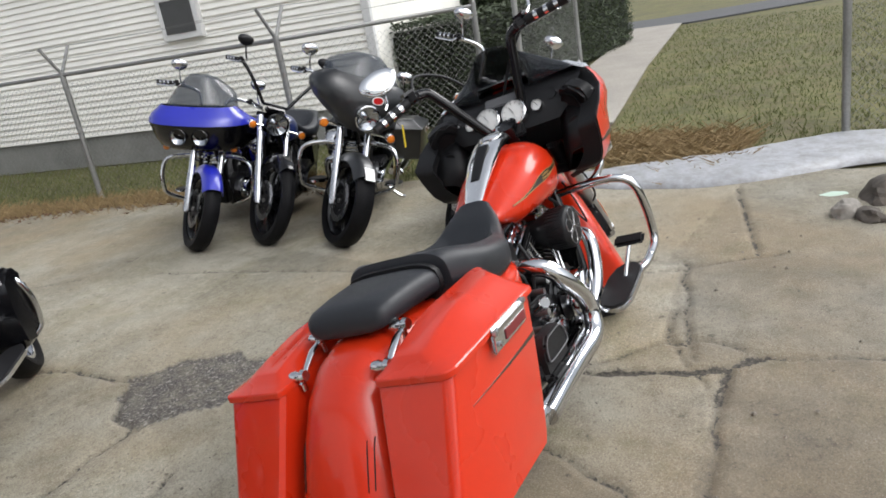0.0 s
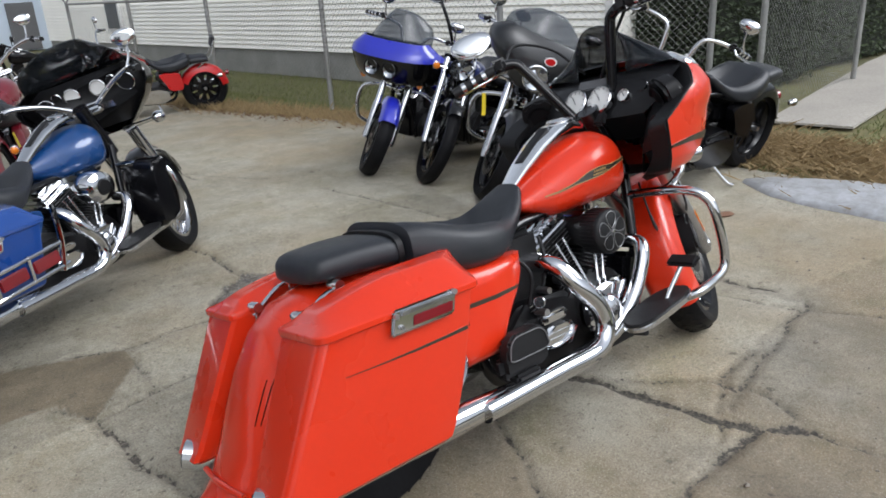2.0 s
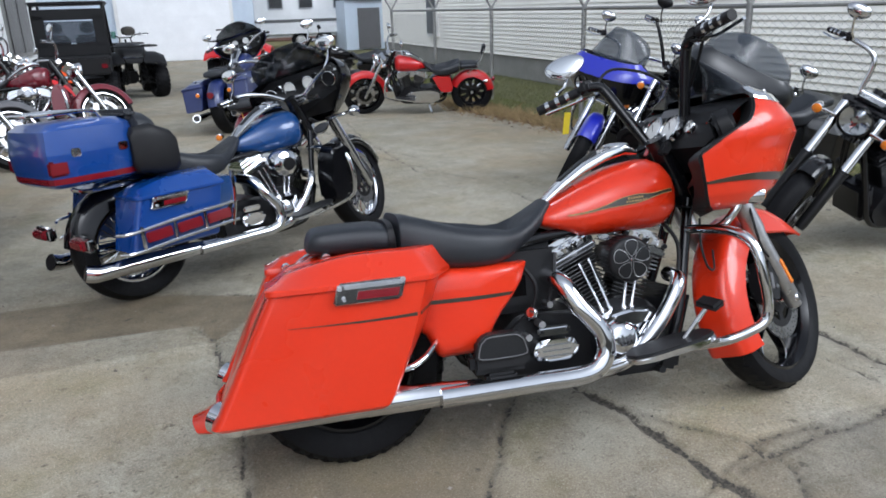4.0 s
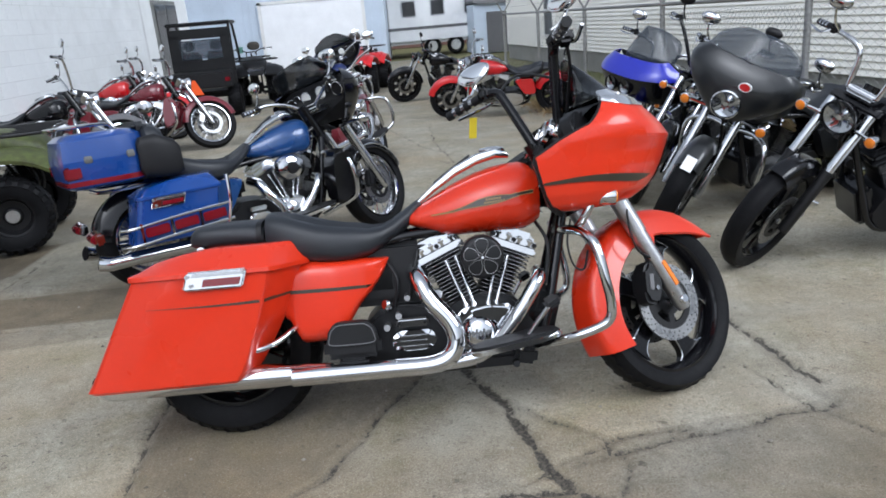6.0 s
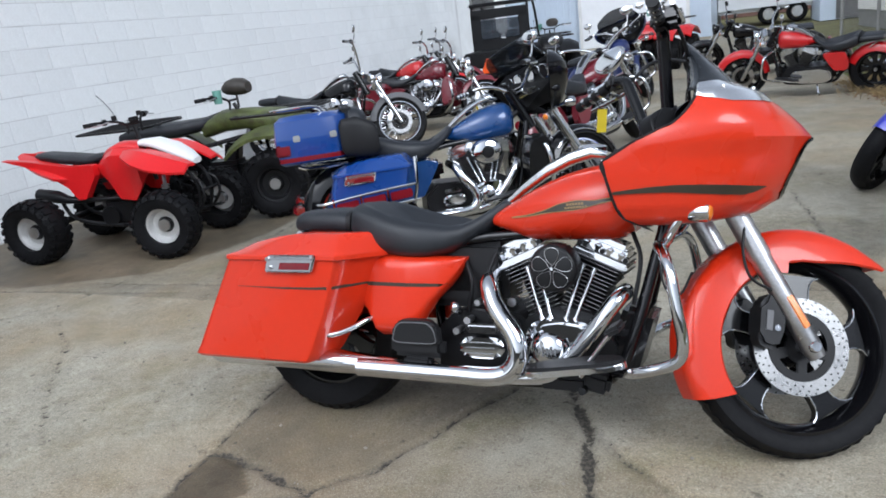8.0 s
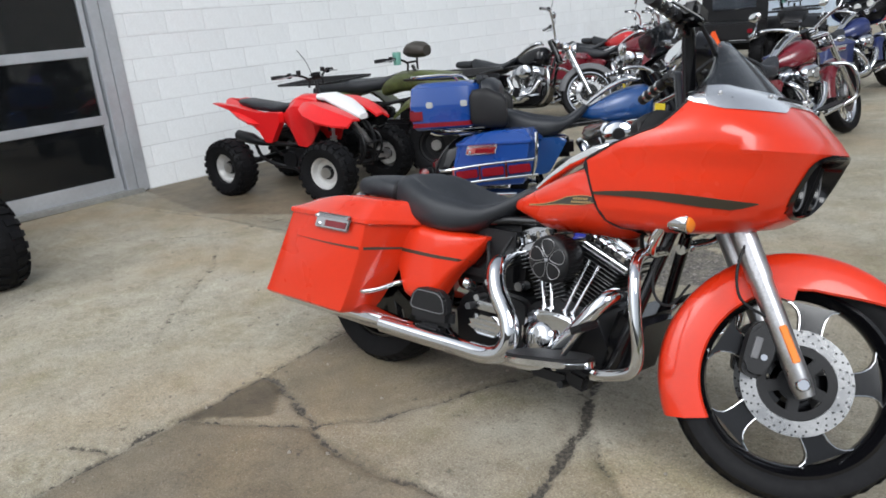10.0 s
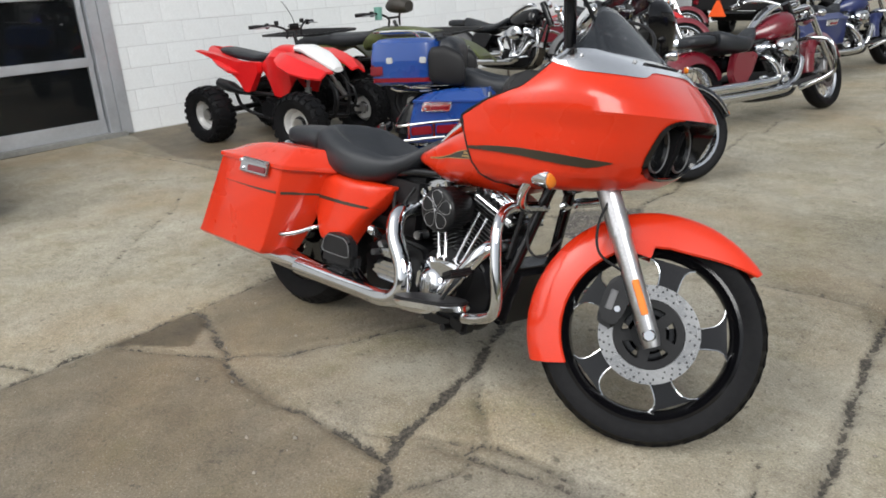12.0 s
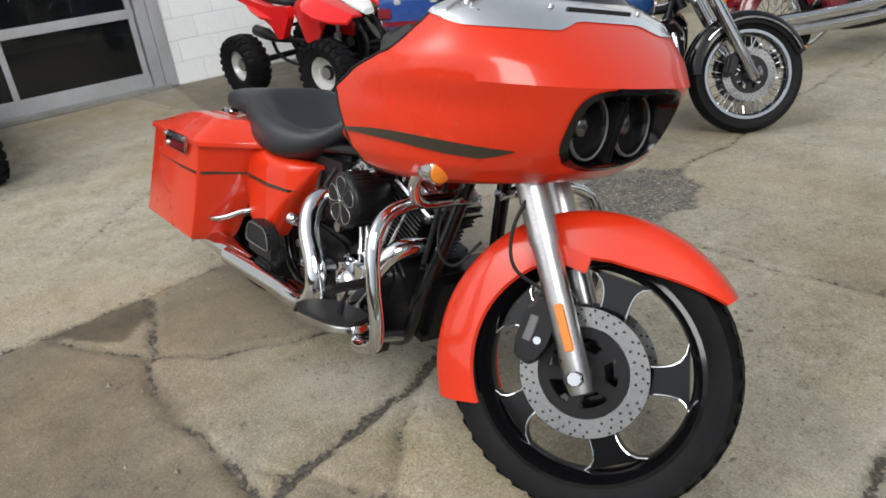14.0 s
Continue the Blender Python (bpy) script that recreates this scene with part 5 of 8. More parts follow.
    rings = [[nose(y * 1.10, 0.862 + (z - 0.862) * 1.10, -0.004) for y, z in rim_pts], [nose(y, z, -0.006) for y, z in rim_pts], [nose(y * 0.93, 0.862 + (z - 0.862) * 0.9, 0.012) for y, z in rim_pts],
             [nose(y * 0.86, 0.862 + (z - 0.862) * 0.82, 0.07) for y, z in rim_pts], [nose(y * 0.5, 0.862 + (z - 0.862) * 0.5, 0.095) for y, z in rim_pts]]
    ring_faces(bm, rings, True, False)
    bm.faces.new([bm.verts.new(p) for p in rings[-1]])
    bezel = part("headlight_housing", bm, BLACK, fairing, "gloss black headlight housing")
    for s in (-1, 1):
        M = at(1.574, s * 0.070, 0.868, 0, 0, 90) @ Matrix.Diagonal((0.86, 1, 1.04, 1))
        h = part("headlight", lathe([(0.02, 0.066), (-0.03, 0.067), (-0.036, 0.062), (-0.026, 0.056)], M, 32, cap=False), BLACK, bezel, "round headlight in a black barrel")
        part("lamp_ring", lathe([(-0.030, 0.0675), (-0.036, 0.0665), (-0.0385, 0.064), (-0.036, 0.0615), (-0.030, 0.0605)], M, 32, closed=True), GREY_PLASTIC, h, "thin grey ring")
        part("projector", lathe([(0.012, 0.06), (0.006, 0.03), (-0.012, 0.028), (-0.022, 0.018), (-0.026, 0)], M, 24), LAMP_DARK, h)
        part("lamp_glass", lathe([(-0.026, 0.060), (-0.036, 0.04), (-0.041, 0)], M, 24, cap=False), CLEAR, h)
    bm = box((0.05, 0.020, 0.15), at(1.608, 0, 0.86, 0, 14, 0), 0.009)
    part("lamp_divider", bm, SATIN, bezel)
    # screen trim and tinted windshield
    base = []
    for k in range(25):
        a = math.pi * k / 24
        base.append(fair(*contour[-1], a))
    band = []
    for k in range(49):
        q = math.pi * k / 48
        p, w = fair(*contour[-1], q), math.sin(q)
        side = min(1, max(0, (abs(p.y) - 0.085) / 0.07))
        side = side * side * (3 - 2 * side) * min(1, 2.4 * w)
        zl = 1.075 - 0.020 * side
        f = max(0, (zl - 1.04) / 0.038)
        e, n, hw = (a + (b - a) * f for a, b in zip(contour[-2][1:], contour[-1][1:]))
        low = fair(zl, e, n, hw, q, -0.004)
        band.append([low, p + Vector((0.003 * w, 0.004 * math.cos(q), 0.005)), Vector((p.x - 0.055 * w, p.y * 0.91, p.z + 0.020 + 0.012 * w)), Vector((p.x - 0.10 * w, p.y * 0.835, p.z + 0.036 + 0.012 * w))])
    rows = list(zip(*band))
    bm = bmesh.new()
    solid = [r + [r[3] - Vector((0.004, 0, 0.006)), r[2] - Vector((0.006, 0, 0.008)), r[1] - Vector((0.010, 0, 0.012)), r[0] - Vector((0.006, 0, 0))] for r in band]
    ring_faces(bm, solid)
    trim = part("windshield_trim", bm, BRIGHT, fairing, "bright chrome windshield trim")
    for k in (6, 18, 30, 42):
        part("screw", lathe([(-0.004, 0), (-0.004, 0.006), (0.004, 0.006), (0.004, 0)], Matrix.Translation((rows[1][k] + rows[2][k]) / 2 + Vector((0.0, 0, 0.002))) @ at(0, 0, 0, 70, 0, 0), 8), STEEL, trim)
    vent = [(rows[1][k] * 0.55 + rows[2][k] * 0.45) + Vector((0.001, 0, 0.002)) for k in range(20, 29)]
    part("vent_slot", tube(vent, 0.0045, 6, 1), PLASTIC, trim, "narrow dark air slot")
    rows = []
    for j in range(9):
        t = j / 8
        row = []
        for k in range(25):
            q = math.pi * k / 24
            p = base[k]
            w = math.sin(q)
            x = p.x - 0.03 - (0.155 * w + 0.02) * t - 0.02 * w
            y = p.y * (0.90 - 0.55 * t ** 1.25)
            z = 1.095 + 0.19 * t * w ** 0.55 - 0.02 * t * t
            row.append(Vector((x, y, z)))
        rows.append(row)
    bm = bmesh.new()
    ring_faces(bm, rows, False, False)
    ob = part("windshield", bm, TINT, fairing, "short dark tinted windshield")
    mod = ob.modifiers.new("thickness", "SOLIDIFY")
    mod.thickness = 0.004
    # dashboard and inner panels
    dash = []
    for x, z, w in ((1.44, 1.085, 0.29), (1.36, 1.075, 0.31), (1.315, 1.06, 0.315), (1.29, 1.04, 0.31), (1.245, 0.965, 0.26), (1.225, 0.93, 0.22), (1.25, 0.90, 0.21), (1.30, 0.84, 0.2)):
        dash.append([Vector((x + 0.05 * (abs(q) ** 2), q * w, z)) for q in (-1, -0.8, -0.55, -0.3, 0, 0.3, 0.55, 0.8, 1)])
    bm = bmesh.new()
    ring_faces(bm, dash, False, False)
    db = part("dashboard", bm, SATIN, fairing, "black instrument panel")
    face = at(1.250, 0, 0.998, 0, 31, 0)
    for y, z, r, nm in ((0.058, 0.0, 0.049, "speedometer"), (-0.058, 0.0, 0.049, "tachometer"), (0.15, 0.012, 0.022, "small_gauge"), (-0.15, 0.012, 0.022, "small_gauge"), (-0.205, 0.05, 0.021, "small_gauge"), (0.205, 0.05, 0.021, "small_gauge")):
        M = face @ at(0.02 * 0 + 0.4 * max(0, abs(y) - 0.1), y, z) @ at(0, 0, 0, 0, 0, -90)
        g = part(nm, lathe([(0.01, r * 1.12), (-0.008, r * 1.12), (-0.012, r * 1.04), (-0.006, r)], M, 28, cap=False), CHROME, db, "round gauge with a silver face")
        part("dial", lathe([(-0.004, r * 1.02), (-0.0055, 0)], M, 28, cap=False), DIAL, g)
        bm = box((0.0016, 0.002, r * 0.75), M @ at(0.0, -0.0065, 0, 0, -35, 0) @ at(0, 0, r * 0.3))
        for k in range(10):
            add_box(bm, (0.0016, 0.001, r * 0.14), M @ at(0, -0.0062, 0, 0, -130 + 29 * k, 0) @ at(0, 0, r * 0.85))
        part("needle", bm, ENGINE, g, smooth=0)
    part("radio_face", box((0.012, 0.15, 0.04), face @ at(0.014, 0, 0.075), 0.004), GREY_PLASTIC, db)
    part("switch_panel", box((0.03, 0.20, 0.05), face @ at(0.0, 0, -0.075), 0.008), PLASTIC, db)
    bm = lathe([(-0.02, 0), (-0.02, 0.016), (0.012, 0.018)], face @ at(-0.01, 0.0, -0.064) @ at(0, 0, 0, 0, 0, -90), 14)
    part("ignition_switch", bm, CHROME, db)
    part("ignition_label", box((0.004, 0.026, 0.03), face @ at(-0.024, -0.012, -0.098), 0.002), RED, db)
    for s in (-1, 1):
        # speaker pods and glove boxes on the inner sides
        out = [(-0.075, -0.055), (0.06, -0.075), (0.09, 0.03), (0.02, 0.075), (-0.07, 0.06)]
        M = at(1.30, s * 0.335, 0.985, 0, -26, s * 24 - 90 * 0) @ at(0, 0, 0, 0, 0, 0)
        pod = part("speaker_pod", prism(rounded(out, 0.3), -0.03, 0.03, 0.012, at(1.31, s * 0.30, 0.975, 0, -22, 0) @ at(0, 0, 0, 0, 0, s * -58)), PLASTIC, fairing, "black speaker pod")
        part("speaker_cone", lathe([(-0.030, 0.0), (-0.034, 0.045), (-0.040, 0.05), (-0.036, 0.044), (-0.026, 0.02), (-0.028, 0)], at(1.305, s * 0.30, 0.975, 0, -22, 0) @ at(0, 0, 0, 0, 0, -90 + s * 32), 24), SATIN, pod)
        inner_side = [[Vector((1.165 + 0.0, s * 0.385, 0.83)), Vector((1.25, s * 0.385, 0.945)), Vector((1.33, s * 0.36, 0.985))], [Vector((1.18, s * 0.26, 0.80)), Vector((1.25, s * 0.25, 0.90)), Vector((1.30, s * 0.25, 0.96))], [Vector((1.25, s * 0.20, 0.72)), Vector((1.28, s * 0.20, 0.84)), Vector((1.32, s * 0.2, 0.92))]]
        bm = bmesh.new()
        ring_faces(bm, inner_side, False, False)
        ob = part("inner_panel", bm, SATIN, fairing, "black inner fairing panel")
        ob.modifiers.new("thickness", "SOLIDIFY").thickness = 0.004
        bm = lathe([(-0.02, 0.0), (-0.02, 0.03), (0.0, 0.033), (0.03, 0.025), (0.03, 0)], at(1.268, s * 0.285, 0.89, 0, 0, -90), 18)
        part("air_vent", bm, SATIN, fairing)
    # tall black handlebar, turned with the fork
    left = [Vector(p) for p in ((1.265, 0.075, 0.965), (1.243, 0.125, 1.09), (1.222, 0.172, 1.205), (1.214, 0.192, 1.240), (1.196, 0.226, 1.252), (1.180, 0.255, 1.251))]
    g0, g1 = Vector((1.175, 0.268, 1.250)), Vector((1.103, 0.423, 1.226))
    bm = bmesh.new()
    for s in (-1, 1):
        add_tube(bm, [steer @ Vector((q.x, s * q.y, q.z)) for q in left], 0.0195, 12, 5)
    add_box(bm, (0.04, 0.24, 0.035), steer @ at(1.245, 0, 0.955, 0, 29, 0), 0.01)
    part("handlebar", bm, BLACK, T, "tall gloss black handlebar")
    for s in (-1, 1):
        a, b = Vector((g0.x, s * g0.y, g0.z)), Vector((g1.x, s * g1.y, g1.z))
        grip(T, steer, a, b, 0.0185, PLASTIC, CHROME)
        part("brake_reservoir", box((0.06, 0.075, 0.055), steer @ Matrix.Translation(a + Vector((0.045, -s * 0.01, 0.012))) @ at(0, 0, 0, 0, 0, s * 30), 0.014), BLACK, T)
        mirror(T, steer @ Matrix.Translation(a + Vector((0.02, s * 0.055, 0.125))) @ at(0, 0, 0, 0, 16, 24 if s > 0 else 8), w=0.080, h=0.050, stalk=0.06)
    part("cable", tube([steer @ (g0 + Vector(p)) for p in ((0.06, -0.02, 0), (0.16, -0.06, 0.08), (0.28, -0.16, 0.02), (0.30, -0.24, -0.12))], 0.006, 8, 6), PLASTIC, T)
    bm = tube( [steer @ Vector((g0.x + x, -g0.y + y, g0.z + z)) for x, y, z in ((0.06, 0.02, 0), (0.12, 0.10, -0.06), (0.16, 0.20, -0.16), (0.2, 0.28, -0.26))], 0.006, 8, 6)
    part("cable", bm, PLASTIC, T)
    p = steer @ (g0 * 0.5 + g1 * 0.5)
    part("price_tag", box((0.035, 0.0015, 0.085), Matrix.Translation(p + Vector((0.03, 0, -0.085))) @ at(0, 0, 0, 12.5, 0, 25), 0.0), YELLOW_TAG, T, "yellow card tag tied to the grip", smooth=0)
    part("tag_string", tube([p + Vector((0.03, 0, -0.045)), p], 0.0015, 4, 1), PLASTIC, T)
    # turn signals on stalks, crash bar, footboards, highway peg
    for s in (-1, 1):
        st = part("signal_stalk", tube([(1.275, s * 0.10, 0.645), (1.295, s * 0.215, 0.655), (1.32, s * 0.26, 0.70), (1.345, s * 0.265, 0.745)], 0.014, 12), CHROME, T)
        signal(T, at(1.40, s * 0.268, 0.757, 0, 0, 90), r=0.030)
        part("signal_arm", tube([(1.33, s * 0.262, 0.742), (1.36, s * 0.267, 0.757), (1.40, s * 0.268, 0.757)], 0.010, 10), CHROME, T)
        bm = tube([(1.265, s * 0.05, 0.64), (1.27, s * 0.17, 0.65), (1.30, s * 0.30, 0.645), (1.325, s * 0.362, 0.60), (1.345, s * 0.375, 0.50), (1.360, s * 0.372, 0.41), (1.352, s * 0.368, 0.358), (1.31, s * 0.360, 0.330), (1.22, s * 0.335, 0.300), (1.16, s * 0.22, 0.265), (1.13, s * 0.14, 0.24)], 0.0165, 14, 6)
        part("crash_bar", bm, CHROME, T, "chrome engine guard")
        floorboard(T, s)
        part("peg_arm", tube([(1.06, s * 0.30, 0.27), (1.11, s * 0.315, 0.345), (1.165, s * 0.335, 0.422)], 0.008, 10), CHROME, T)
        part("pedal_pad", box((0.055, 0.115, 0.022), at(1.172, s * 0.335, 0.430, 0, -28, 0), 0.010), PLASTIC, T, "black rubber pedal pad")
    part("horn_cover", lathe([(-0.06, 0.0), (-0.05, 0.03), (0.0, 0.045), (0.02, 0.03)], at(0.955, 0.17, 0.56), 20), CHROME, T)
    bm = bmesh.new()
    add_tube(bm, [(0.62, -0.16, 0.42), (0.62, -0.20, 0.445), (0.61, -0.21, 0.45)], [0.012, 0.02, 0.016], 12)
    part("oil_cap", bm, CHROME, T)
    for x, y, z, r in ((0.655, -0.16, 0.40, 0.012), (0.61, -0.15, 0.36, 0.012), (0.80, -0.12, 0.46, 0.016), (0.69, -0.15, 0.46, 0.011)):
        part("fitting", lathe([(-0.03, 0), (-0.03, r), (0.02, r), (0.02, 0)], at(x, y, z), 10), STEEL, T)
    bm = tube([(0.70, 0.17, 0.19), (0.66, 0.28, 0.10), (0.64, 0.33, 0.085)], 0.014, 10)
    part("kickstand", bm, CHROME, T)
    bm = box((0.16, 0.07, 0.05), at(0.98, -0.17, 0.215), 0.014)
    add_box(bm, (0.08, 0.06, 0.06), at(1.09, -0.19, 0.225, 0, 12, 0), 0.014)
    add_tube(bm, [(1.05, -0.19, 0.20), (1.05, -0.24, 0.205)], 0.012, 10, 1)
    part("brake_cylinder", bm, SATIN, T, "black rear brake cylinder under the footboard")
    for pts in (((0.74, -0.12, 0.62), (0.72, -0.15, 0.55), (0.70, -0.14, 0.46)), ((1.18, -0.05, 0.68), (1.21, -0.10, 0.60), (1.19, -0.12, 0.46)), ((0.62, -0.1, 0.60), (0.66, -0.14, 0.52), (0.64, -0.13, 0.42))):
        part("hose", tube(pts, 0.007, 8), PLASTIC, T)
    return T


orange_bagger()


# ---------------------------------------------------------------- the other motorcycles
def place(front, heading, lean=11.0, steer_deg=36, r=0.325, size=1.0):
    """The pose of a bike whose turned front tyre touches the ground at front, heading in degrees (0: along x)."""
    turn = steering((1.27, 0.86), 29, steer_deg)
    tilt = at(0, 0, 0, 0, 0, heading) @ at(0, 0, 0, -lean, 0, 0)
    hub = size * (tilt @ turn @ Vector((1.70, 0, r)))
    side = (tilt @ turn).to_3x3() @ Vector((0, 1, 0))
    down = (Vector((0, 0, -1)) + side * side.z).normalized()
    p = hub + down * r * size
    return at(front[0] - p.x, front[1] - p.y, -p.z) @ tilt @ Matrix.Scale(size, 4)


def shell(parent, levels, mat, name, label="", steer=Matrix(), flat=0.62, side=0.8, hole=None, seg=36, thick=0.008):
    """A fairing shell from contours (z, rear x, nose x, half width)."""
    bm = bmesh.new()

    def ring(inset):
        rows = []
        for z, e, n, w in levels:
            row = []
            for k in range(seg + 1):
                c, d = math.cos(math.pi * k / seg), math.sin(math.pi * k / seg)
                row.append(Vector((e + (n - inset - e) * abs(d) ** flat, (w - inset) * math.copysign(abs(c) ** side, c), z)))
            rows.append(row)
        return rows

    out, inn = ring(0.0), ring(thick)
    ov = [[bm.verts.new(steer @ p) for p in r] for r in out]
    iv = [[bm.verts.new(steer @ p) for p in r] for r in inn]
    for a in range(len(levels) - 1):
        for k in range(seg):
            mid = (out[a][k] + out[a + 1][k + 1]) / 2
            if hole and abs(mid.y) < hole[0] and hole[1] < mid.z < hole[2] and mid.x > levels[a][1] + 0.08:
                continue
            bm.faces.new((ov[a][k], ov[a][k + 1], ov[a + 1][k + 1], ov[a + 1][k]))
            bm.faces.new((iv[a][k + 1], iv[a][k], iv[a + 1][k], iv[a + 1][k + 1]))
        for k in (0, seg):
            bm.faces.new((ov[a][k], ov[a + 1][k], iv[a + 1][k], iv[a][k]))
    for a in (0, len(levels) - 1):
        for k in range(seg):
            bm.faces.new((ov[a][k], ov[a][k + 1], iv[a][k + 1], iv[a][k]))
    return part(name, bm, mat, parent, label, smooth=32)


def screen(parent, steer, base_x, base_z, half, height, lean, mat, name="windshield", label=""):
    rows = []
    for j in range(8):
        t = j / 7
        row = []
        for k in range(17):
            q = -1 + k / 8
            w = half * (1 - 0.12 * t - 0.25 * t ** 4)
            row.append(steer @ Vector((base_x - lean * t - 0.16 * q * q, q * w, base_z + height * t * (1 - 0.35 * abs(q) ** 3) - 0.02 * q * q)))
        rows.append(row)
    bm = bmesh.new()
    ring_faces(bm, rows, False, False)
    ob = part(name, bm, mat, parent, label)
    ob.modifiers.new("thickness", "SOLIDIFY").thickness = 0.004
    return ob


def rear_fender(parent, mat, r=0.345, half=0.10, a0=20, a1=172, label=""):
    return part("rear_fender", arc_fender(0.03, 0.315, r, a0, a1, half, 0.10, Matrix(), 0.006, 26), mat, parent, label)


def simple_bars(parent, steer, style, mat=CHROME, mirrors=True, shell_mat=CHROME):
    shapes = {
        "ape": [(1.26, 0.10, 0.98), (1.23, 0.20, 1.12), (1.19, 0.30, 1.23), (1.15, 0.34, 1.24), (1.08, 0.40, 1.225)],
        "beach": [(1.27, 0.07, 0.97), (1.25, 0.20, 1.04), (1.19, 0.33, 1.075), (1.12, 0.39, 1.06), (1.04, 0.43, 1.045)],
        "drag": [(1.28, 0.05, 0.98), (1.27, 0.18, 1.01), (1.22, 0.31, 1.01), (1.17, 0.37, 1.0), (1.12, 0.42, 0.985)],
        "pull": [(1.29, 0.08, 0.96), (1.26, 0.10, 1.10), (1.24, 0.16, 1.15), (1.20, 0.32, 1.15), (1.14, 0.42, 1.12)]}
    pts = shapes[style]
    bm = bmesh.new()
    for s in (-1, 1):
        add_tube(bm, [steer @ Vector((x, s * y, z)) for x, y, z in pts[:-1]], 0.0135, 10, 5)
    add_tube(bm, [steer @ Vector((pts[0][0], -pts[0][1], pts[0][2])), steer @ Vector(pts[0])], 0.0135, 10, 1)
    add_box(bm, (0.05, 0.16, 0.05), steer @ at(1.285, 0, 0.945, 0, 29, 0), 0.012)
    part("handlebar", bm, mat, parent)
    for s in (-1, 1):
        p, q = pts[-2], pts[-1]
        grip(parent, steer, (p[0], s * p[1], p[2]), (q[0], s * q[1], q[2]), 0.016, PLASTIC, CHROME)
        if mirrors:
            mirror(parent, steer @ at(p[0] + 0.05, s * (p[1] - 0.01), p[2] + 0.155, 0, 0, -s * 8), w=0.062, h=0.042, shell=shell_mat, stalk=0.10)


def crash_guard(parent, mat=CHROME, dx=0.0):
    for s in (-1, 1):
        bm = tube([(1.265 + dx, s * 0.05, 0.64), (1.27 + dx, s * 0.19, 0.65), (1.31 + dx, s * 0.33, 0.62), (1.335 + dx, s * 0.37, 0.52), (1.345 + dx, s * 0.365, 0.40), (1.32 + dx, s * 0.33, 0.325), (1.17 + dx, s * 0.15, 0.225)], 0.0165, 10, 4)
        part("crash_bar", bm, mat, parent, "chrome engine guard" if mat is CHROME else "")


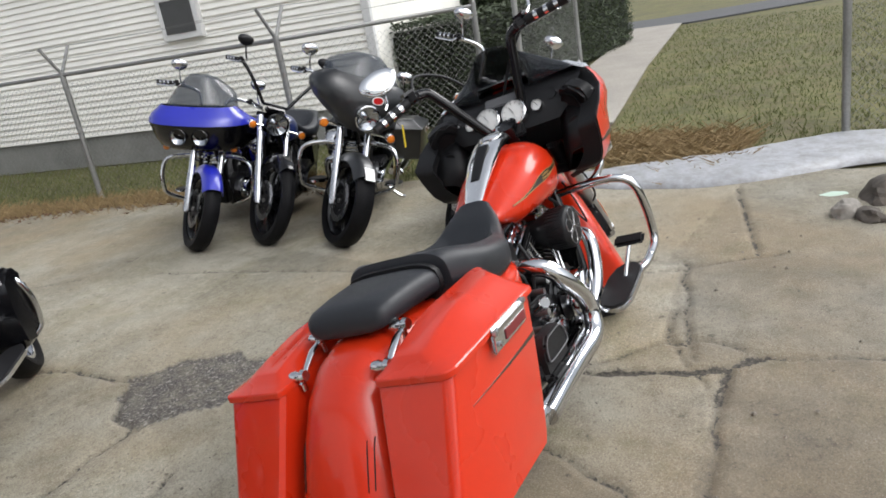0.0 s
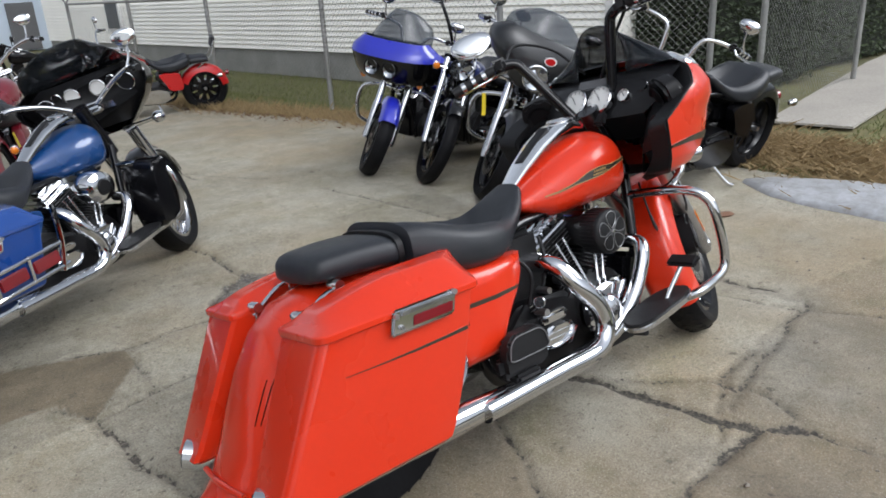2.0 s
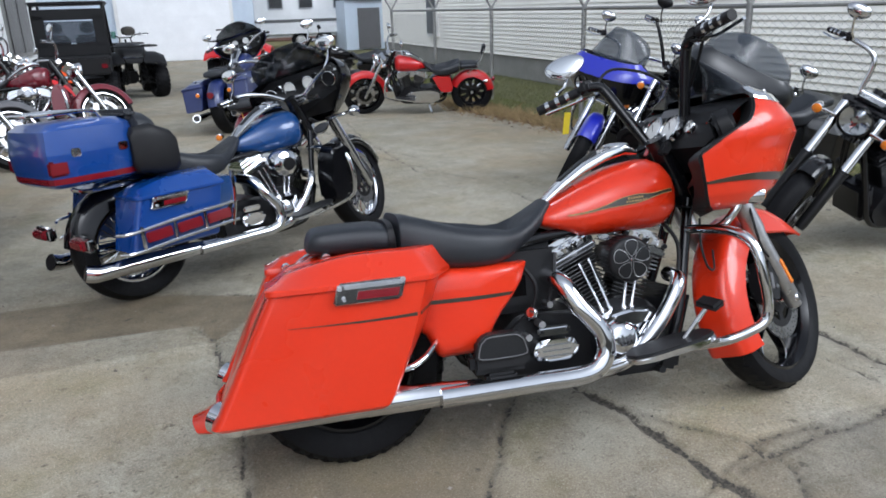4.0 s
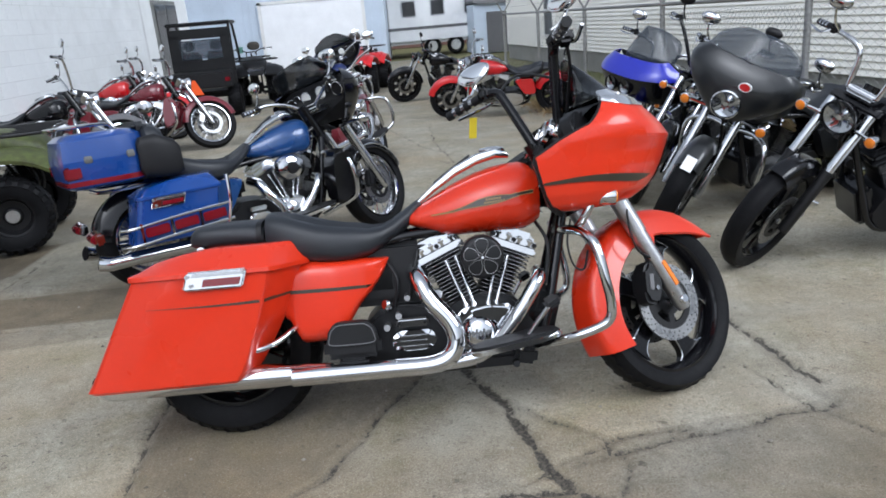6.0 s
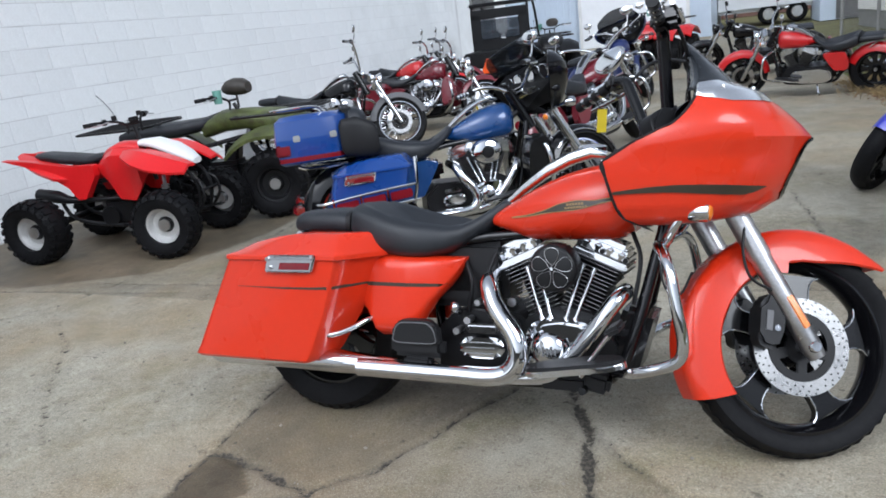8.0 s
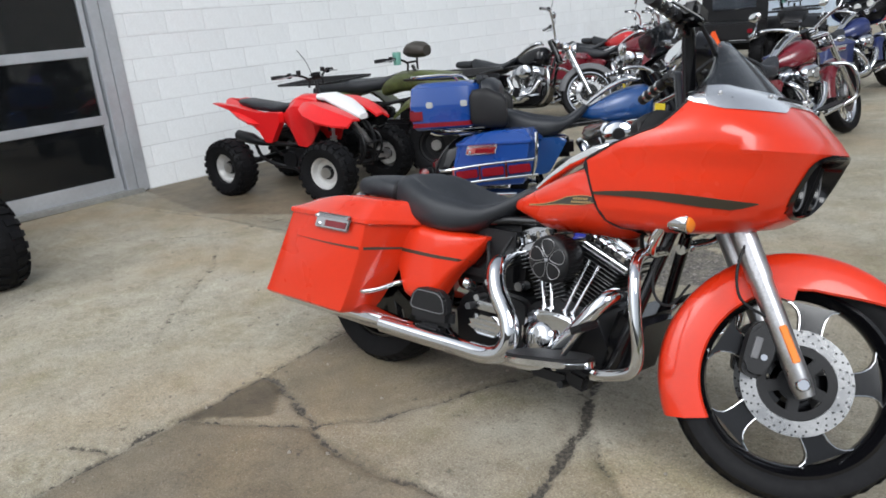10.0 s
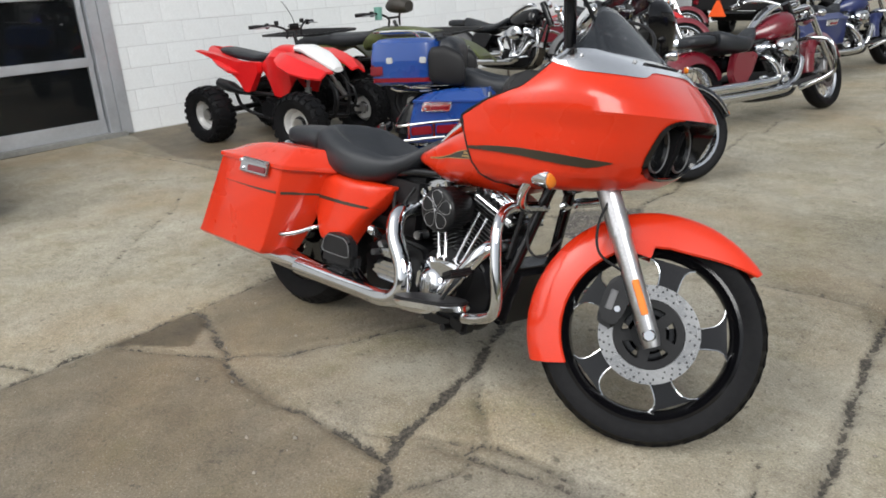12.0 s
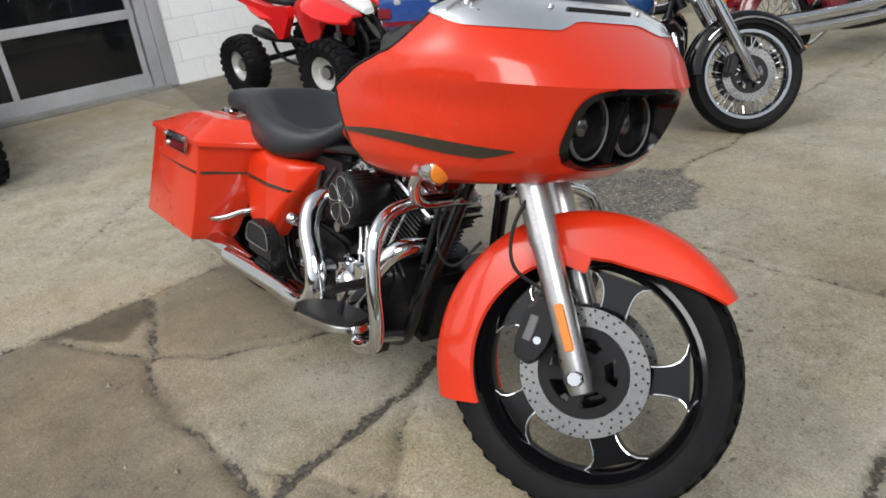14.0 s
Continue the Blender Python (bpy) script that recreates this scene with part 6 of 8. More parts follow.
def motorcycle(m, label, paint, group="parked motorcycles", steer_deg=22, front_r=0.335, front_half=0.062, wheels="cast", fender=None, tank_paint=None, fairing=None, bars="beach", bags=None, pack=None, guard=True,
               engine=CHROME, dark=False, cleaner="oval", forks=CHROME, low=POLISHED, pipes="touring", fat=False, lamp=True, boards=True, screen_mat=None, seat_rise=0.0, fork_cover=False, sissy=False, name="motorcycle", black_fender=False,
               lowers=False, tag=False, cover=None, rake=29, rim_mat=None, fender_arc=(20, 178), lamp_x=1.50, badge=False, spoke_w=0.034, trim=False, bar_mat=None):
    T = thing(name, m, label, "motorcycle", group)
    steer = steering((1.27, 0.86), rake, steer_deg)
    ax, az = 1.70, front_r
    mw, mr = steer @ at(ax, 0, az), at(0.03, 0, 0.315)
    rim_f, rim_r = front_r * 0.76, 0.215
    fw = part("front_wheel", lathe([(-0.07, 0), (-0.07, 0.016), (0.07, 0.016), (0.07, 0)], mw, 12), STEEL, T)
    rw = part("rear_wheel", lathe([(-0.1, 0), (-0.1, 0.018), (0.1, 0.018), (0.1, 0)], mr, 12), STEEL, T)
    tyre("front_tyre", fw, mw, front_r, front_half, rim_f)
    tyre("rear_tyre", rw, mr, 0.322, 0.08, rim_r)
    if wheels == "spoked":
        spoked_rim(fw, mw, rim_f, front_half * 0.8)
        spoked_rim(rw, mr, rim_r, 0.065, 30)
    else:
        cast_rim(fw, mw, rim_f, front_half * 0.8, 9, rim_mat or BLACK, width=spoke_w)
        cast_rim(rw, mr, rim_r, 0.065, 9, rim_mat or BLACK, width=spoke_w)
    for s in (-1, 1):
        rotor(fw, mw, 0.15, s * 0.058)
    fend = part("front_fender", arc_fender(ax, az, front_r + 0.03, fender_arc[0], fender_arc[1], front_half + 0.018, 0.075, steer, 0.006, 24), fender or paint, T)
    if trim:
        # chrome rim lip, chrome line and lamp along the fender
        for s in (-1, 1):
            part("rim_lip", lathe([(s * front_half * 0.60, rim_f - 0.016), (s * front_half * 0.72, rim_f - 0.016), (s * front_half * 0.74, rim_f + 0.005), (s * front_half * 0.62, rim_f + 0.005)], mw, 48, closed=True), CHROME, fw, "polished rim lip")
            line = [steer @ Vector((ax + (front_r - 0.018) * math.cos(radians(a)), s * (front_half + 0.017), az + (front_r - 0.018) * math.sin(radians(a)))) for a in range(24, 150, 9)]
            part("fender_trim", tube(line, 0.006, 8, 1), CHROME, fend, "chrome trim line")
        tip = radians(23)
        part("fender_lamp", box((0.03, 0.05, 0.022), steer @ at(ax + (front_r + 0.032) * math.cos(tip), 0, az + (front_r + 0.03) * math.sin(tip), 0, 25, 0), 0.006), AMBER, fend, "amber fender lamp")
    fork(T, steer, (ax, az), (lamp_x - 0.10, 0.885) if lamp and not fairing else (1.45, 0.79), 0.108, 0.031, 0.026 if not fork_cover else 0.036, low, forks, 0.50 if not fork_cover else 0.38)
    for s in (-1, 1):
        part("brake_caliper", box((0.06, 0.06, 0.12), steer @ at(ax - 0.115, s * 0.085, az + 0.05, 0, 15, 0), 0.014), STEEL if engine is CHROME and not trim else SATIN, T)
    frame_rails(T)
    v_twin(T, finish=engine, cleaner=cleaner, dark=dark)
    if pipes == "touring":
        touring_exhaust(T, mat=engine if not dark else SATIN)
    else:
        pm = CHROME if not dark else SATIN
        f = [(1.165, -0.10, 0.50), (1.15, -0.19, 0.485), (1.07, -0.22, 0.36), (0.97, -0.215, 0.28), (0.85, -0.21, 0.255), (0.30, -0.22, 0.25), (-0.10, -0.23, 0.26)]
        r = [(0.715, -0.06, 0.545), (0.74, -0.20, 0.52), (0.80, -0.235, 0.43), (0.80, -0.235, 0.36), (0.70, -0.23, 0.335), (0.20, -0.235, 0.33), (-0.15, -0.24, 0.335)]
        swept_pipe(f, [0.026, 0.026, 0.03, 0.040, 0.042], T, pm, "front_exhaust_pipe", "staggered exhaust pipe")
        swept_pipe(r, [0.026, 0.026, 0.03, 0.040, 0.042], T, pm, "rear_exhaust_pipe", "staggered exhaust pipe")
    tk = tank_body(T, tank_paint or paint)
    if pipes == "touring" or cover == "console":
        console(T)
    saddle(T, rise=seat_rise)
    rear_fender(T, fender or paint)
    for s in (-1, 1):
        out = rounded([(0.32, 0.42), (0.34, 0.36), (0.50, 0.36), (0.56, 0.46), (0.63, 0.58), (0.56, 0.60), (0.36, 0.60)], 0.2)
        part("side_cover", prism(out, s * 0.12, s * 0.19, 0.018), paint if not dark else BLACK, T)
    if guard:
        crash_guard(T, CHROME if not dark else BLACK)
    if boards:
        for s in (-1, 1):
            floorboard(T, s)
    bm = tube([(0.70, 0.17, 0.19), (0.66, 0.28, 0.10), (0.64, 0.33, 0.085)], 0.014, 8)
    part("kickstand", bm, CHROME, T)
    shift = 0.045 if pack else 0.0
    if bags:
        for s in (-1, 1):
            b = bag_shape(T, s, bags, rear=-0.12 + shift, front=0.44 + shift / 2, top=0.60, low_rear=(-0.19 + shift, 0.33), low_front=(0.34 + shift / 2, 0.32), outer=0.42, crease=0.06, dx=0.0)
    if lamp and not fairing:
        headlamp(T, steer @ at(lamp_x, 0, 0.86, 0, 0, 90), 0.088, shell=CHROME if not dark else BLACK)
        triple_trees(T, steer, [(lamp_x - 0.075, 0.80), (lamp_x - 0.125, 0.895)], mat=CHROME if not dark else BLACK)
        for s in (-1, 1):
            signal(T, steer @ at(1.42, s * 0.20, 0.83, 0, 0, 90), r=0.03, shell=engine)
            part("signal_stem", tube([steer @ Vector((1.41, s * 0.10, 0.83)), steer @ Vector((1.42, s * 0.19, 0.83))], 0.009, 8, 1), engine, T)
    if fairing == "batwing":
        lv = [(0.80, 1.46, 1.56, 0.10), (0.835, 1.42, 1.578, 0.165), (0.88, 1.37, 1.585, 0.235), (0.94, 1.315, 1.585, 0.315), (1.00, 1.29, 1.575, 0.362), (1.05, 1.285, 1.56, 0.372), (1.09, 1.30, 1.54, 0.358), (1.13, 1.35, 1.51, 0.315), (1.16, 1.39, 1.475, 0.262)]
        fb = shell(T, lv, paint if paint is not STEEL_BLUE else BLACK, "fairing", "batwing fairing", steer, 0.62, 0.85)
        bm = bmesh.new()
        bm.faces.new([bm.verts.new(steer @ Vector((x, y, z))) for x, y, z in ((1.44, -0.15, 0.84), (1.36, -0.30, 0.95), (1.34, -0.36, 1.05), (1.40, -0.25, 1.13), (1.40, 0.25, 1.13), (1.34, 0.36, 1.05), (1.36, 0.30, 0.95), (1.44, 0.15, 0.84))])
        ob = part("dashboard", bm, SATIN, fb)
        ob.modifiers.new("thickness", "SOLIDIFY").thickness = 0.01
        for y, z, r in ((0.075, 1.045, 0.042), (-0.075, 1.045, 0.042), (0.16, 1.06, 0.026), (-0.16, 1.06, 0.026), (0.23, 1.03, 0.045), (-0.23, 1.03, 0.045)):
            M = steer @ at(1.355, y, z, 0, -12, 0) @ at(0, 0, 0, 0, 0, -90)
            g = part("gauge", lathe([(0.012, r * 1.1), (-0.008, r * 1.1), (-0.010, r), (-0.004, r * 0.95)], M, 20, cap=False), CHROME, fb)
            part("dial", lathe([(-0.002, r), (-0.003, 0)], M, 20, cap=False), DIAL if abs(y) < 0.1 else SATIN, g)
        bm = box((0.02, 0.24, 0.05), steer @ at(1.375, 0, 0.955, 0, -12, 0), 0.006)
        part("radio_face", bm, POLISHED, fb)
        headlamp(T, steer @ at(1.612, 0, 0.915, 0, 0, 90), 0.088, shell=CHROME if not dark else GREY_PLASTIC)
        if badge:
            B = steer @ at(1.573, 0.055, 1.045, 0, -14, 90 - 12)
            bg = part("badge", lathe([(-0.004, 0), (-0.004, 0.034), (0.006, 0.034)], B @ Matrix.Diagonal((1.25, 1, 0.85, 1)), 24), WHITE, fb, "oval red and white badge")
            part("badge_field", lathe([(-0.006, 0), (-0.006, 0.027), (0.0, 0.027)], B @ Matrix.Diagonal((1.25, 1, 0.85, 1)), 24), RED, bg)
            part("fender_tag", box((0.10, 0.07, 0.002), steer @ at(1.70 + 0.37 * 0.62, 0, front_r + 0.36 * 0.78, 0, 39, 0), 0.0), WHITE, fend, "white paper tag", smooth=0)
        screen(T, steer, 1.485, 1.15, 0.30, 0.17, 0.12, screen_mat or SMOKE, label="smoked windshield")
        for s in (-1, 1):
            signal(T, steer @ at(1.50, s * 0.26, 0.80, 0, 0, 90), r=0.034, lens=AMBER)
            part("signal_bar", tube([steer @ Vector((1.46, s * 0.06, 0.80)), steer @ Vector((1.49, s * 0.25, 0.80))], 0.012, 8, 1), CHROME if not dark else BLACK, T)
    if fairing == "shark":
        lo = [(0.72, 1.26, 1.44, 0.28), (0.76, 1.20, 1.55, 0.35), (0.82, 1.17, 1.60, 0.385), (0.88, 1.16, 1.63, 0.40), (0.93, 1.20, 1.645, 0.405), (0.952, 1.235, 1.65, 0.406)]
        hi = [(0.953, 1.235, 1.652, 0.408), (0.985, 1.30, 1.635, 0.39), (1.02, 1.355, 1.60, 0.36), (1.06, 1.38, 1.56, 0.31), (1.08, 1.393, 1.54, 0.29)]
        fb = shell(T, lo, BLACK, "lower_fairing", "gloss black lower fairing")
        shell(T, hi, paint, "upper_fairing", "blue upper fairing")
        for s in (-1, 1):
            headlamp(T, at(1.632, s * 0.085, 0.865, 0, 0, 90), 0.062, deep=0.06, shell=BLACK)
        screen(T, Matrix(), 1.50, 1.07, 0.29, 0.24, 0.14, screen_mat or SMOKE, label="smoked windshield")
        bm = bmesh.new()
        bm.faces.new([bm.verts.new(Vector(p)) for p in ((1.26, -0.38, 0.95), (1.38, -0.30, 1.07), (1.38, 0.30, 1.07), (1.26, 0.38, 0.95), (1.27, 0.2, 0.8), (1.27, -0.2, 0.8))])
        part("dashboard", bm, SATIN, fb).modifiers.new("thickness", "SOLIDIFY").thickness = 0.01
        for s in (-1, 1):
            signal(T, at(1.42, s * 0.27, 0.75, 0, 0, 90), r=0.03)
    if lowers:
        for s in (-1, 1):
            out = rounded([(1.20, 0.30), (1.30, 0.33), (1.37, 0.45), (1.37, 0.60), (1.30, 0.68), (1.22, 0.66), (1.19, 0.48)], 0.25)
            part("leg_fairing", prism(out, s * 0.20, s * 0.36, 0.03), lowers, T, "leg fairing")
    simple_bars(T, steer, bars, bar_mat or (CHROME if not dark else BLACK), True, bar_mat or (CHROME if not dark else SATIN))
    if pack:
        rings = []
        for z, g in ((0.70, -0.02), (0.715, 0.0), (0.80, 0.012), (0.86, 0.014), (0.865, 0.014), (0.975, 0.0), (1.005, -0.04), (1.01, -0.09)):
            hw, x0, x1 = 0.27 + g, -0.34 - g, 0.13 + g
            rings.append([Vector((x, y, z)) for x, y in rounded([(x0, -hw + 0.05), (x0 + 0.02, -hw), (x1 - 0.08, -hw), (x1, -hw + 0.10), (x1, hw - 0.10), (x1 - 0.08, hw), (x0 + 0.02, hw), (x0, hw - 0.05)], 0.3, 2)])
        tp = part("tour_pack", loft(rings), pack, T, "blue hard luggage case")
        tp.location.x = -0.05
        part("pack_stripe", loft([[Vector((x, y, z)) for x, y in rounded([(-0.345, -0.23), (-0.325, -0.275), (0.05, -0.278), (0.13, -0.18), (0.13, 0.18), (0.05, 0.278), (-0.325, 0.275), (-0.345, 0.23)], 0.3, 2)] for z in (0.722, 0.75)]), RED_LENS, tp, "dark red trim band")
        for s in (-1, 1):
            part("pack_latch", box((0.045, 0.012, 0.04), at(-0.21, s * 0.284, 0.865), 0.005), CHROME, tp)
            part("pack_latch", box((0.045, 0.012, 0.04), at(0.02, s * 0.284, 0.865), 0.005), CHROME, tp)
            part("pack_light", box((0.10, 0.02, 0.075), at(-0.30, s * 0.275, 0.80), 0.01), RED_LENS, tp)
        rings = [superellipse(x, 0, z, w, h, 4.0, 24) for x, z, w, h in ((0.115, 0.87, 0.22, 0.12), (0.135, 0.87, 0.25, 0.145), (0.19, 0.865, 0.25, 0.15), (0.235, 0.855, 0.22, 0.13), (0.25, 0.85, 0.18, 0.10))]
        part("backrest", loft(rings), VINYL, tp, "black vinyl backrest")
        for s in (-1, 1):
            rings = [superellipse(x, s * 0.265, z, w, h, 3.4, 18) for x, z, w, h in ((0.06, 0.83, 0.03, 0.08), (0.08, 0.83, 0.045, 0.115), (0.17, 0.825, 0.052, 0.13), (0.27, 0.80, 0.050, 0.11), (0.30, 0.79, 0.035, 0.08))]
            part("speaker_pod", loft(rings), PLASTIC, tp, "black speaker pod beside the backrest")
        part("lid_pad", box((0.08, 0.40, 0.05), at(0.12, 0, 1.01), 0.02), VINYL, tp, "black pad on the lid")
        rk = part("luggage_rack", tube([(-0.02, -0.19, 1.01), (-0.08, -0.20, 1.05), (-0.32, -0.18, 1.05), (-0.35, 0, 1.05), (-0.32, 0.18, 1.05), (-0.08, 0.20, 1.05), (0.0, 0.19, 1.01)], 0.009, 8, 4), CHROME, tp)
        for k in range(5):
            part("rack_bar", tube([(-0.335, -0.13 + 0.065 * k, 1.05), (-0.08, -0.13 + 0.065 * k, 1.05)], 0.009, 8, 1), CHROME, rk)
        bm = bmesh.new()
        for s in (-1, 1):
            add_tube(bm, [(0.10, s * 0.16, 0.66), (-0.20, s * 0.19, 0.66), (-0.28, s * 0.18, 0.68)], 0.011, 8, 4)
        part("pack_rail", bm, CHROME, T)
    if bags and pack:
        for s in (-1, 1):
            g = part("bag_guard", tube([(0.44, s * 0.455, 0.66), (0.43, s * 0.46, 0.50), (0.40, s * 0.455, 0.37)], 0.012, 8, 3), CHROME, T)
            for z in (0.475, 0.375):
                part("guard_bar", tube([(0.44, s * 0.458, z + 0.02), (0.10, s * 0.468, z), (-0.14, s * 0.458, z - 0.025), (-0.20, s * 0.40, z - 0.03)], 0.009, 8, 4), CHROME, g)
            for x in (-0.10, 0.07, 0.24):
                part("guard_lamp", box((0.14, 0.014, 0.055), at(x + 0.085, s * 0.462, 0.424 + 0.06 * x, 0, -4, 0), 0.006), RED_LENS, g, "dark red lamp strip")
                part("guard_post", box((0.014, 0.02, 0.12), at(x, s * 0.462, 0.42 + 0.06 * x), 0.003), CHROME, g)
            part("side_reflector_bar", box((0.05, 0.20, 0.07), at(-0.31, s * 0.26, 0.42), 0.012), CHROME, T)
            part("tail_lamp", box((0.05, 0.15, 0.05), at(-0.33, s * 0.26, 0.42), 0.01), RED_LENS, T)
    else:
        part("tail_lamp", lathe([(0.03, 0.0), (0.02, 0.035), (-0.02, 0.04), (-0.03, 0.0)], at(-0.30, 0, 0.50, 0, 0, -90), 16), RED_LENS, T)
        for s in (-1, 1):
            signal(T, at(-0.18, s * 0.20, 0.52, 0, 0, -90), name="rear_signal", r=0.028, lens=AMBER if engine is CHROME else RED_LENS, shell=engine)
    if sissy:
        bm = bmesh.new()
        for s in (-1, 1):
            add_tube(bm, [(0.10, s * 0.11, 0.62), (-0.10, s * 0.115, 0.78), (-0.16, s * 0.10, 0.98)], 0.008, 8, 4)
        part("sissy_bar", bm, CHROME, T)
        part("sissy_pad", box((0.05, 0.20, 0.17), at(-0.145, 0, 0.955, 0, -15, 0), 0.022), VINYL, T, "black backrest pad")
    if tag:
        part("price_tag", box((0.04, 0.002, 0.08), steer @ at(1.16, 0.36, 0.93, 0, 0, 40), 0.0), YELLOW_TAG, T, "yellow card tag", smooth=0)
    return T


ROW = "row of motorcycles parked along the fence"
# blue touring bike beside the orange one
motorcycle(place((0.493, 2.593), 33, 5, 24, 0.325, 0.95), "blue and black touring motorcycle with a hard luggage case", STEEL_BLUE, "parked motorcycles", steer_deg=24, wheels="spoked", trim=True, fairing="batwing", bags=ROYAL, pack=ROYAL, bars="beach",
           low=POLISHED, lowers=BLACK, cleaner="black", front_r=0.325, front_half=0.065, fork_cover=True, fender=BLACK, screen_mat=TINT, tag=True)
# row along the fence, all nosing out into the lot
motorcycle(place((2.18, 3.22), 204, size=0.95), "vivid blue touring motorcycle with a black lower fairing", VIVID_BLUE, ROW, steer_deg=36, fairing="shark", bags=VIVID_BLUE, bars="pull", dark=False, front_r=0.325, low=POLISHED, fender_arc=(45, 150))
motorcycle(place((2.32, 2.66), 207, r=0.335, size=0.95), "slim black and blue motorcycle with a round headlight", NAVY, ROW, steer_deg=36, wheels="cast", bars="ape", guard=False, pipes="short", dark=True, front_half=0.05, boards=False, fender=BLACK, fender_arc=(60, 140), low=POLISHED, lamp_x=1.40)
motorcycle(place((2.31, 1.99), 202, size=0.95), "satin grey touring motorcycle with a batwing fairing", GRAPHITE, ROW, steer_deg=36, fairing="batwing", bags=GRAPHITE, bars="beach", low=POLISHED, front_r=0.325, front_half=0.068, fender_arc=(48, 160), badge=True)
motorcycle(place((2.495, 1.20), 180, r=0.335, size=0.97), "black motorcycle with wide chrome forks and bars", BLACK, ROW, steer_deg=36, fairing=None, bars="pull", pipes="short", dark=True, forks=CHROME, low=SATIN, front_half=0.056, guard=False, boards=False, fender_arc=(70, 135), lamp_x=1.42, bar_mat=CHROME)
# red bike by the fence, dark street bike beyond it
motorcycle(place((1.30, 8.20), 165, 9, 20, 0.335, 0.9), "red cruiser motorcycle with a backrest", RED, "parked motorcycles", steer_deg=20, wheels="cast", bars="beach", pipes="short", sissy=True, cover="console")
motorcycle(place((0.62, 10.86), 180, 9, 15, 0.335, 0.92), "black street motorcycle beside the far garage", BLACK, "parked motorcycles", steer_deg=15, bars="drag", pipes="short", dark=True, guard=False, boards=False)
# rows along the shop wall, facing out
motorcycle(place((0.38, 5.58), 72, 9, 14, 0.335), "burgundy and grey cruiser with long chrome pipes", BURGUNDY, "parked motorcycles", steer_deg=14, wheels="spoked", bars="beach", pipes="short", cover="console")
motorcycle(place((0.02, 8.90), 72, 9, 14), "dark blue touring motorcycle seen across the lot", NAVY, "parked motorcycles", steer_deg=14, bags=NAVY, bars="beach", fairing="batwing", screen_mat=TINT)
motorcycle(place((-2.45, 5.7), 12, 10, 22, 0.335), "black cruiser with a long chrome fork", BLACK, "motorcycles along the shop wall", steer_deg=22, wheels="spoked", bars="ape", pipes="short", fender=GREY_PLASTIC, cover="console")
motorcycle(place((-1.87, 7.18), 8, 10, 22, 0.335), "burgundy touring motorcycle with leg fairings", BURGUNDY, "motorcycles along the shop wall", steer_deg=22, wheels="spoked", bars="beach", bags=BURGUNDY, lowers=BURGUNDY)
motorcycle(place((-2.75, 8.38), 10, 10, 20, 0.335), "small red cruiser close to the white wall", RED, "motorcycles along the shop wall", steer_deg=20, wheels="spoked", bars="beach", pipes="short", cover="console")
motorcycle(place((-3.0, 9.5), 12, 10, 20, 0.335), "maroon cruiser with chrome trim", BURGUNDY, "motorcycles along the shop wall", steer_deg=20, wheels="spoked", bars="beach", pipes="short", cover="console")


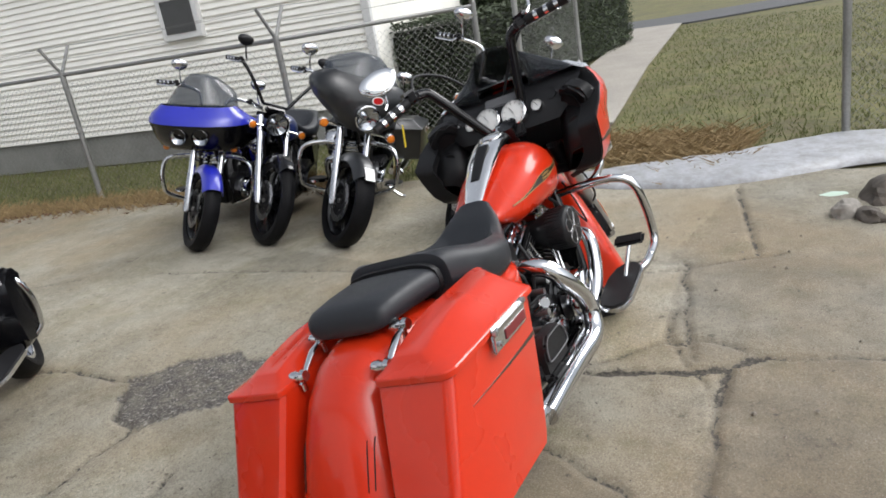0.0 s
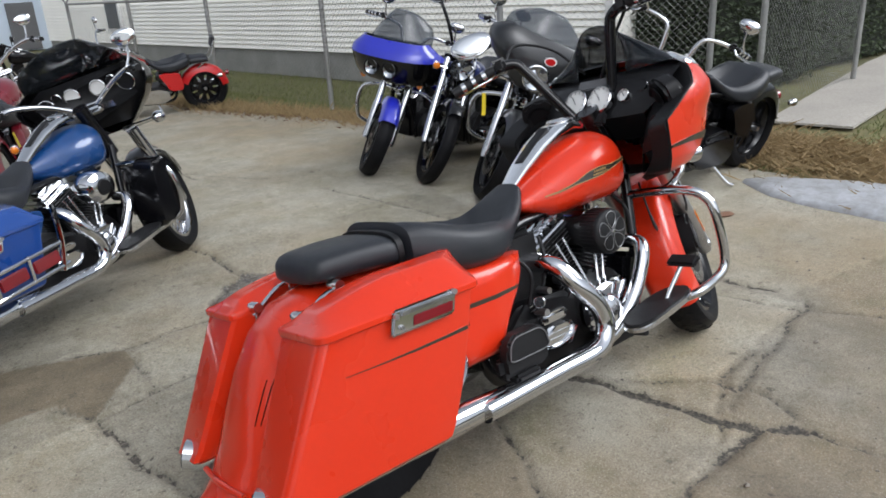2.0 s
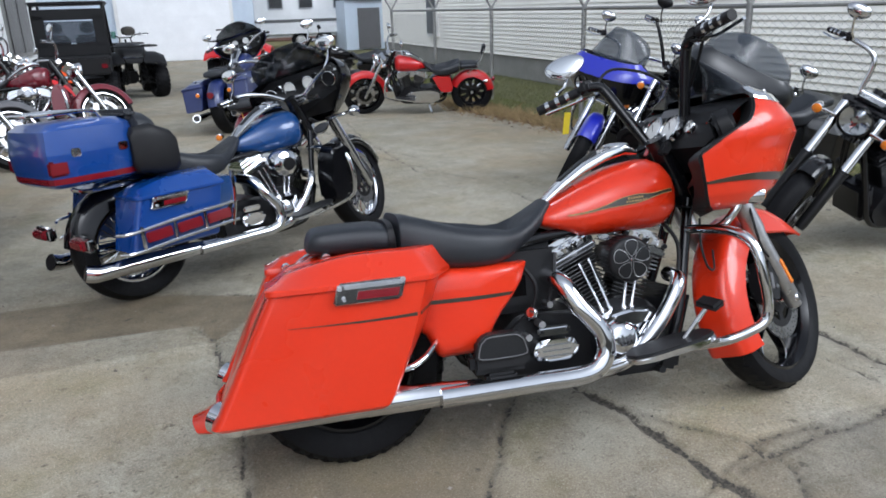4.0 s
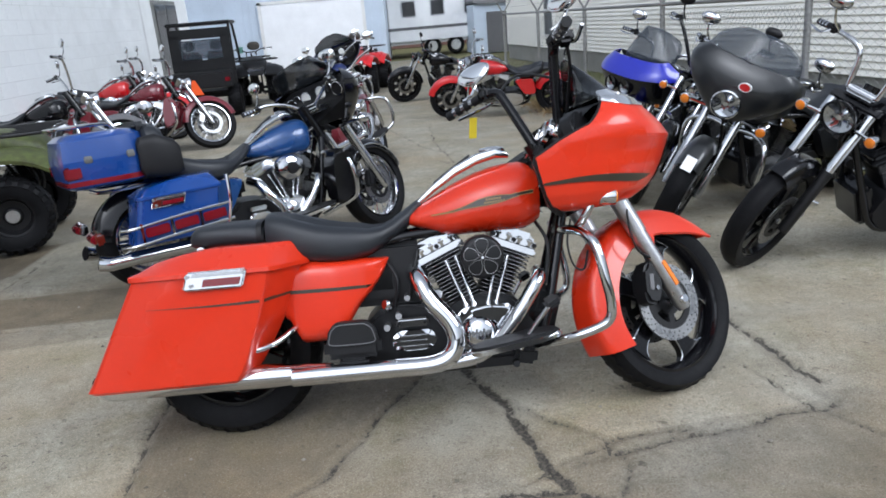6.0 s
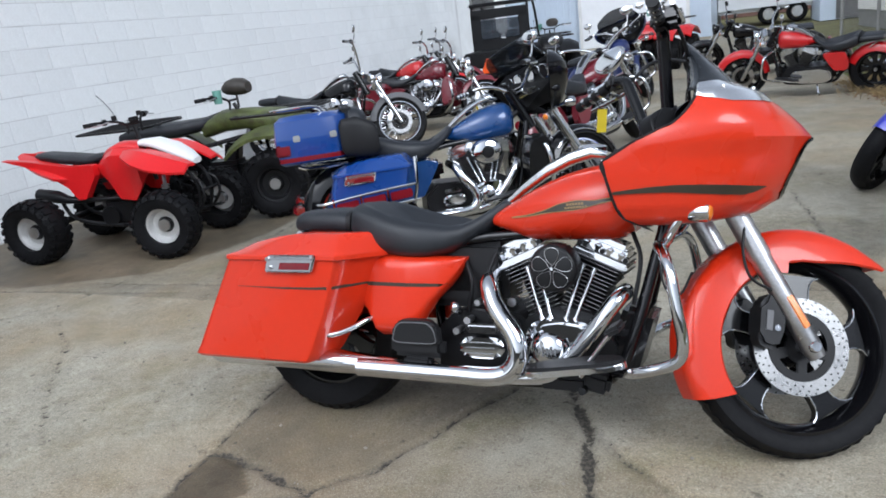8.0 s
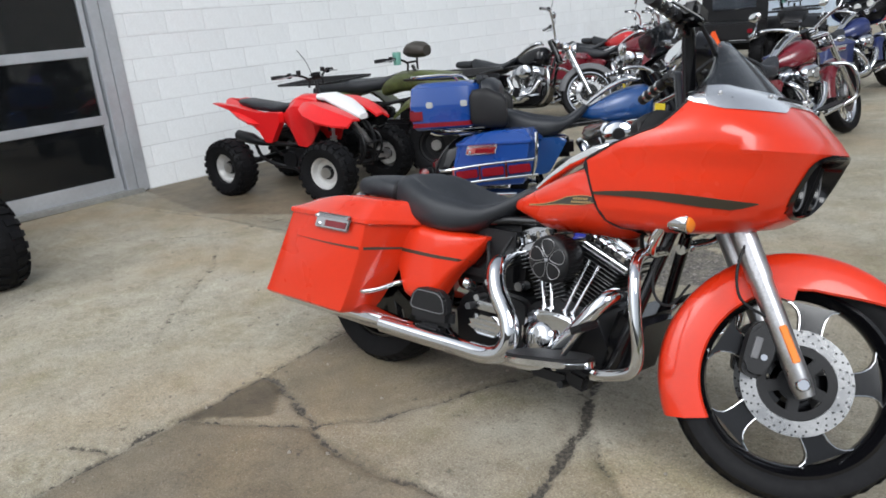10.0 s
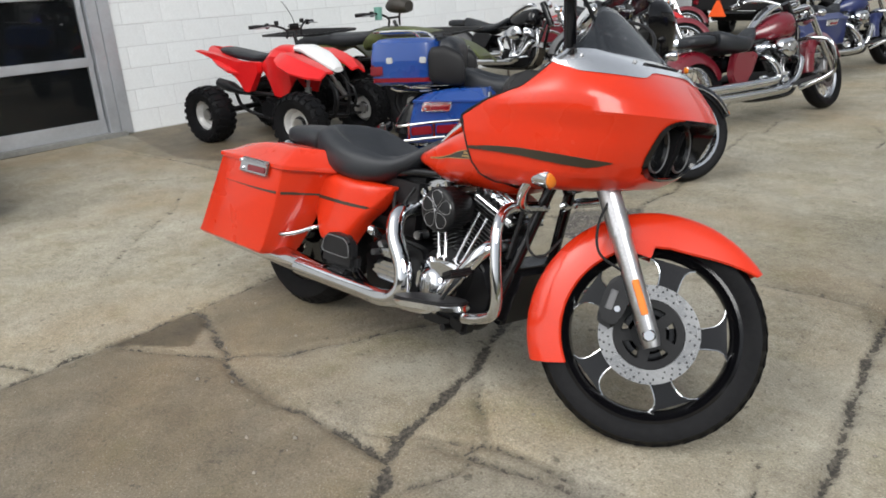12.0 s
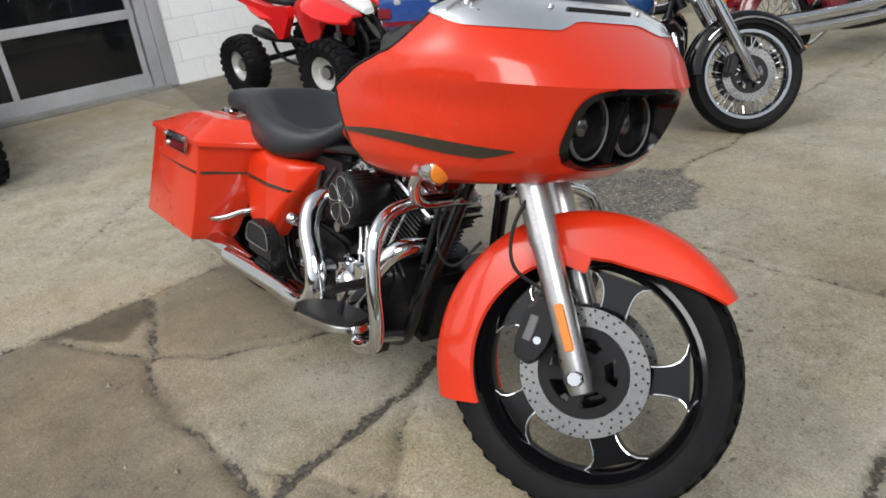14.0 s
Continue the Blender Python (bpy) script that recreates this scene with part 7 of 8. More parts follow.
# ---------------------------------------------------------------- quads and the side-by-side
def quad(m, label, paint, accent, wheel=ALLOY, r=0.285, half=0.11, base=1.17, track=0.80, utility=False, name="quad_bike"):
    T = thing(name, m, label, "quad bike", "quad bikes")
    tr = track / 2
    for x, s in ((0, -1), (0, 1), (base, -1), (base, 1)):
        M = at(x, s * tr, r, 0, 0, 8 if x else 0)
        w = part("wheel", lathe([(-0.05, 0), (-0.05, 0.05), (0.05, 0.05), (0.05, 0)], M, 14), STEEL, T)
        tyre("tyre", w, M, r, half if x else half * 1.15, r * 0.53, knobs=22)
        d = s * 1.0
        bm = lathe([(d * half * 0.55, r * 0.55), (d * half * 0.5, r * 0.47), (d * half * 0.05, r * 0.40), (d * half * 0.02, r * 0.22), (d * half * 0.2, r * 0.17), (d * half * 0.22, 0)], M, 28, cap=False)
        rm = part("rim", bm, wheel, w)
        part("hub", lathe([(d * half * 0.05, r * 0.24), (d * half * 0.28, r * 0.20), (d * half * 0.34, r * 0.12), (d * half * 0.34, 0)], M, 16), SATIN, rm)
        for k in range(4):
            part("wheel_nut", lathe([(d * half * 0.02, 0), (d * half * 0.02, 0.010), (d * half * 0.22, 0.010), (d * half * 0.22, 0)], M @ at(0.052 * math.cos(k * 1.571 + 0.6), 0, 0.052 * math.sin(k * 1.571 + 0.6)), 6), STEEL, rm)
    # frame, axles, engine
    bm = bmesh.new()
    add_tube(bm, [(0, -tr, r), (0, tr, r)], 0.03, 10, 1)
    for s in (-1, 1):
        add_tube(bm, [(base, s * (tr - 0.06), r + 0.02), (base - 0.06, s * 0.12, r + 0.10)], 0.014, 8, 1)
        add_tube(bm, [(base + 0.02, s * (tr - 0.06), r - 0.04), (base - 0.10, s * 0.10, r - 0.02)], 0.014, 8, 1)
        add_tube(bm, [(base - 0.12, s * (tr - 0.06), r - 0.02), (base - 0.16, s * 0.10, r)], 0.012, 8, 1)
        add_tube(bm, [(base + 0.06, s * 0.13, r - 0.03), (base * 0.55, s * 0.15, r - 0.06), (0.15, s * 0.12, r + 0.02), (0.0, s * 0.1, r + 0.28)], 0.018, 8, 4)
        add_tube(bm, [(base + 0.10, s * 0.10, r), (base + 0.14, s * 0.10, r + 0.25), (base - 0.1, s * 0.11, r + 0.42), (0.2, s * 0.12, r + 0.30)], 0.016, 8, 4)
        add_tube(bm, [(base * 0.62, s * 0.16, r - 0.05), (base * 0.6, s * 0.33, r - 0.02)], 0.015, 8, 1)
    part("frame", bm, SATIN, T)
    for s in (-1, 1):
        bm = tube([(base - 0.02, s * (tr - 0.12), r + 0.03), (base - 0.13, s * 0.16, r + 0.36)], 0.016, 8, 1)
        for k in range(9):
            t = 0.25 + 0.065 * k
            p = Vector((base - 0.02, s * (tr - 0.12), r + 0.03)).lerp(Vector((base - 0.13, s * 0.16, r + 0.36)), t)
            add_lathe(bm, [(-0.006, 0.02), (-0.006, 0.034), (0.006, 0.034), (0.006, 0.02)], Matrix.Translation(p) @ at(0, 0, 0, 90, 0, 0), 12, closed=True)
        part("shock_absorber", bm, STEEL if not utility else SATIN, T)
    bm = box((0.36, 0.26, 0.26), at(base * 0.5, 0, r + 0.06), 0.04)
    add_lathe(bm, [(-0.16, 0), (-0.16, 0.09), (0.16, 0.09), (0.16, 0)], at(base * 0.42, 0, r + 0.03), 20)
    add_box(bm, (0.14, 0.14, 0.22), at(base * 0.56, 0, r + 0.24, 0, 12, 0), 0.02)
    part("engine", bm, ENGINE, T)
    if not utility:
        part("muffler", tube([(base * 0.55, -0.1, r + 0.18), (0.25, -0.17, r + 0.20), (0.05, -0.16, r + 0.24), (-0.16, -0.14, r + 0.27)], [0.018, 0.03, 0.058, 0.056], 14, 5), SATIN, T)
        # rear fender sweeping up into a pointed tail
        for s in (-1, 1):
            rows = []
            for x, z, y0, y1, drop in ((0.46, 0.68, 0.09, 0.15, 0.0), (0.32, 0.71, 0.09, 0.22, 0.03), (0.16, 0.765, 0.08, 0.29, 0.05), (0.0, 0.825, 0.07, 0.28, 0.045), (-0.15, 0.865, 0.05, 0.22, 0.03), (-0.27, 0.895, 0.03, 0.15, 0.015), (-0.36, 0.91, 0.01, 0.06, 0.0)):
                rows.append([Vector((x, s * y0, z + 0.02)), Vector((x, s * (y0 + y1) / 2, z + 0.012)), Vector((x, s * y1, z - drop)), Vector((x, s * (y1 - 0.01), z - drop - 0.025)), Vector((x, s * (y0 + y1) / 2, z - 0.008)), Vector((x, s * y0, z))])
            part("rear_fender", loft(rows), paint, T, "swept red rear fender", smooth=25)
            out = [(-0.40, 0.905), (-0.10, 0.875), (0.28, 0.80), (0.56, 0.80), (0.56, 0.70), (0.47, 0.58), (0.41, 0.50), (0.33, 0.50), (0.26, 0.61), (0.08, 0.73), (-0.14, 0.83)]
            part("side_panel", prism(rounded(out, 0.12), s * 0.16, s * 0.235, 0.02), paint, T, "angular red rear side panel")
            rows = []
            for x, z, y0, y1, drop in ((0.86, 0.88, 0.12, 0.24, 0.03), (0.98, 0.895, 0.14, 0.38, 0.04), (1.12, 0.88, 0.15, 0.48, 0.07), (1.27, 0.835, 0.15, 0.49, 0.08), (1.40, 0.78, 0.14, 0.42, 0.07), (1.50, 0.725, 0.13, 0.32, 0.04)):
                rows.append([Vector((x, s * y0, z)), Vector((x, s * (y0 + y1) / 2, z + 0.012)), Vector((x, s * y1, z - drop)), Vector((x, s * (y1 - 0.008), z - drop - 0.02)), Vector((x, s * (y0 + y1) / 2, z - 0.010)), Vector((x, s * y0, z - 0.02))])
            part("front_fender", loft(rows), paint, T, "red front fender", smooth=25)
            rows = []
            for x, zt, zb, y in ((0.54, 0.82, 0.72, 0.15), (0.66, 0.88, 0.62, 0.20), (0.76, 0.915, 0.48, 0.235), (0.92, 0.91, 0.46, 0.245), (1.00, 0.885, 0.58, 0.22), (1.05, 0.85, 0.70, 0.16)):
                rows.append([Vector((x, s * (y - 0.07), zt)), Vector((x, s * y, zt - 0.05)), Vector((x, s * (y + 0.012), (zt + zb) / 2)), Vector((x, s * (y - 0.01), zb)), Vector((x, s * (y - 0.03), zb)), Vector((x, s * (y - 0.07), zt - 0.06))])
            part("shroud", loft(rows), paint, T, "red side shroud", smooth=25)
        rings = [superellipse(x, 0, z, w, h, 2.6, 18) for x, z, w, h in ((0.52, 0.80, 0.07, 0.04), (0.62, 0.845, 0.10, 0.07), (0.74, 0.885, 0.115, 0.07), (0.86, 0.895, 0.10, 0.055), (0.95, 0.88, 0.08, 0.04))]
        part("tank_cover", loft(rings), paint, T)
        rings = [superellipse(x, 0, z, w, h, 3, 18) for x, z, w, h in ((-0.16, 0.895, 0.07, 0.02), (-0.08, 0.885, 0.115, 0.035), (0.15, 0.845, 0.13, 0.045), (0.40, 0.815, 0.115, 0.045), (0.57, 0.84, 0.085, 0.035))]
        part("seat", loft(rings), VINYL, T)
        rings = [superellipse(x, 0, z, w, h, 3, 18) for x, z, w, h in ((0.95, 0.925, 0.08, 0.03), (1.08, 0.918, 0.115, 0.04), (1.25, 0.855, 0.125, 0.045), (1.38, 0.78, 0.10, 0.04), (1.45, 0.73, 0.06, 0.025))]
        part("nose", loft(rings), accent, T, "white nose panel")
        for s in (-1, 1):
            part("headlight", box((0.05, 0.10, 0.045), at(1.365, s * 0.12, 0.715, 0, 35, 0), 0.012), LAMP_GLASS, T)
        bm = bmesh.new()
        for s in (-1, 1):
            add_tube(bm, [(1.44, s * 0.12, 0.30), (1.52, s * 0.13, 0.42), (1.50, s * 0.12, 0.55), (1.40, s * 0.10, 0.60)], 0.013, 8, 4)
        add_tube(bm, [(1.51, -0.13, 0.48), (1.51, 0.13, 0.48)], 0.013, 8, 1)
        part("bumper", bm, SATIN, T)
        zb, bx = 1.12, 0.10
    else:
        for s in (-1, 1):
            for x0, x1, z in ((-0.42, 0.34, 0.76), (base - 0.40, base + 0.42, 0.78)):
                rows = []
                n = 10
                for k in range(n + 1):
                    t = k / n
                    x = x0 + (x1 - x0) * t
                    zz = z - 0.16 * abs(2 * t - 1) ** 2.4
                    rows.append([Vector((x, s * 0.16, zz + 0.03)), Vector((x, s * 0.40, zz + 0.02)), Vector((x, s * 0.53, zz - 0.04)), Vector((x, s * 0.525, zz - 0.07)), Vector((x, s * 0.40, zz - 0.01)), Vector((x, s * 0.16, zz))])
                part("fender", loft(rows), paint, T, "olive camouflage fender")
        rings = [superellipse(x, 0, z, w, h, 3.2, 18) for x, z, w, h in ((-0.35, 0.80, 0.16, 0.05), (-0.20, 0.83, 0.19, 0.07), (0.25, 0.83, 0.18, 0.07), (0.50, 0.85, 0.15, 0.06), (0.62, 0.89, 0.12, 0.05))]
        part("seat", loft(rings), VINYL, T)
        rings = [superellipse(x, 0, z, w, h, 3, 18) for x, z, w, h in ((0.50, 0.80, 0.14, 0.08), (0.70, 0.86, 0.18, 0.10), (0.95, 0.86, 0.24, 0.09), (1.25, 0.82, 0.25, 0.10), (1.50, 0.74, 0.20, 0.10), (1.58, 0.68, 0.14, 0.06))]
        part("body", loft(rings), paint, T, "olive camouflage body")
        for x0, x1 in ((-0.62, 0.02), (0.92, 1.58)):
            rk = part("rack", tube([(x0, -0.38, 0.90), (x1, -0.40, 0.905), (x1 + 0.03, 0, 0.905), (x1, 0.40, 0.905), (x0, 0.38, 0.90), (x0 - 0.03, 0, 0.90), (x0, -0.38, 0.90)], 0.012, 8, 3), SATIN, T, "black steel luggage rack")
            for k in range(6):
                y = -0.30 + 0.12 * k
                part("rack_bar", tube([(x0, y, 0.90), (x1, y, 0.905)], 0.008, 6, 1), SATIN, rk)
        part("headlight", box((0.06, 0.34, 0.07), at(1.56, 0, 0.72), 0.02), LAMP_GLASS, T)
        rings = [superellipse(x, 0.06, z, w, h, 2.4, 18) for x, z, w, h in ((0.70, 1.14, 0.05, 0.03), (0.75, 1.15, 0.10, 0.065), (0.82, 1.155, 0.12, 0.08), (0.90, 1.15, 0.115, 0.075), (0.95, 1.14, 0.08, 0.05))]
        part("headlight_pod", loft(rings), BROWN_PLASTIC, T, "rounded brown headlight pod on the bars")
        part("cup", lathe([(-0.07, 0.0), (-0.07, 0.036), (0.05, 0.042), (0.05, 0.0)], at(0.74, -0.18, 1.10, 90, 0, 0), 16), TEAL, T, "pale green cup on the bars")
        part("antenna", tube([(-0.20, -0.30, 0.90), (-0.26, -0.31, 1.10), (-0.36, -0.32, 1.24)], 0.004, 6, 4), PLASTIC, T)
        zb, bx = 1.06, 0.0
    bm = tube([(bx + 0.80, 0.10, zb - 0.10), (bx + 0.80, 0.10, zb - 0.02), (bx + 0.74, 0.22, zb + 0.03), (bx + 0.66, 0.38, zb + 0.03)], 0.011, 8, 4)
    add_tube(bm, [(bx + 0.80, -0.10, zb - 0.10), (bx + 0.80, -0.10, zb - 0.02), (bx + 0.74, -0.22, zb + 0.03), (bx + 0.66, -0.38, zb + 0.03)], 0.011, 8, 4)
    add_tube(bm, [(bx + 0.80, -0.10, zb - 0.02), (bx + 0.80, 0.10, zb - 0.02)], 0.011, 8, 1)
    add_tube(bm, [(1.0, 0, r + 0.3), (bx + 0.80, 0, zb - 0.05)], 0.018, 8, 1)
    bar = part("handlebar", bm, SATIN, T)
    for s in (-1, 1):
        g = part("grip", tube([(bx + 0.69, s * 0.33, zb + 0.03), (bx + 0.645, s * 0.425, zb + 0.028)], 0.018, 10, 1), PLASTIC, T)
        part("lever", tube([(bx + 0.76, s * 0.26, zb + 0.03), (bx + 0.75, s * 0.34, zb + 0.02), (bx + 0.72, s * 0.42, zb + 0.015)], 0.006, 6, 3), STEEL, g)
        part("control_box", box((0.05, 0.05, 0.05), at(bx + 0.725, s * 0.27, zb + 0.03), 0.012), PLASTIC, T)
    if not utility:
        part("bar_pad", box((0.05, 0.16, 0.05), at(bx + 0.81, 0, zb + 0.01), 0.02), PLASTIC, bar, "black crossbar pad")
        for s in (-1, 1):
            part("fluid_cap", lathe([(-0.02, 0), (-0.02, 0.022), (0.02, 0.022), (0.02, 0)], at(bx + 0.75, s * 0.17, zb + 0.05, 90, 0, 0), 12), PLASTIC, bar)
    return T


quad(at(-3.62, 1.88, 0, 0, 0, 9) @ Matrix.Scale(0.87, 4), "red sport quad bike with a white nose and knobbly tyres", ATV_RED, WHITE, base=1.32, track=0.90)
quad(at(-3.45, 2.87, 0, 0, 0, 14) @ Matrix.Scale(0.94, 4), "olive camouflage utility quad bike with steel racks", CAMO, CAMO, SATIN, 0.30, 0.12, 1.25, 0.86, True)
quad(at(-3.95, -1.02, 0, 0, 0, -4) @ Matrix.Scale(1.0, 4), "second red quad bike beside the glazed door", ATV_RED, WHITE, SATIN)
quad(at(-2.55, 13.3, 0, 0, 0, -75), "black utility quad bike near the garage", SATIN, RED, SATIN, 0.29, 0.12, 1.2, 0.84, True)
quad(at(-0.25, 14.2, 0, 0, 0, -100), "red utility quad bike near the garage", RED, RED, SATIN, 0.29, 0.12, 1.2, 0.84, True)


def side_by_side(m):
    T = thing("utility_vehicle", m, "black side-by-side utility vehicle with an orange triangle", "utility vehicle")
    for x, s in ((0, -1), (0, 1), (1.9, -1), (1.9, 1)):
        M = at(x, s * 0.62, 0.32)
        w = part("wheel", lathe([(-0.06, 0), (-0.06, 0.15), (0.06, 0.15), (0.06, 0)], M, 16), SATIN, T)
        tyre("tyre", w, M, 0.32, 0.125, 0.17, knobs=22)
    bm = box((0.95, 1.30, 0.32), at(0.05, 0, 0.78), 0.03)
    bed = part("cargo_bed", bm, PLASTIC, T, "black cargo bed")
    bm = box((0.85, 1.36, 0.28), at(2.05, 0, 0.78), 0.06)
    add_box(bm, (0.9, 1.2, 0.14), at(1.1, 0, 0.42), 0.03)
    part("body", bm, PLASTIC, T)
    bm = bmesh.new()
    for s in (-1, 1):
        add_tube(bm, [(0.55, s * 0.62, 0.62), (0.58, s * 0.62, 1.75), (0.75, s * 0.60, 1.86), (1.55, s * 0.60, 1.84), (2.05, s * 0.62, 0.92)], 0.028, 10, 4)
    add_tube(bm, [(0.58, -0.62, 1.72), (0.58, 0.62, 1.72)], 0.028, 10, 1)
    part("roll_cage", bm, SATIN, T)
    part("roof", box((1.25, 1.36, 0.07), at(1.1, 0, 1.90), 0.03), PLASTIC, T)
    bm = bmesh.new()
    for y, z, sy, sz in ((0, 1.05, 1.24, 0.22), (0, 1.70, 1.24, 0.20), (-0.52, 1.4, 0.2, 0.6), (0.52, 1.4, 0.2, 0.6)):
        add_box(bm, (0.03, sy, sz), at(0.54, y, z), 0.01)
    part("rear_panel", bm, PLASTIC, T)
    part("rear_window", box((0.012, 0.86, 0.40), at(0.54, 0, 1.38)), SMOKE, T, "clear rear window")
    for s in (-1, 1):
        part("seat_back", box((0.12, 0.46, 0.55), at(0.85, s * 0.28, 1.05, 0, -8, 0), 0.05), VINYL, T)
        part("head_rest", box((0.08, 0.24, 0.20), at(0.80, s * 0.28, 1.45), 0.04), VINYL, T)
        part("tail_lamp", box((0.03, 0.10, 0.08), at(-0.44, s * 0.55, 0.78), 0.01), RED_LENS, T)
    tri = [(-0.17, -0.13), (0.17, -0.13), (0.03, 0.17), (-0.03, 0.17)]
    part("warning_triangle", prism(tri, -0.005, 0.005, 0, at(-0.45, 0.12, 0.64, 0, 0, 90)), ORANGE_SIGN, T, "orange slow-vehicle triangle", smooth=0)
    return T


side_by_side(at(-2.95, 11.0, 0, 0, 0, 97) @ Matrix.Scale(0.86, 4))


# ---------------------------------------------------------------- the cracked concrete lot
CRACKS = [
    (0.030, [(1.25, -0.73), (1.13, -0.59), (1.08, -0.41), (1.03, -0.16), (0.98, 0.01), (0.93, 0.12), (0.85, 0.34)]),
    (0.010, [(0.20, -0.62), (0.45, -0.67), (0.72, -0.65), (0.97, -0.62), (1.16, -0.63)]),
    (0.009, [(0.22, -0.59), (0.38, -0.44), (0.47, -0.24), (0.57, -0.03), (0.70, 0.20)]),
    (0.010, [(-0.20, -1.9), (-0.24, -1.3), (-0.26, -0.87), (-0.29, -0.47), (-0.31, -0.25), (-0.34, 0.2), (-0.42, 0.65), (-0.47, 1.0)]),
    (0.007, [(-0.26, -0.87), (-0.01, -0.74), (0.20, -0.63)]),
    (0.018, [(-0.29, -0.47), (0.01, -0.54), (0.22, -0.60)]),
    (0.008, [(1.31, -0.44), (1.33, -0.37), (1.50, -0.35), (1.65, -0.36)]),
    (0.006, [(0.98, -0.59), (1.20, -0.47), (1.35, -0.39)]),
    (0.006, [(1.35, -0.39), (1.17, -0.22), (1.10, -0.12)]),
    (0.006, [(1.31, -0.68), (1.36, -0.55), (1.32, -0.44)]),
    (0.009, [(-0.44, -1.22), (-0.33, -1.15), (-0.25, -1.13), (-0.28, -1.04), (-0.26, -0.87)]),
    (0.012, [(-1.06, -0.58), (-1.40, -0.29), (-1.70, 0.06), (-1.86, 0.22), (-2.24, 0.49)]),
    (0.008, [(1.04, 1.25), (1.47, 1.26), (1.70, 1.29), (2.30, 1.36)]),
    (0.020, [(2.02, 1.25), (2.04, 1.0), (2.11, 0.5), (2.13, 0.33), (2.21, -0.13)]),
    (0.012, [(0.48, 2.62), (0.53, 2.37), (0.51, 2.0), (0.55, 1.85)]),
    (0.012, [(0.46, 1.86), (0.26, 1.67), (0.21, 1.53)]),
    (0.009, [(-0.41, 1.60), (-0.20, 1.50), (0.0, 1.52), (0.32, 1.50)]),
    (0.008, [(-0.20, 1.35), (-0.22, 1.22), (-0.21, 1.07)]),
    (0.008, [(-0.56, 1.21), (-0.47, 0.99), (-0.43, 0.59)]),
    (0.006, [(-0.46, 1.00), (-0.21, 1.05), (0.04, 1.10)]),
]
CRACKS += [
    (0.009, [(2.17, -0.29), (1.89, -0.345), (1.48, -0.43), (1.20, -0.51)]),
    (0.009, [(1.16, -0.64), (1.27, -0.72), (1.27, -0.83), (1.29, -0.97), (1.35, -1.3)]),
    (0.009, [(1.16, -0.64), (0.89, -0.65)]),
    (0.012, [(3.48, -0.38), (2.31, -0.62)]),
    (0.006, [(2.00, 0.04), (2.07, -0.24), (2.33, -0.74)]),
    (0.008, [(0.95, 5.0), (1.25, 4.4), (1.58, 3.73), (1.84, 3.60), (2.04, 3.67)]),
    (0.008, [(1.74, 3.16), (1.85, 2.39), (1.92, 1.56)]),
    (0.007, [(-1.50, 0.9), (-1.65, 1.17), (-1.90, 1.75), (-1.93, 2.47)]),
    (0.006, [(-2.6, 1.10), (-1.95, 1.14), (-1.64, 1.16), (-1.39, 1.16)]),
    (0.010, [(0.34, 3.38), (0.30, 3.67), (0.23, 4.20)]),
    (0.010, [(0.34, 4.23), (0.26, 4.75), (0.30, 4.92)]),
    (0.009, [(0.34, 7.67), (0.86, 5.76), (1.23, 5.03), (1.42, 4.67)]),
    (0.008, [(0.95, 7.53), (0.98, 6.09), (1.20, 4.17)]),
    (0.006, [(-3.93, 0.79), (-3.07, 0.92), (-2.22, 0.96), (-1.79, 1.02)]),
    (0.005, [(-2.94, 0.24), (-2.49, 0.73), (-2.33, 1.56)]),
]
# a slab's own shade: dark when damp, browner where it was poured later
SLABS = [
    (1.34, [(-4.66, -2.6), (-0.22, -2.6), (-0.24, -1.3), (-0.26, -0.87), (-0.31, -0.25), (-0.47, 1.0), (-1.5, 0.9), (-3.07, 0.92), (-4.66, 0.75)]),
    (0.76, [(-0.24, -0.88), (0.20, -0.63), (1.03, -0.64), (1.15, -0.63), (1.30, -0.97), (1.35, -1.3), (1.1, -1.9), (-0.20, -1.9)]),
    (0.42, [(-0.26, -0.87), (-0.29, -0.47), (-0.10, -0.52), (0.02, -0.66)]),
    (0.76, [(-0.29, -0.47), (-0.34, 0.30), (0.85, 0.34), (0.70, 0.20), (0.38, -0.44), (0.22, -0.59)]),
    (0.60, [(-4.66, 1.17), (-4.66, 2.6), (-2.0, 2.9), (-2.0, 2.2), (-2.25, 1.35), (-3.16, 0.95)]),
    (1.26, [(1.35, -0.36), (2.14, -0.27), (2.04, 1.0), (1.9, 1.3), (1.04, 1.25), (0.93, 0.12), (1.10, -0.15)]),
    (1.15, [(-0.9, 2.2), (3.6, 2.6), (3.1, 6.5), (2.2, 9.0), (-2.2, 9.0), (-1.5, 4.0)]),
    (0.88, [(1.16, -0.64), (1.35, -0.39), (2.14, -0.27), (2.33, -0.74), (2.4, -1.7), (1.35, -1.3), (1.29, -0.97)]),
    (1.12, [(0.55, 1.85), (0.53, 2.4), (1.85, 2.4), (1.92, 1.4), (1.04, 1.25), (0.75, 1.5)]),
    (1.24, [(2.2, -0.2), (3.6, -0.4), (4.2, 0.6), (3.6, 2.6), (2.3, 2.6), (2.0, 1.3)]),
    (1.14, [(-0.2, 1.35), (0.28, 1.50), (0.04, 1.10), (-0.21, 1.05)]),
    (0.66, [(-0.56, 1.21), (-0.47, 0.99), (-0.2, 1.35), (-0.2, 1.5), (-0.9, 1.75), (-2.0, 1.7), (-1.6, 1.2)]),
]
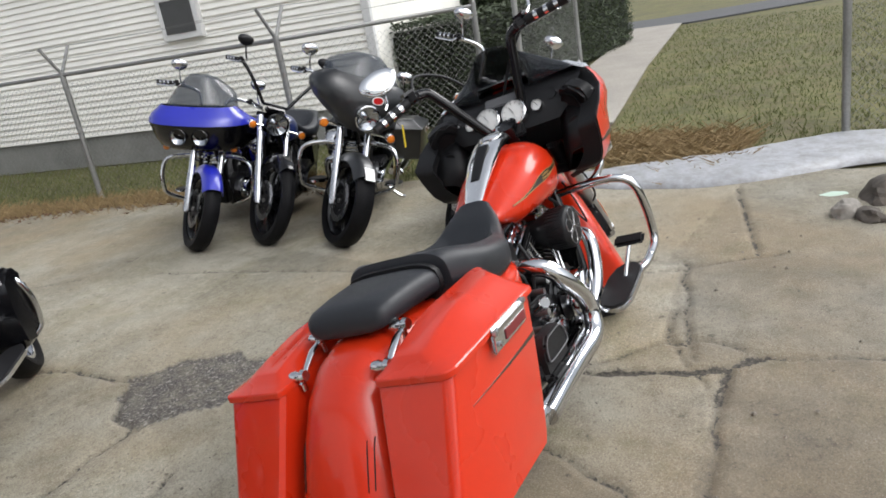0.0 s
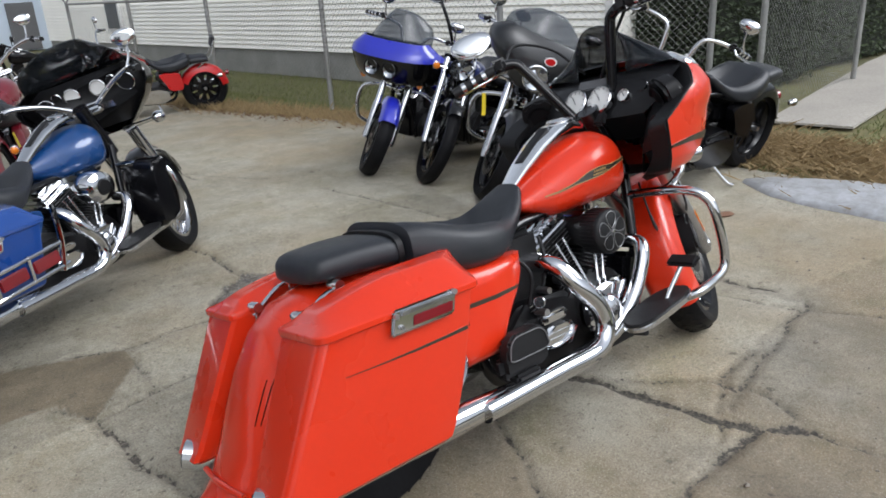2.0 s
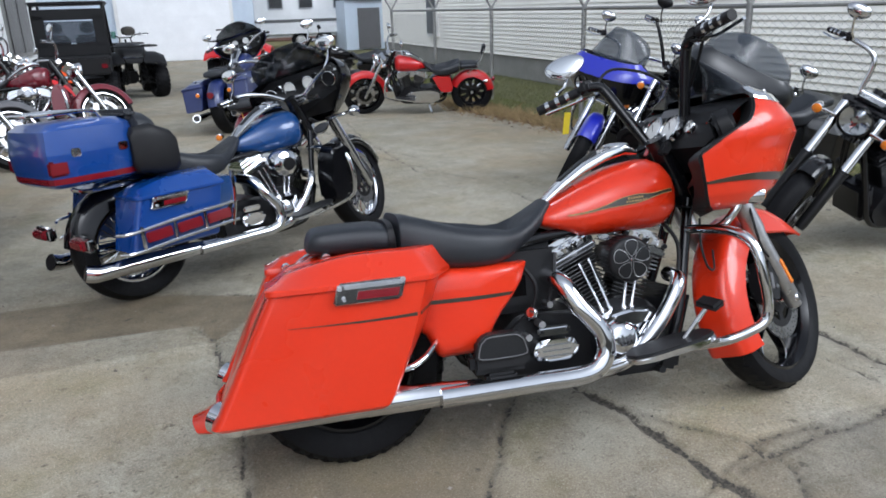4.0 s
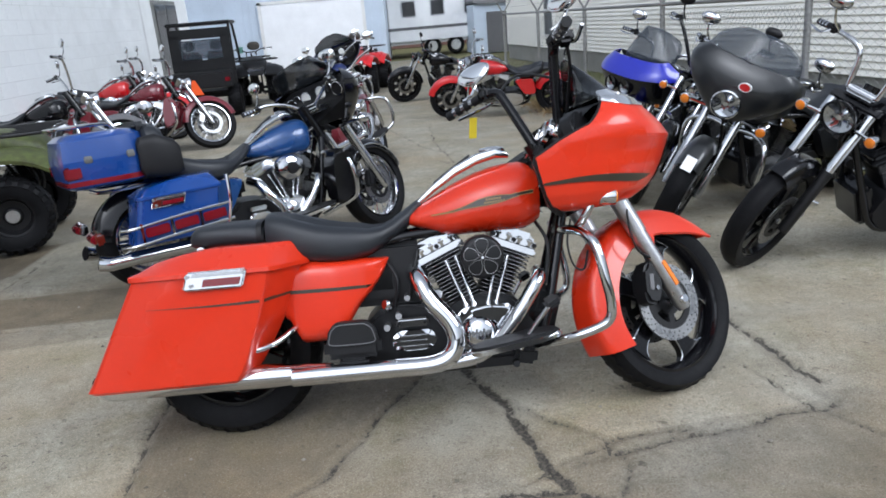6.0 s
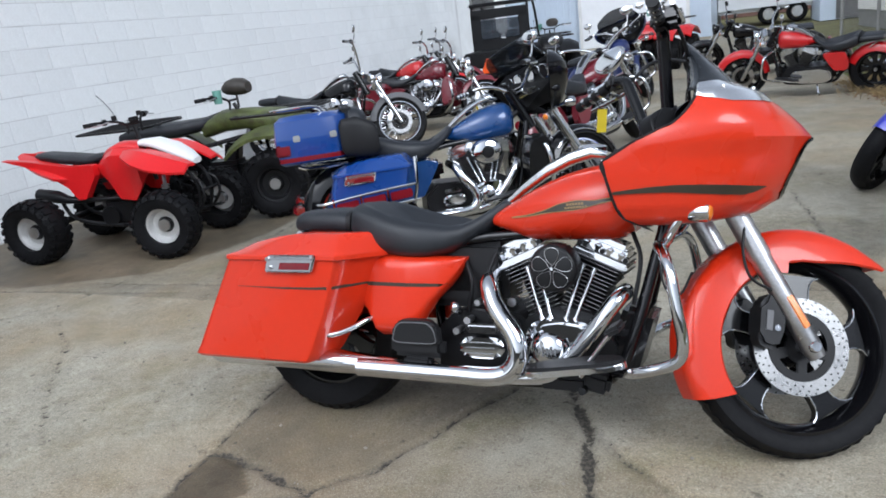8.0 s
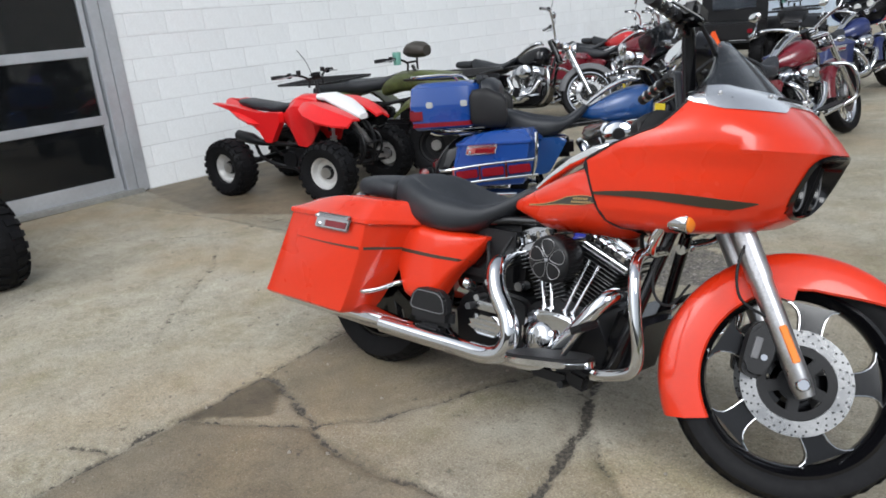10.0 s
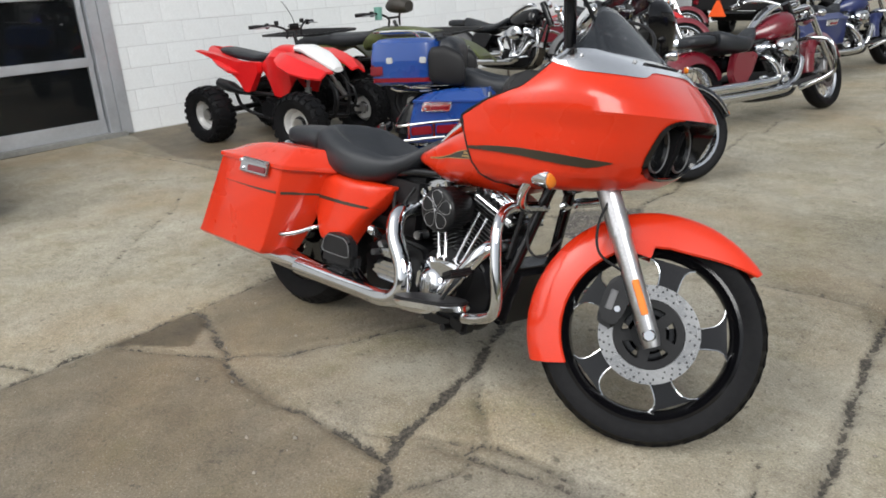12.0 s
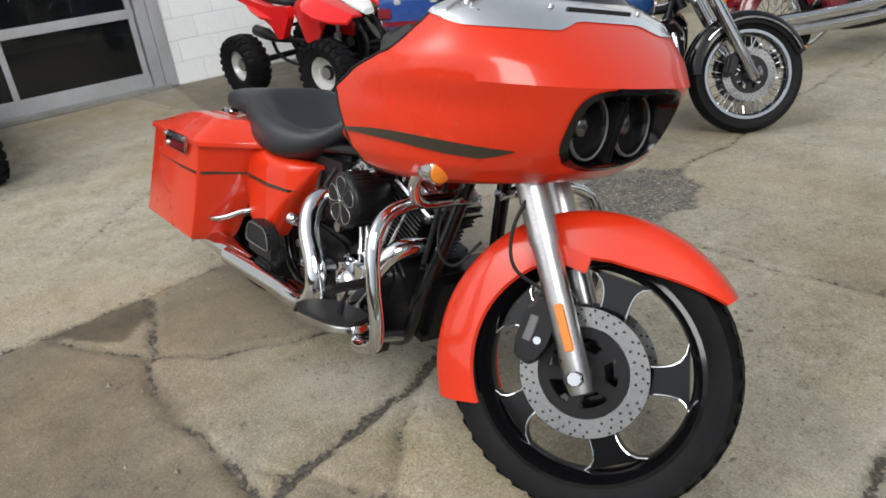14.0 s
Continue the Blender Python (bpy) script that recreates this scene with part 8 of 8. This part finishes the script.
PATCH = [(0.22, 1.53), (0.25, 1.70), (0.33, 1.76), (0.40, 1.85), (0.47, 1.86), (0.54, 1.95), (0.63, 1.84), (0.76, 1.80), (0.80, 1.68), (0.89, 1.55), (0.82, 1.45), (0.86, 1.34), (0.74, 1.29), (0.66, 1.21), (0.55, 1.27), (0.45, 1.27), (0.38, 1.40), (0.31, 1.43)]


def inside(px, py, outline):
    hit = np.zeros(px.shape, bool)
    n = len(outline)
    for i in range(n):
        (x0, y0), (x1, y1) = outline[i], outline[(i + 1) % n]
        if y0 == y1:
            continue
        cross = ((y0 > py) != (y1 > py)) & (px < (x1 - x0) * (py - y0) / (y1 - y0) + x0)
        hit ^= cross
    return hit


def steps(*spans):
    out = []
    for a, b, d in spans:
        out += list(np.arange(a, b - d * 0.3, d))
    return np.array(out + [spans[-1][1]])


def lot():
    xs = steps((-9, -4.8, 0.3), (-4.8, -1.0, 0.045), (-1.0, 2.4, 0.02), (2.4, 4.2, 0.04))
    ys = steps((-12, -1.9, 0.3), (-1.9, 2.7, 0.02), (2.7, 8.0, 0.045), (8.0, 24.5, 0.3))
    edge_y = np.array([-12, -1.0, 0.9, 3.5, 6.2, 7.8, 15, 24.5])
    edge_x = np.array([3.7, 3.88, 4.16, 3.75, 3.18, 2.72, 2.25, 2.2])
    X, Y = np.meshgrid(xs, ys, indexing="ij")
    E = np.interp(Y, edge_y, edge_x) + 0.04 * np.sin(Y * 5.1) * np.sin(Y * 1.7)
    X = np.where(X > 2.0, 2.0 + (X - 2.0) * (E - 2.0) / 2.2, X)
    px, py = X.ravel(), Y.ravel()
    gap = np.full(px.shape, 0.06)
    for width, line in CRACKS:
        pts = [Vector((x, y, 0)) for x, y in line]
        fine = []
        for a, b in zip(pts, pts[1:]):
            n = max(2, int((b - a).length / 0.03))
            for k in range(n):
                p = a.lerp(b, k / n)
                w = noise.noise_vector(p * 6.0) * 0.022 + noise.noise_vector(p * 22.0) * 0.009
                fine.append((p.x + w.x, p.y + w.y))
        fine.append((pts[-1].x, pts[-1].y))
        f = np.array(fine)
        near = np.where((px > f[:, 0].min() - 0.1) & (px < f[:, 0].max() + 0.1) & (py > f[:, 1].min() - 0.1) & (py < f[:, 1].max() + 0.1))[0]
        if not len(near):
            continue
        qx, qy = px[near], py[near]
        best = np.full(qx.shape, 1.0)
        for i in range(len(f) - 1):
            ax, ay = f[i]
            dx, dy = f[i + 1] - f[i]
            t = np.clip(((qx - ax) * dx + (qy - ay) * dy) / max(1e-9, dx * dx + dy * dy), 0, 1)
            w = width * 0.5 * (0.65 + 0.7 * abs(math.sin(i * 0.37 + width * 900)))
            best = np.minimum(best, np.hypot(qx - ax - t * dx, qy - ay - t * dy) - w)
        gap[near] = np.minimum(gap[near], best)
    tone = np.ones(px.shape)
    for value, outline in SLABS:
        tone = np.where(inside(px, py, outline), value, tone)
    patch = inside(px, py, PATCH).astype(float)
    z = -0.014 * np.clip(1 - np.maximum(gap, 0) / 0.012, 0, 1) - 0.006 * patch
    z += 0.004 * np.sin(px * 1.3 + 0.5) * np.sin(py * 1.1) + 0.003 * np.sin(px * 3.1) * np.cos(py * 2.7)
    nx, ny = X.shape
    i = np.arange(nx * ny).reshape(nx, ny)
    faces = np.stack([i[:-1, :-1], i[1:, :-1], i[1:, 1:], i[:-1, 1:]], -1).reshape(-1, 4)
    me = bpy.data.meshes.new("concrete_lot")
    me.from_pydata(np.stack([px, py, z], -1).tolist(), [], faces.tolist())
    for key, values in (("gap", gap), ("tone", tone), ("patch", patch)):
        me.attributes.new(key, "FLOAT", "POINT").data.foreach_set("value", values.astype(np.float32))
    me.polygons.foreach_set("use_smooth", np.ones(len(faces), bool))
    me.materials.append(concrete())
    ob = new("concrete_lot", me)
    tagged(ob, "weathered cracked concrete lot with damp patches", "concrete lot", kind="structure")
    return ob


def concrete():
    m = bpy.data.materials.new("weathered_concrete")
    m.use_nodes = True
    nt = m.node_tree
    p = nt.nodes["Principled BSDF"]
    co = nt.nodes.new("ShaderNodeTexCoord")

    def tex(scale, detail=5.0, rough=0.6):
        n = node(nt, "ShaderNodeTexNoise", Scale=scale, Detail=detail, Roughness=rough)
        nt.links.new(co.outputs["Object"], n.inputs["Vector"])
        return n.outputs["Fac"]

    def ranged(src, a, b, lo, hi):
        r = nt.nodes.new("ShaderNodeMapRange")
        for key, v in (("From Min", a), ("From Max", b), ("To Min", lo), ("To Max", hi)):
            r.inputs[key].default_value = v
        nt.links.new(src, r.inputs["Value"])
        return r.outputs[0]

    def math_node(op, a, b):
        n = nt.nodes.new("ShaderNodeMath")
        n.operation = op
        for k, v in enumerate((a, b)):
            if isinstance(v, (int, float)):
                n.inputs[k].default_value = v
            else:
                nt.links.new(v, n.inputs[k])
        return n.outputs[0]

    def mixed(fac, a, b):
        n = nt.nodes.new("ShaderNodeMix")
        n.data_type = "RGBA"
        nt.links.new(fac, n.inputs["Factor"])
        for key, v in (("A", a), ("B", b)):
            if isinstance(v, tuple):
                n.inputs[key].default_value = (*v, 1)
            else:
                nt.links.new(v, n.inputs[key])
        return n.outputs["Result"]

    def attr(name):
        n = nt.nodes.new("ShaderNodeAttribute")
        n.attribute_name = name
        return n.outputs["Fac"]

    fine, mid, wide = tex(140, 4, 0.7), tex(24, 6, 0.7), tex(1.6, 5, 0.6)
    base = mixed(ranged(wide, 0.35, 0.65, 0, 1), (0.195, 0.176, 0.130), (0.275, 0.258, 0.215))
    base = mixed(ranged(mid, 0.42, 0.62, 0, 0.45), base, (0.335, 0.315, 0.262))
    base = mixed(ranged(tex(55, 3, 0.5), 0.60, 0.70, 0, 0.7), base, (0.115, 0.10, 0.08))
    base = mixed(ranged(tex(9, 5, 0.7), 0.56, 0.74, 0, 0.65), base, (0.12, 0.108, 0.09))
    base = mixed(ranged(tex(32, 2, 0.4), 0.70, 0.76, 0, 0.8), base, (0.05, 0.045, 0.04))
    # rust-brown and olive weathering in broad soft patches
    base = mixed(ranged(tex(0.55, 4, 0.65), 0.46, 0.64, 0, 0.75), base, (0.200, 0.160, 0.108))
    base = mixed(ranged(tex(2.3, 5, 0.7), 0.54, 0.70, 0, 0.55), base, (0.150, 0.140, 0.085))
    base = mixed(ranged(attr("tone"), 0.66, 0.86, 0.65, 0.0), base, (0.225, 0.178, 0.116))
    base = mixed(ranged(tex(230, 2, 0.5), 0.60, 0.70, 0, 0.55), base, (0.44, 0.415, 0.35))
    base = mixed(ranged(tex(75, 3, 0.6), 0.62, 0.72, 0, 0.6), base, (0.09, 0.078, 0.06))
    # pits and oil spots some centimetres wide
    base = mixed(ranged(tex(14, 3, 0.55), 0.67, 0.73, 0, 0.75), base, (0.075, 0.066, 0.052))
    h = node(nt, "ShaderNodeHueSaturation", Saturation=1.14)
    value = math_node("MULTIPLY", math_node("ADD", attr("tone"), math_node("ADD", ranged(tex(5, 5, 0.65), 0.3, 0.7, -0.17, 0.17), ranged(tex(1.1, 4, 0.6), 0.3, 0.7, -0.15, 0.15))), ranged(fine, 0.3, 0.7, 0.66, 1.34))
    nt.links.new(value, h.inputs["Value"])
    nt.links.new(base, h.inputs["Color"])
    col = h.outputs["Color"]
    speck = ranged(tex(95, 2, 0.5), 0.50, 0.60, 0, 1)
    asphalt = mixed(speck, (0.050, 0.045, 0.041), (0.150, 0.140, 0.128))
    asphalt = mixed(ranged(tex(60, 1, 0.4), 0.63, 0.68, 0, 0.8), asphalt, (0.30, 0.28, 0.255))
    col = mixed(math_node("MULTIPLY", attr("patch"), ranged(tex(11, 5, 0.7), 0.36, 0.60, 0.62, 1.0)), col, asphalt)
    ragged = math_node("ADD", math_node("ADD", attr("gap"), ranged(tex(45, 4, 0.7), 0.3, 0.7, -0.008, 0.006)), ranged(tex(15, 4, 0.7), 0.3, 0.7, -0.007, 0.010))
    col = mixed(ranged(ragged, 0.001, 0.016, 0.38, 0.0), col, (0.075, 0.066, 0.051))
    rubble = mixed(ranged(tex(70, 3, 0.6), 0.42, 0.62, 0, 1), (0.028, 0.025, 0.021), (0.095, 0.084, 0.066))
    col = mixed(ranged(ragged, -0.002, 0.002, 0.95, 0.0), col, rubble)
    nt.links.new(col, p.inputs["Base Color"])
    nt.links.new(ranged(attr("tone"), 0.5, 1.0, 0.55, 0.86), p.inputs["Roughness"])
    bump = node(nt, "ShaderNodeBump", Strength=0.45, Distance=0.004)
    nt.links.new(math_node("ADD", fine, mid), bump.inputs["Height"])
    nt.links.new(bump.outputs[0], p.inputs["Normal"])
    return m


lot()


# ---------------------------------------------------------------- grass, leaves, ice and the hedge
def scatter(name, label, category, mat, count, where, make, seed):
    rng = random.Random(seed)
    verts, faces = [], []
    for _ in range(count):
        spot = where(rng)
        if spot:
            make(rng, spot, verts, faces)
    me = bpy.data.meshes.new(name)
    me.from_pydata(verts, [], faces)
    me.materials.append(mat)
    return tagged(new(name, me), label, category, kind="stuff")


def blade(height, width, lean):
    def make(rng, spot, verts, faces):
        x, y, z = spot
        a = rng.uniform(0, math.tau)
        h, w = height * rng.uniform(0.5, 1.3), width * rng.uniform(0.6, 1.4)
        lx, ly = lean * h * rng.uniform(-1, 1), lean * h * rng.uniform(-1, 1)
        n = len(verts)
        c, s = math.cos(a) * w, math.sin(a) * w
        verts.extend([(x - c, y - s, z), (x + c, y + s, z), (x + lx * 0.5 + c * 0.6, y + ly * 0.5 + s * 0.6, z + h * 0.6), (x + lx, y + ly, z + h)])
        faces.extend([(n, n + 1, n + 2), (n, n + 2, n + 3)])
    return make


def flat_leaf(size):
    def make(rng, spot, verts, faces):
        x, y, z = spot
        m = Matrix.Translation((x, y, z + 0.012)) @ Euler((rng.uniform(-0.7, 0.7), rng.uniform(-0.7, 0.7), rng.uniform(0, 6.3))).to_matrix().to_4x4()
        s = size * rng.uniform(0.5, 1.3)
        n = len(verts)
        for p in ((-s, 0, 0), (-0.2 * s, -0.45 * s, 0.15 * s), (s, 0, 0.05 * s), (-0.2 * s, 0.45 * s, 0.15 * s)):
            verts.append(tuple(m @ Vector(p)))
        faces.append((n, n + 1, n + 2, n + 3))
    return make


def lot_edge(y):
    return float(np.interp(y, [-12, -1.0, 0.9, 3.5, 6.2, 7.8, 15, 24.5], [3.7, 3.88, 4.16, 3.75, 3.18, 2.72, 2.25, 2.2]))


def house_x(y):
    return 5.92 - 0.12 * (y - 3.75)


def strip(rng):
    y = rng.uniform(2.2, 16)
    a, b = lot_edge(y) + 0.02, (house_x(y) if y > 3.7 else 6.0)
    return (a + (b - a) * rng.random(), y, -0.03)


def lawn(rng):
    x, y = 4.2 + 13 * rng.random() ** 1.6, rng.uniform(-7, 2.6)
    if y > 1.05 + 0.145 * (x - 5.86) and x > 5.6:
        return None
    if x < lot_edge(y) + 0.05 or (x < 4.5 and -1.3 < y < 0.6):
        return None
    return (x, y, -0.03)


def straw(rng):
    y = rng.uniform(-0.3, 2.1)
    return (rng.gauss(4.62 + 0.12 * y, 0.28), y, -0.02) if rng.random() < 0.95 else None


def edge_leaf(rng):
    y = rng.uniform(2.6, 9.0)
    return (lot_edge(y) + rng.gauss(0.12, 0.16), y, -0.015)


scatter("grass", "short winter grass along the fence", "grass", BLADE, 26000, strip, blade(0.055, 0.004, 0.8), 1)
scatter("grass", "short winter lawn", "grass", BLADE, 42000, lawn, blade(0.045, 0.005, 0.7), 2)
scatter("dry_grass", "matted dry straw at the lawn's edge", "dry grass", STRAW, 9000, straw, blade(0.09, 0.004, 2.2), 3)
scatter("dry_grass", "dry weeds along the lot's edge", "dry grass", STRAW, 6000, edge_leaf, blade(0.10, 0.003, 1.2), 4)
scatter("fallen_leaves", "brown dead leaves along the lot's edge", "leaves", LEAF, 2600, edge_leaf, flat_leaf(0.035), 5)


def grit(rng, spot, verts, faces):
    x, y, z = spot
    r = rng.uniform(0.0016, 0.0048) * (1 + 1.2 * (rng.random() < 0.08))
    n = len(verts)
    for dx, dy, dz in ((1, 0, 0), (0, 1, 0), (-1, 0, 0), (0, -1, 0), (0, 0, 0.9), (0, 0, -0.6)):
        k = r * rng.uniform(0.6, 1.2)
        verts.append((x + dx * k, y + dy * k, z + dz * k))
    for a, b in ((0, 1), (1, 2), (2, 3), (3, 0)):
        faces.extend([(n + a, n + b, n + 4), (n + b, n + a, n + 5)])


def lot_spot(rng):
    return (rng.uniform(-1.6, 3.0), rng.uniform(-1.6, 2.6), 0.004 * math.sin(rng.random()) + 0.002)


GRIT = material("grey_grit", (0.20, 0.18, 0.15), 0.9, grain=0.2, island=0.7)
scatter("grit", "loose grit scattered over the concrete", "grit", GRIT, 1500, lot_spot, grit, 9)


def loose(name, label, category, at_xy, size, mat, seed, z=0.0):
    rng = random.Random(seed)
    bm = bmesh.new()
    bmesh.ops.create_icosphere(bm, subdivisions=3, radius=1.0)
    off = Vector((rng.uniform(0, 50), rng.uniform(0, 50), 0))
    for v in bm.verts:
        n = noise.noise(v.co * 1.3 + off) * 0.35 + noise.noise(v.co * 3.5 + off) * 0.12
        v.co = v.co * (1 + n)
        v.co.x, v.co.y, v.co.z = v.co.x * size[0], v.co.y * size[1], max(-0.3 * size[2], v.co.z * size[2])
    ob = part(name, bm, mat, None, smooth=22)
    ob.matrix_world = at(at_xy[0], at_xy[1], z + 0.25 * size[2], 0, 0, rng.uniform(0, 360))
    return tagged(ob, label, category)


loose("rock", "pale broken piece of concrete lying on the lot", "rock", (2.92, -1.00), (0.085, 0.065, 0.07), ROCK, 3)
loose("rock", "dark broken stone beside the pale one", "rock", (2.84, -1.12), (0.09, 0.06, 0.05), DARK_ROCK, 8)
loose("rubble", "heap of dark rubble by the fence", "rubble", (3.25, -1.22), (0.20, 0.13, 0.09), DARK_ROCK, 11)
loose("scrap", "pale green scrap lying on the concrete", "scrap", (3.30, -0.93), (0.10, 0.05, 0.006), FOAM, 5)
loose("leaf_clump", "brown clump of wet leaves on the concrete", "leaves", (3.05, 0.62), (0.06, 0.04, 0.012), LEAF, 6)


def ice(outline, height, seed):
    bm = bmesh.new()
    c = Vector((sum(p[0] for p in outline) / len(outline), sum(p[1] for p in outline) / len(outline), 0))
    pts = smooth_path([Vector((*p, 0)) for p in outline] + [Vector((*outline[0], 0))], 5)[:-1]
    rings = []
    for f, z in ((1.0, -0.01), (0.985, 0.014), (0.93, 0.026), (0.75, height), (0.45, height * 1.15), (0.15, height)):
        rings.append([c + (p - c) * f * (1 + 0.03 * noise.noise(p * 4 + Vector((seed, 0, 0)))) + Vector((0, 0, z + (0.012 * noise.noise(p * 5 + Vector((0, f * 9, 0))) if f < 0.95 else 0))) for p in pts])
    ring_faces(bm, rings, True, False)
    bm.faces.new([bm.verts.new(p) for p in rings[-1]])
    return tagged(part("ice_patch", bm, SNOW, None, smooth=60), "grey patch of melting ice at the lot's edge", "ice", kind="structure")


ice([(3.56, 0.62), (3.50, 0.10), (3.56, -0.35), (3.76, -0.75), (3.98, -1.05), (4.2, -1.6), (4.8, -1.6), (4.90, -1.05), (4.60, -0.55), (4.35, -0.20), (4.18, 0.25), (4.02, 0.62), (3.80, 0.95)], 0.045, 2)


def hedge(name, x0, x1, y0, y1, h, seed, label):
    T = thing(name, at(0, 0, 0), label, "hedge")
    rng = random.Random(seed)
    # near-black filler box: the shade between the leaves put into colour
    part("core", box((x1 - x0 - 0.12, y1 - y0 - 0.12, h - 0.06), at((x0 + x1) / 2, (y0 + y1) / 2, h / 2 - 0.03), 0.05), HEDGE_SHADE, T)
    verts, faces = [], []
    make = flat_leaf(0.035)
    area = 2 * ((x1 - x0) + (y1 - y0)) * h + (x1 - x0) * (y1 - y0)
    for _ in range(int(area * 900)):
        x, y, z = rng.uniform(x0, x1), rng.uniform(y0, y1), rng.uniform(0.03, h)
        side = rng.random()
        if side < 0.35:
            y = (y0 if rng.random() < 0.7 else y1)
        elif side < 0.65:
            x = x0 if rng.random() < 0.8 else x1
        else:
            z = h
        x, y, z = x + rng.gauss(0, 0.03), y + rng.gauss(0, 0.03), z + rng.gauss(0, 0.025)
        make(rng, (x, y, z), verts, faces)
    me = bpy.data.meshes.new("leaves")
    me.from_pydata(verts, [], faces)
    me.materials.append(HEDGE_LEAF)
    ob = new("leaves", me)
    ob.parent = T
    tagged(ob, kind="stuff")


hedge("hedge", 6.35, 8.6, 2.75, 4.6, 1.22, 4, "dark clipped hedge beside the walk")
hedge("hedge", 9.0, 14.5, 3.0, 4.6, 1.55, 5, "taller dark hedge further along the walk")
hedge("hedge", 15.0, 17.2, 4.0, 5.6, 1.9, 6, "tall dark hedge at the road's end")

# wall blocks: the nearest ones singly, the rest joined
store = {}
course_h, block_l = 0.203, 0.406
rest = bmesh.new()
count = 0
for row in range(16):
    y = 1.125
    first = block_l * (0.5 if row % 2 else 1.0)
    while y < 13.5:
        y1 = min(13.5, y + first)
        first = block_l
        z0 = 0.01 + row * course_h
        if y < 8.6 and count < 300 and y1 - y > 0.19:
            block_piece(shop, WX - 0.0205, y, y1, z0, z0 + course_h, store)
            count += 1
        else:
            add_box(rest, (0.018, y1 - y - 0.005, course_h - 0.005), at(WX - 0.0205, (y + y1) / 2, z0 + course_h / 2))
        y = y1
for row in range(16, 22):
    y = 1.125
    while y < 13.4:
        add_box(rest, (0.018, block_l - 0.005, course_h - 0.005), at(WX - 0.0205, y + block_l / 2, 0.01 + (row + 0.5) * course_h))
        y += block_l
me = bpy.data.meshes.new("blocks")
rest.to_mesh(me)
rest.free()
me.materials.append(BLOCK)
ob = new("blocks", me)
ob.parent = shop
tagged(ob, kind="stuff")


# ---------------------------------------------------------------- beyond the garage
RV_WHITE = material("white_trailer_skin", (0.72, 0.73, 0.74), 0.4, grain=0.03, big=0.06)
trailer = thing("travel_trailer", at(2.0, 27.5, 0, 0, 0, 8), "white travel trailer with dark windows", "trailer")
part("body", box((4.4, 2.2, 2.35), at(0, 0, 1.65), 0.12), RV_WHITE, trailer)
for x in (-1.3, -0.2, 1.1):
    w = part("window", box((0.55, 0.04, 0.6), at(x, -1.11, 1.75), 0.03), ALUMINIUM, trailer)
    part("pane", box((0.46, 0.03, 0.5), at(x, -1.125, 1.75)), WINDOW, w, smooth=0)
part("stripe", box((4.3, 0.02, 0.10), at(0, -1.105, 1.05)), GREY_PLASTIC, trailer, smooth=0)
for s in (-0.45, 0.45):
    M = at(s, -0.95, 0.34)
    w = part("wheel", lathe([(-0.08, 0), (-0.08, 0.18), (0.08, 0.18), (0.08, 0)], M, 18), ALLOY, trailer)
    tyre("tyre", w, M, 0.34, 0.10, 0.2)
shed = thing("shed", at(3.95, 26.0, 0, 0, 0, 4), "small grey shed with a rounded roof", "shed")
part("wall", box((1.7, 2.2, 1.7), at(0, 0, 0.85)), CORRUGATED, shed, smooth=0)
part("roof", prism(rounded([(-0.95, 1.7), (0.95, 1.7), (0.75, 2.15), (0.3, 2.45), (-0.3, 2.45), (-0.75, 2.15)], 0.3), -1.2, 1.2), SHINGLE, shed)
part("shed_door", box((0.8, 0.04, 1.4), at(0, -1.11, 0.72), 0.01), GREY_PLASTIC, shed)
town = thing("brick_house", at(2.0, 36, 0), "dark brown brick house behind the trailer", "house")
part("wall", box((14, 6, 5.2), at(0, 3, 2.6)), BRICK, town, smooth=0)
part("roof", prism([(-7.4, 5.2), (7.4, 5.2), (5.0, 7.2), (-5.0, 7.2)], -0.3, 6.3), SHINGLE, town, smooth=0)
for x in (-5, -2.6, 0.4, 2.9, 5.2):
    w = part("window", box((1.0, 0.10, 1.4), at(x, -0.02, 3.7), 0.01), WOOD_TRIM, town)
    part("pane", box((0.8, 0.06, 1.2), at(x, -0.06, 3.7)), WINDOW, w, smooth=0)
outb = thing("white_building", at(-7.6, 16.4, 0), "white painted building with a tall dark window beside the shop", "building")
part("wall", box((5.0, 4.0, 4.0), at(0, 0, 2.0)), BLOCK, outb, smooth=0)
w = part("window", box((0.08, 1.7, 1.7), at(2.52, 0.0, 1.45), 0.01), GALV, outb, "tall grey-framed window")
for y in (-0.42, 0.42):
    part("pane", box((0.06, 0.74, 1.5), at(2.55, y, 1.45)), WINDOW, w, smooth=0)
part("roof", box((5.4, 4.6, 0.2), at(0, 0, 4.1)), SHINGLE, outb, smooth=0)
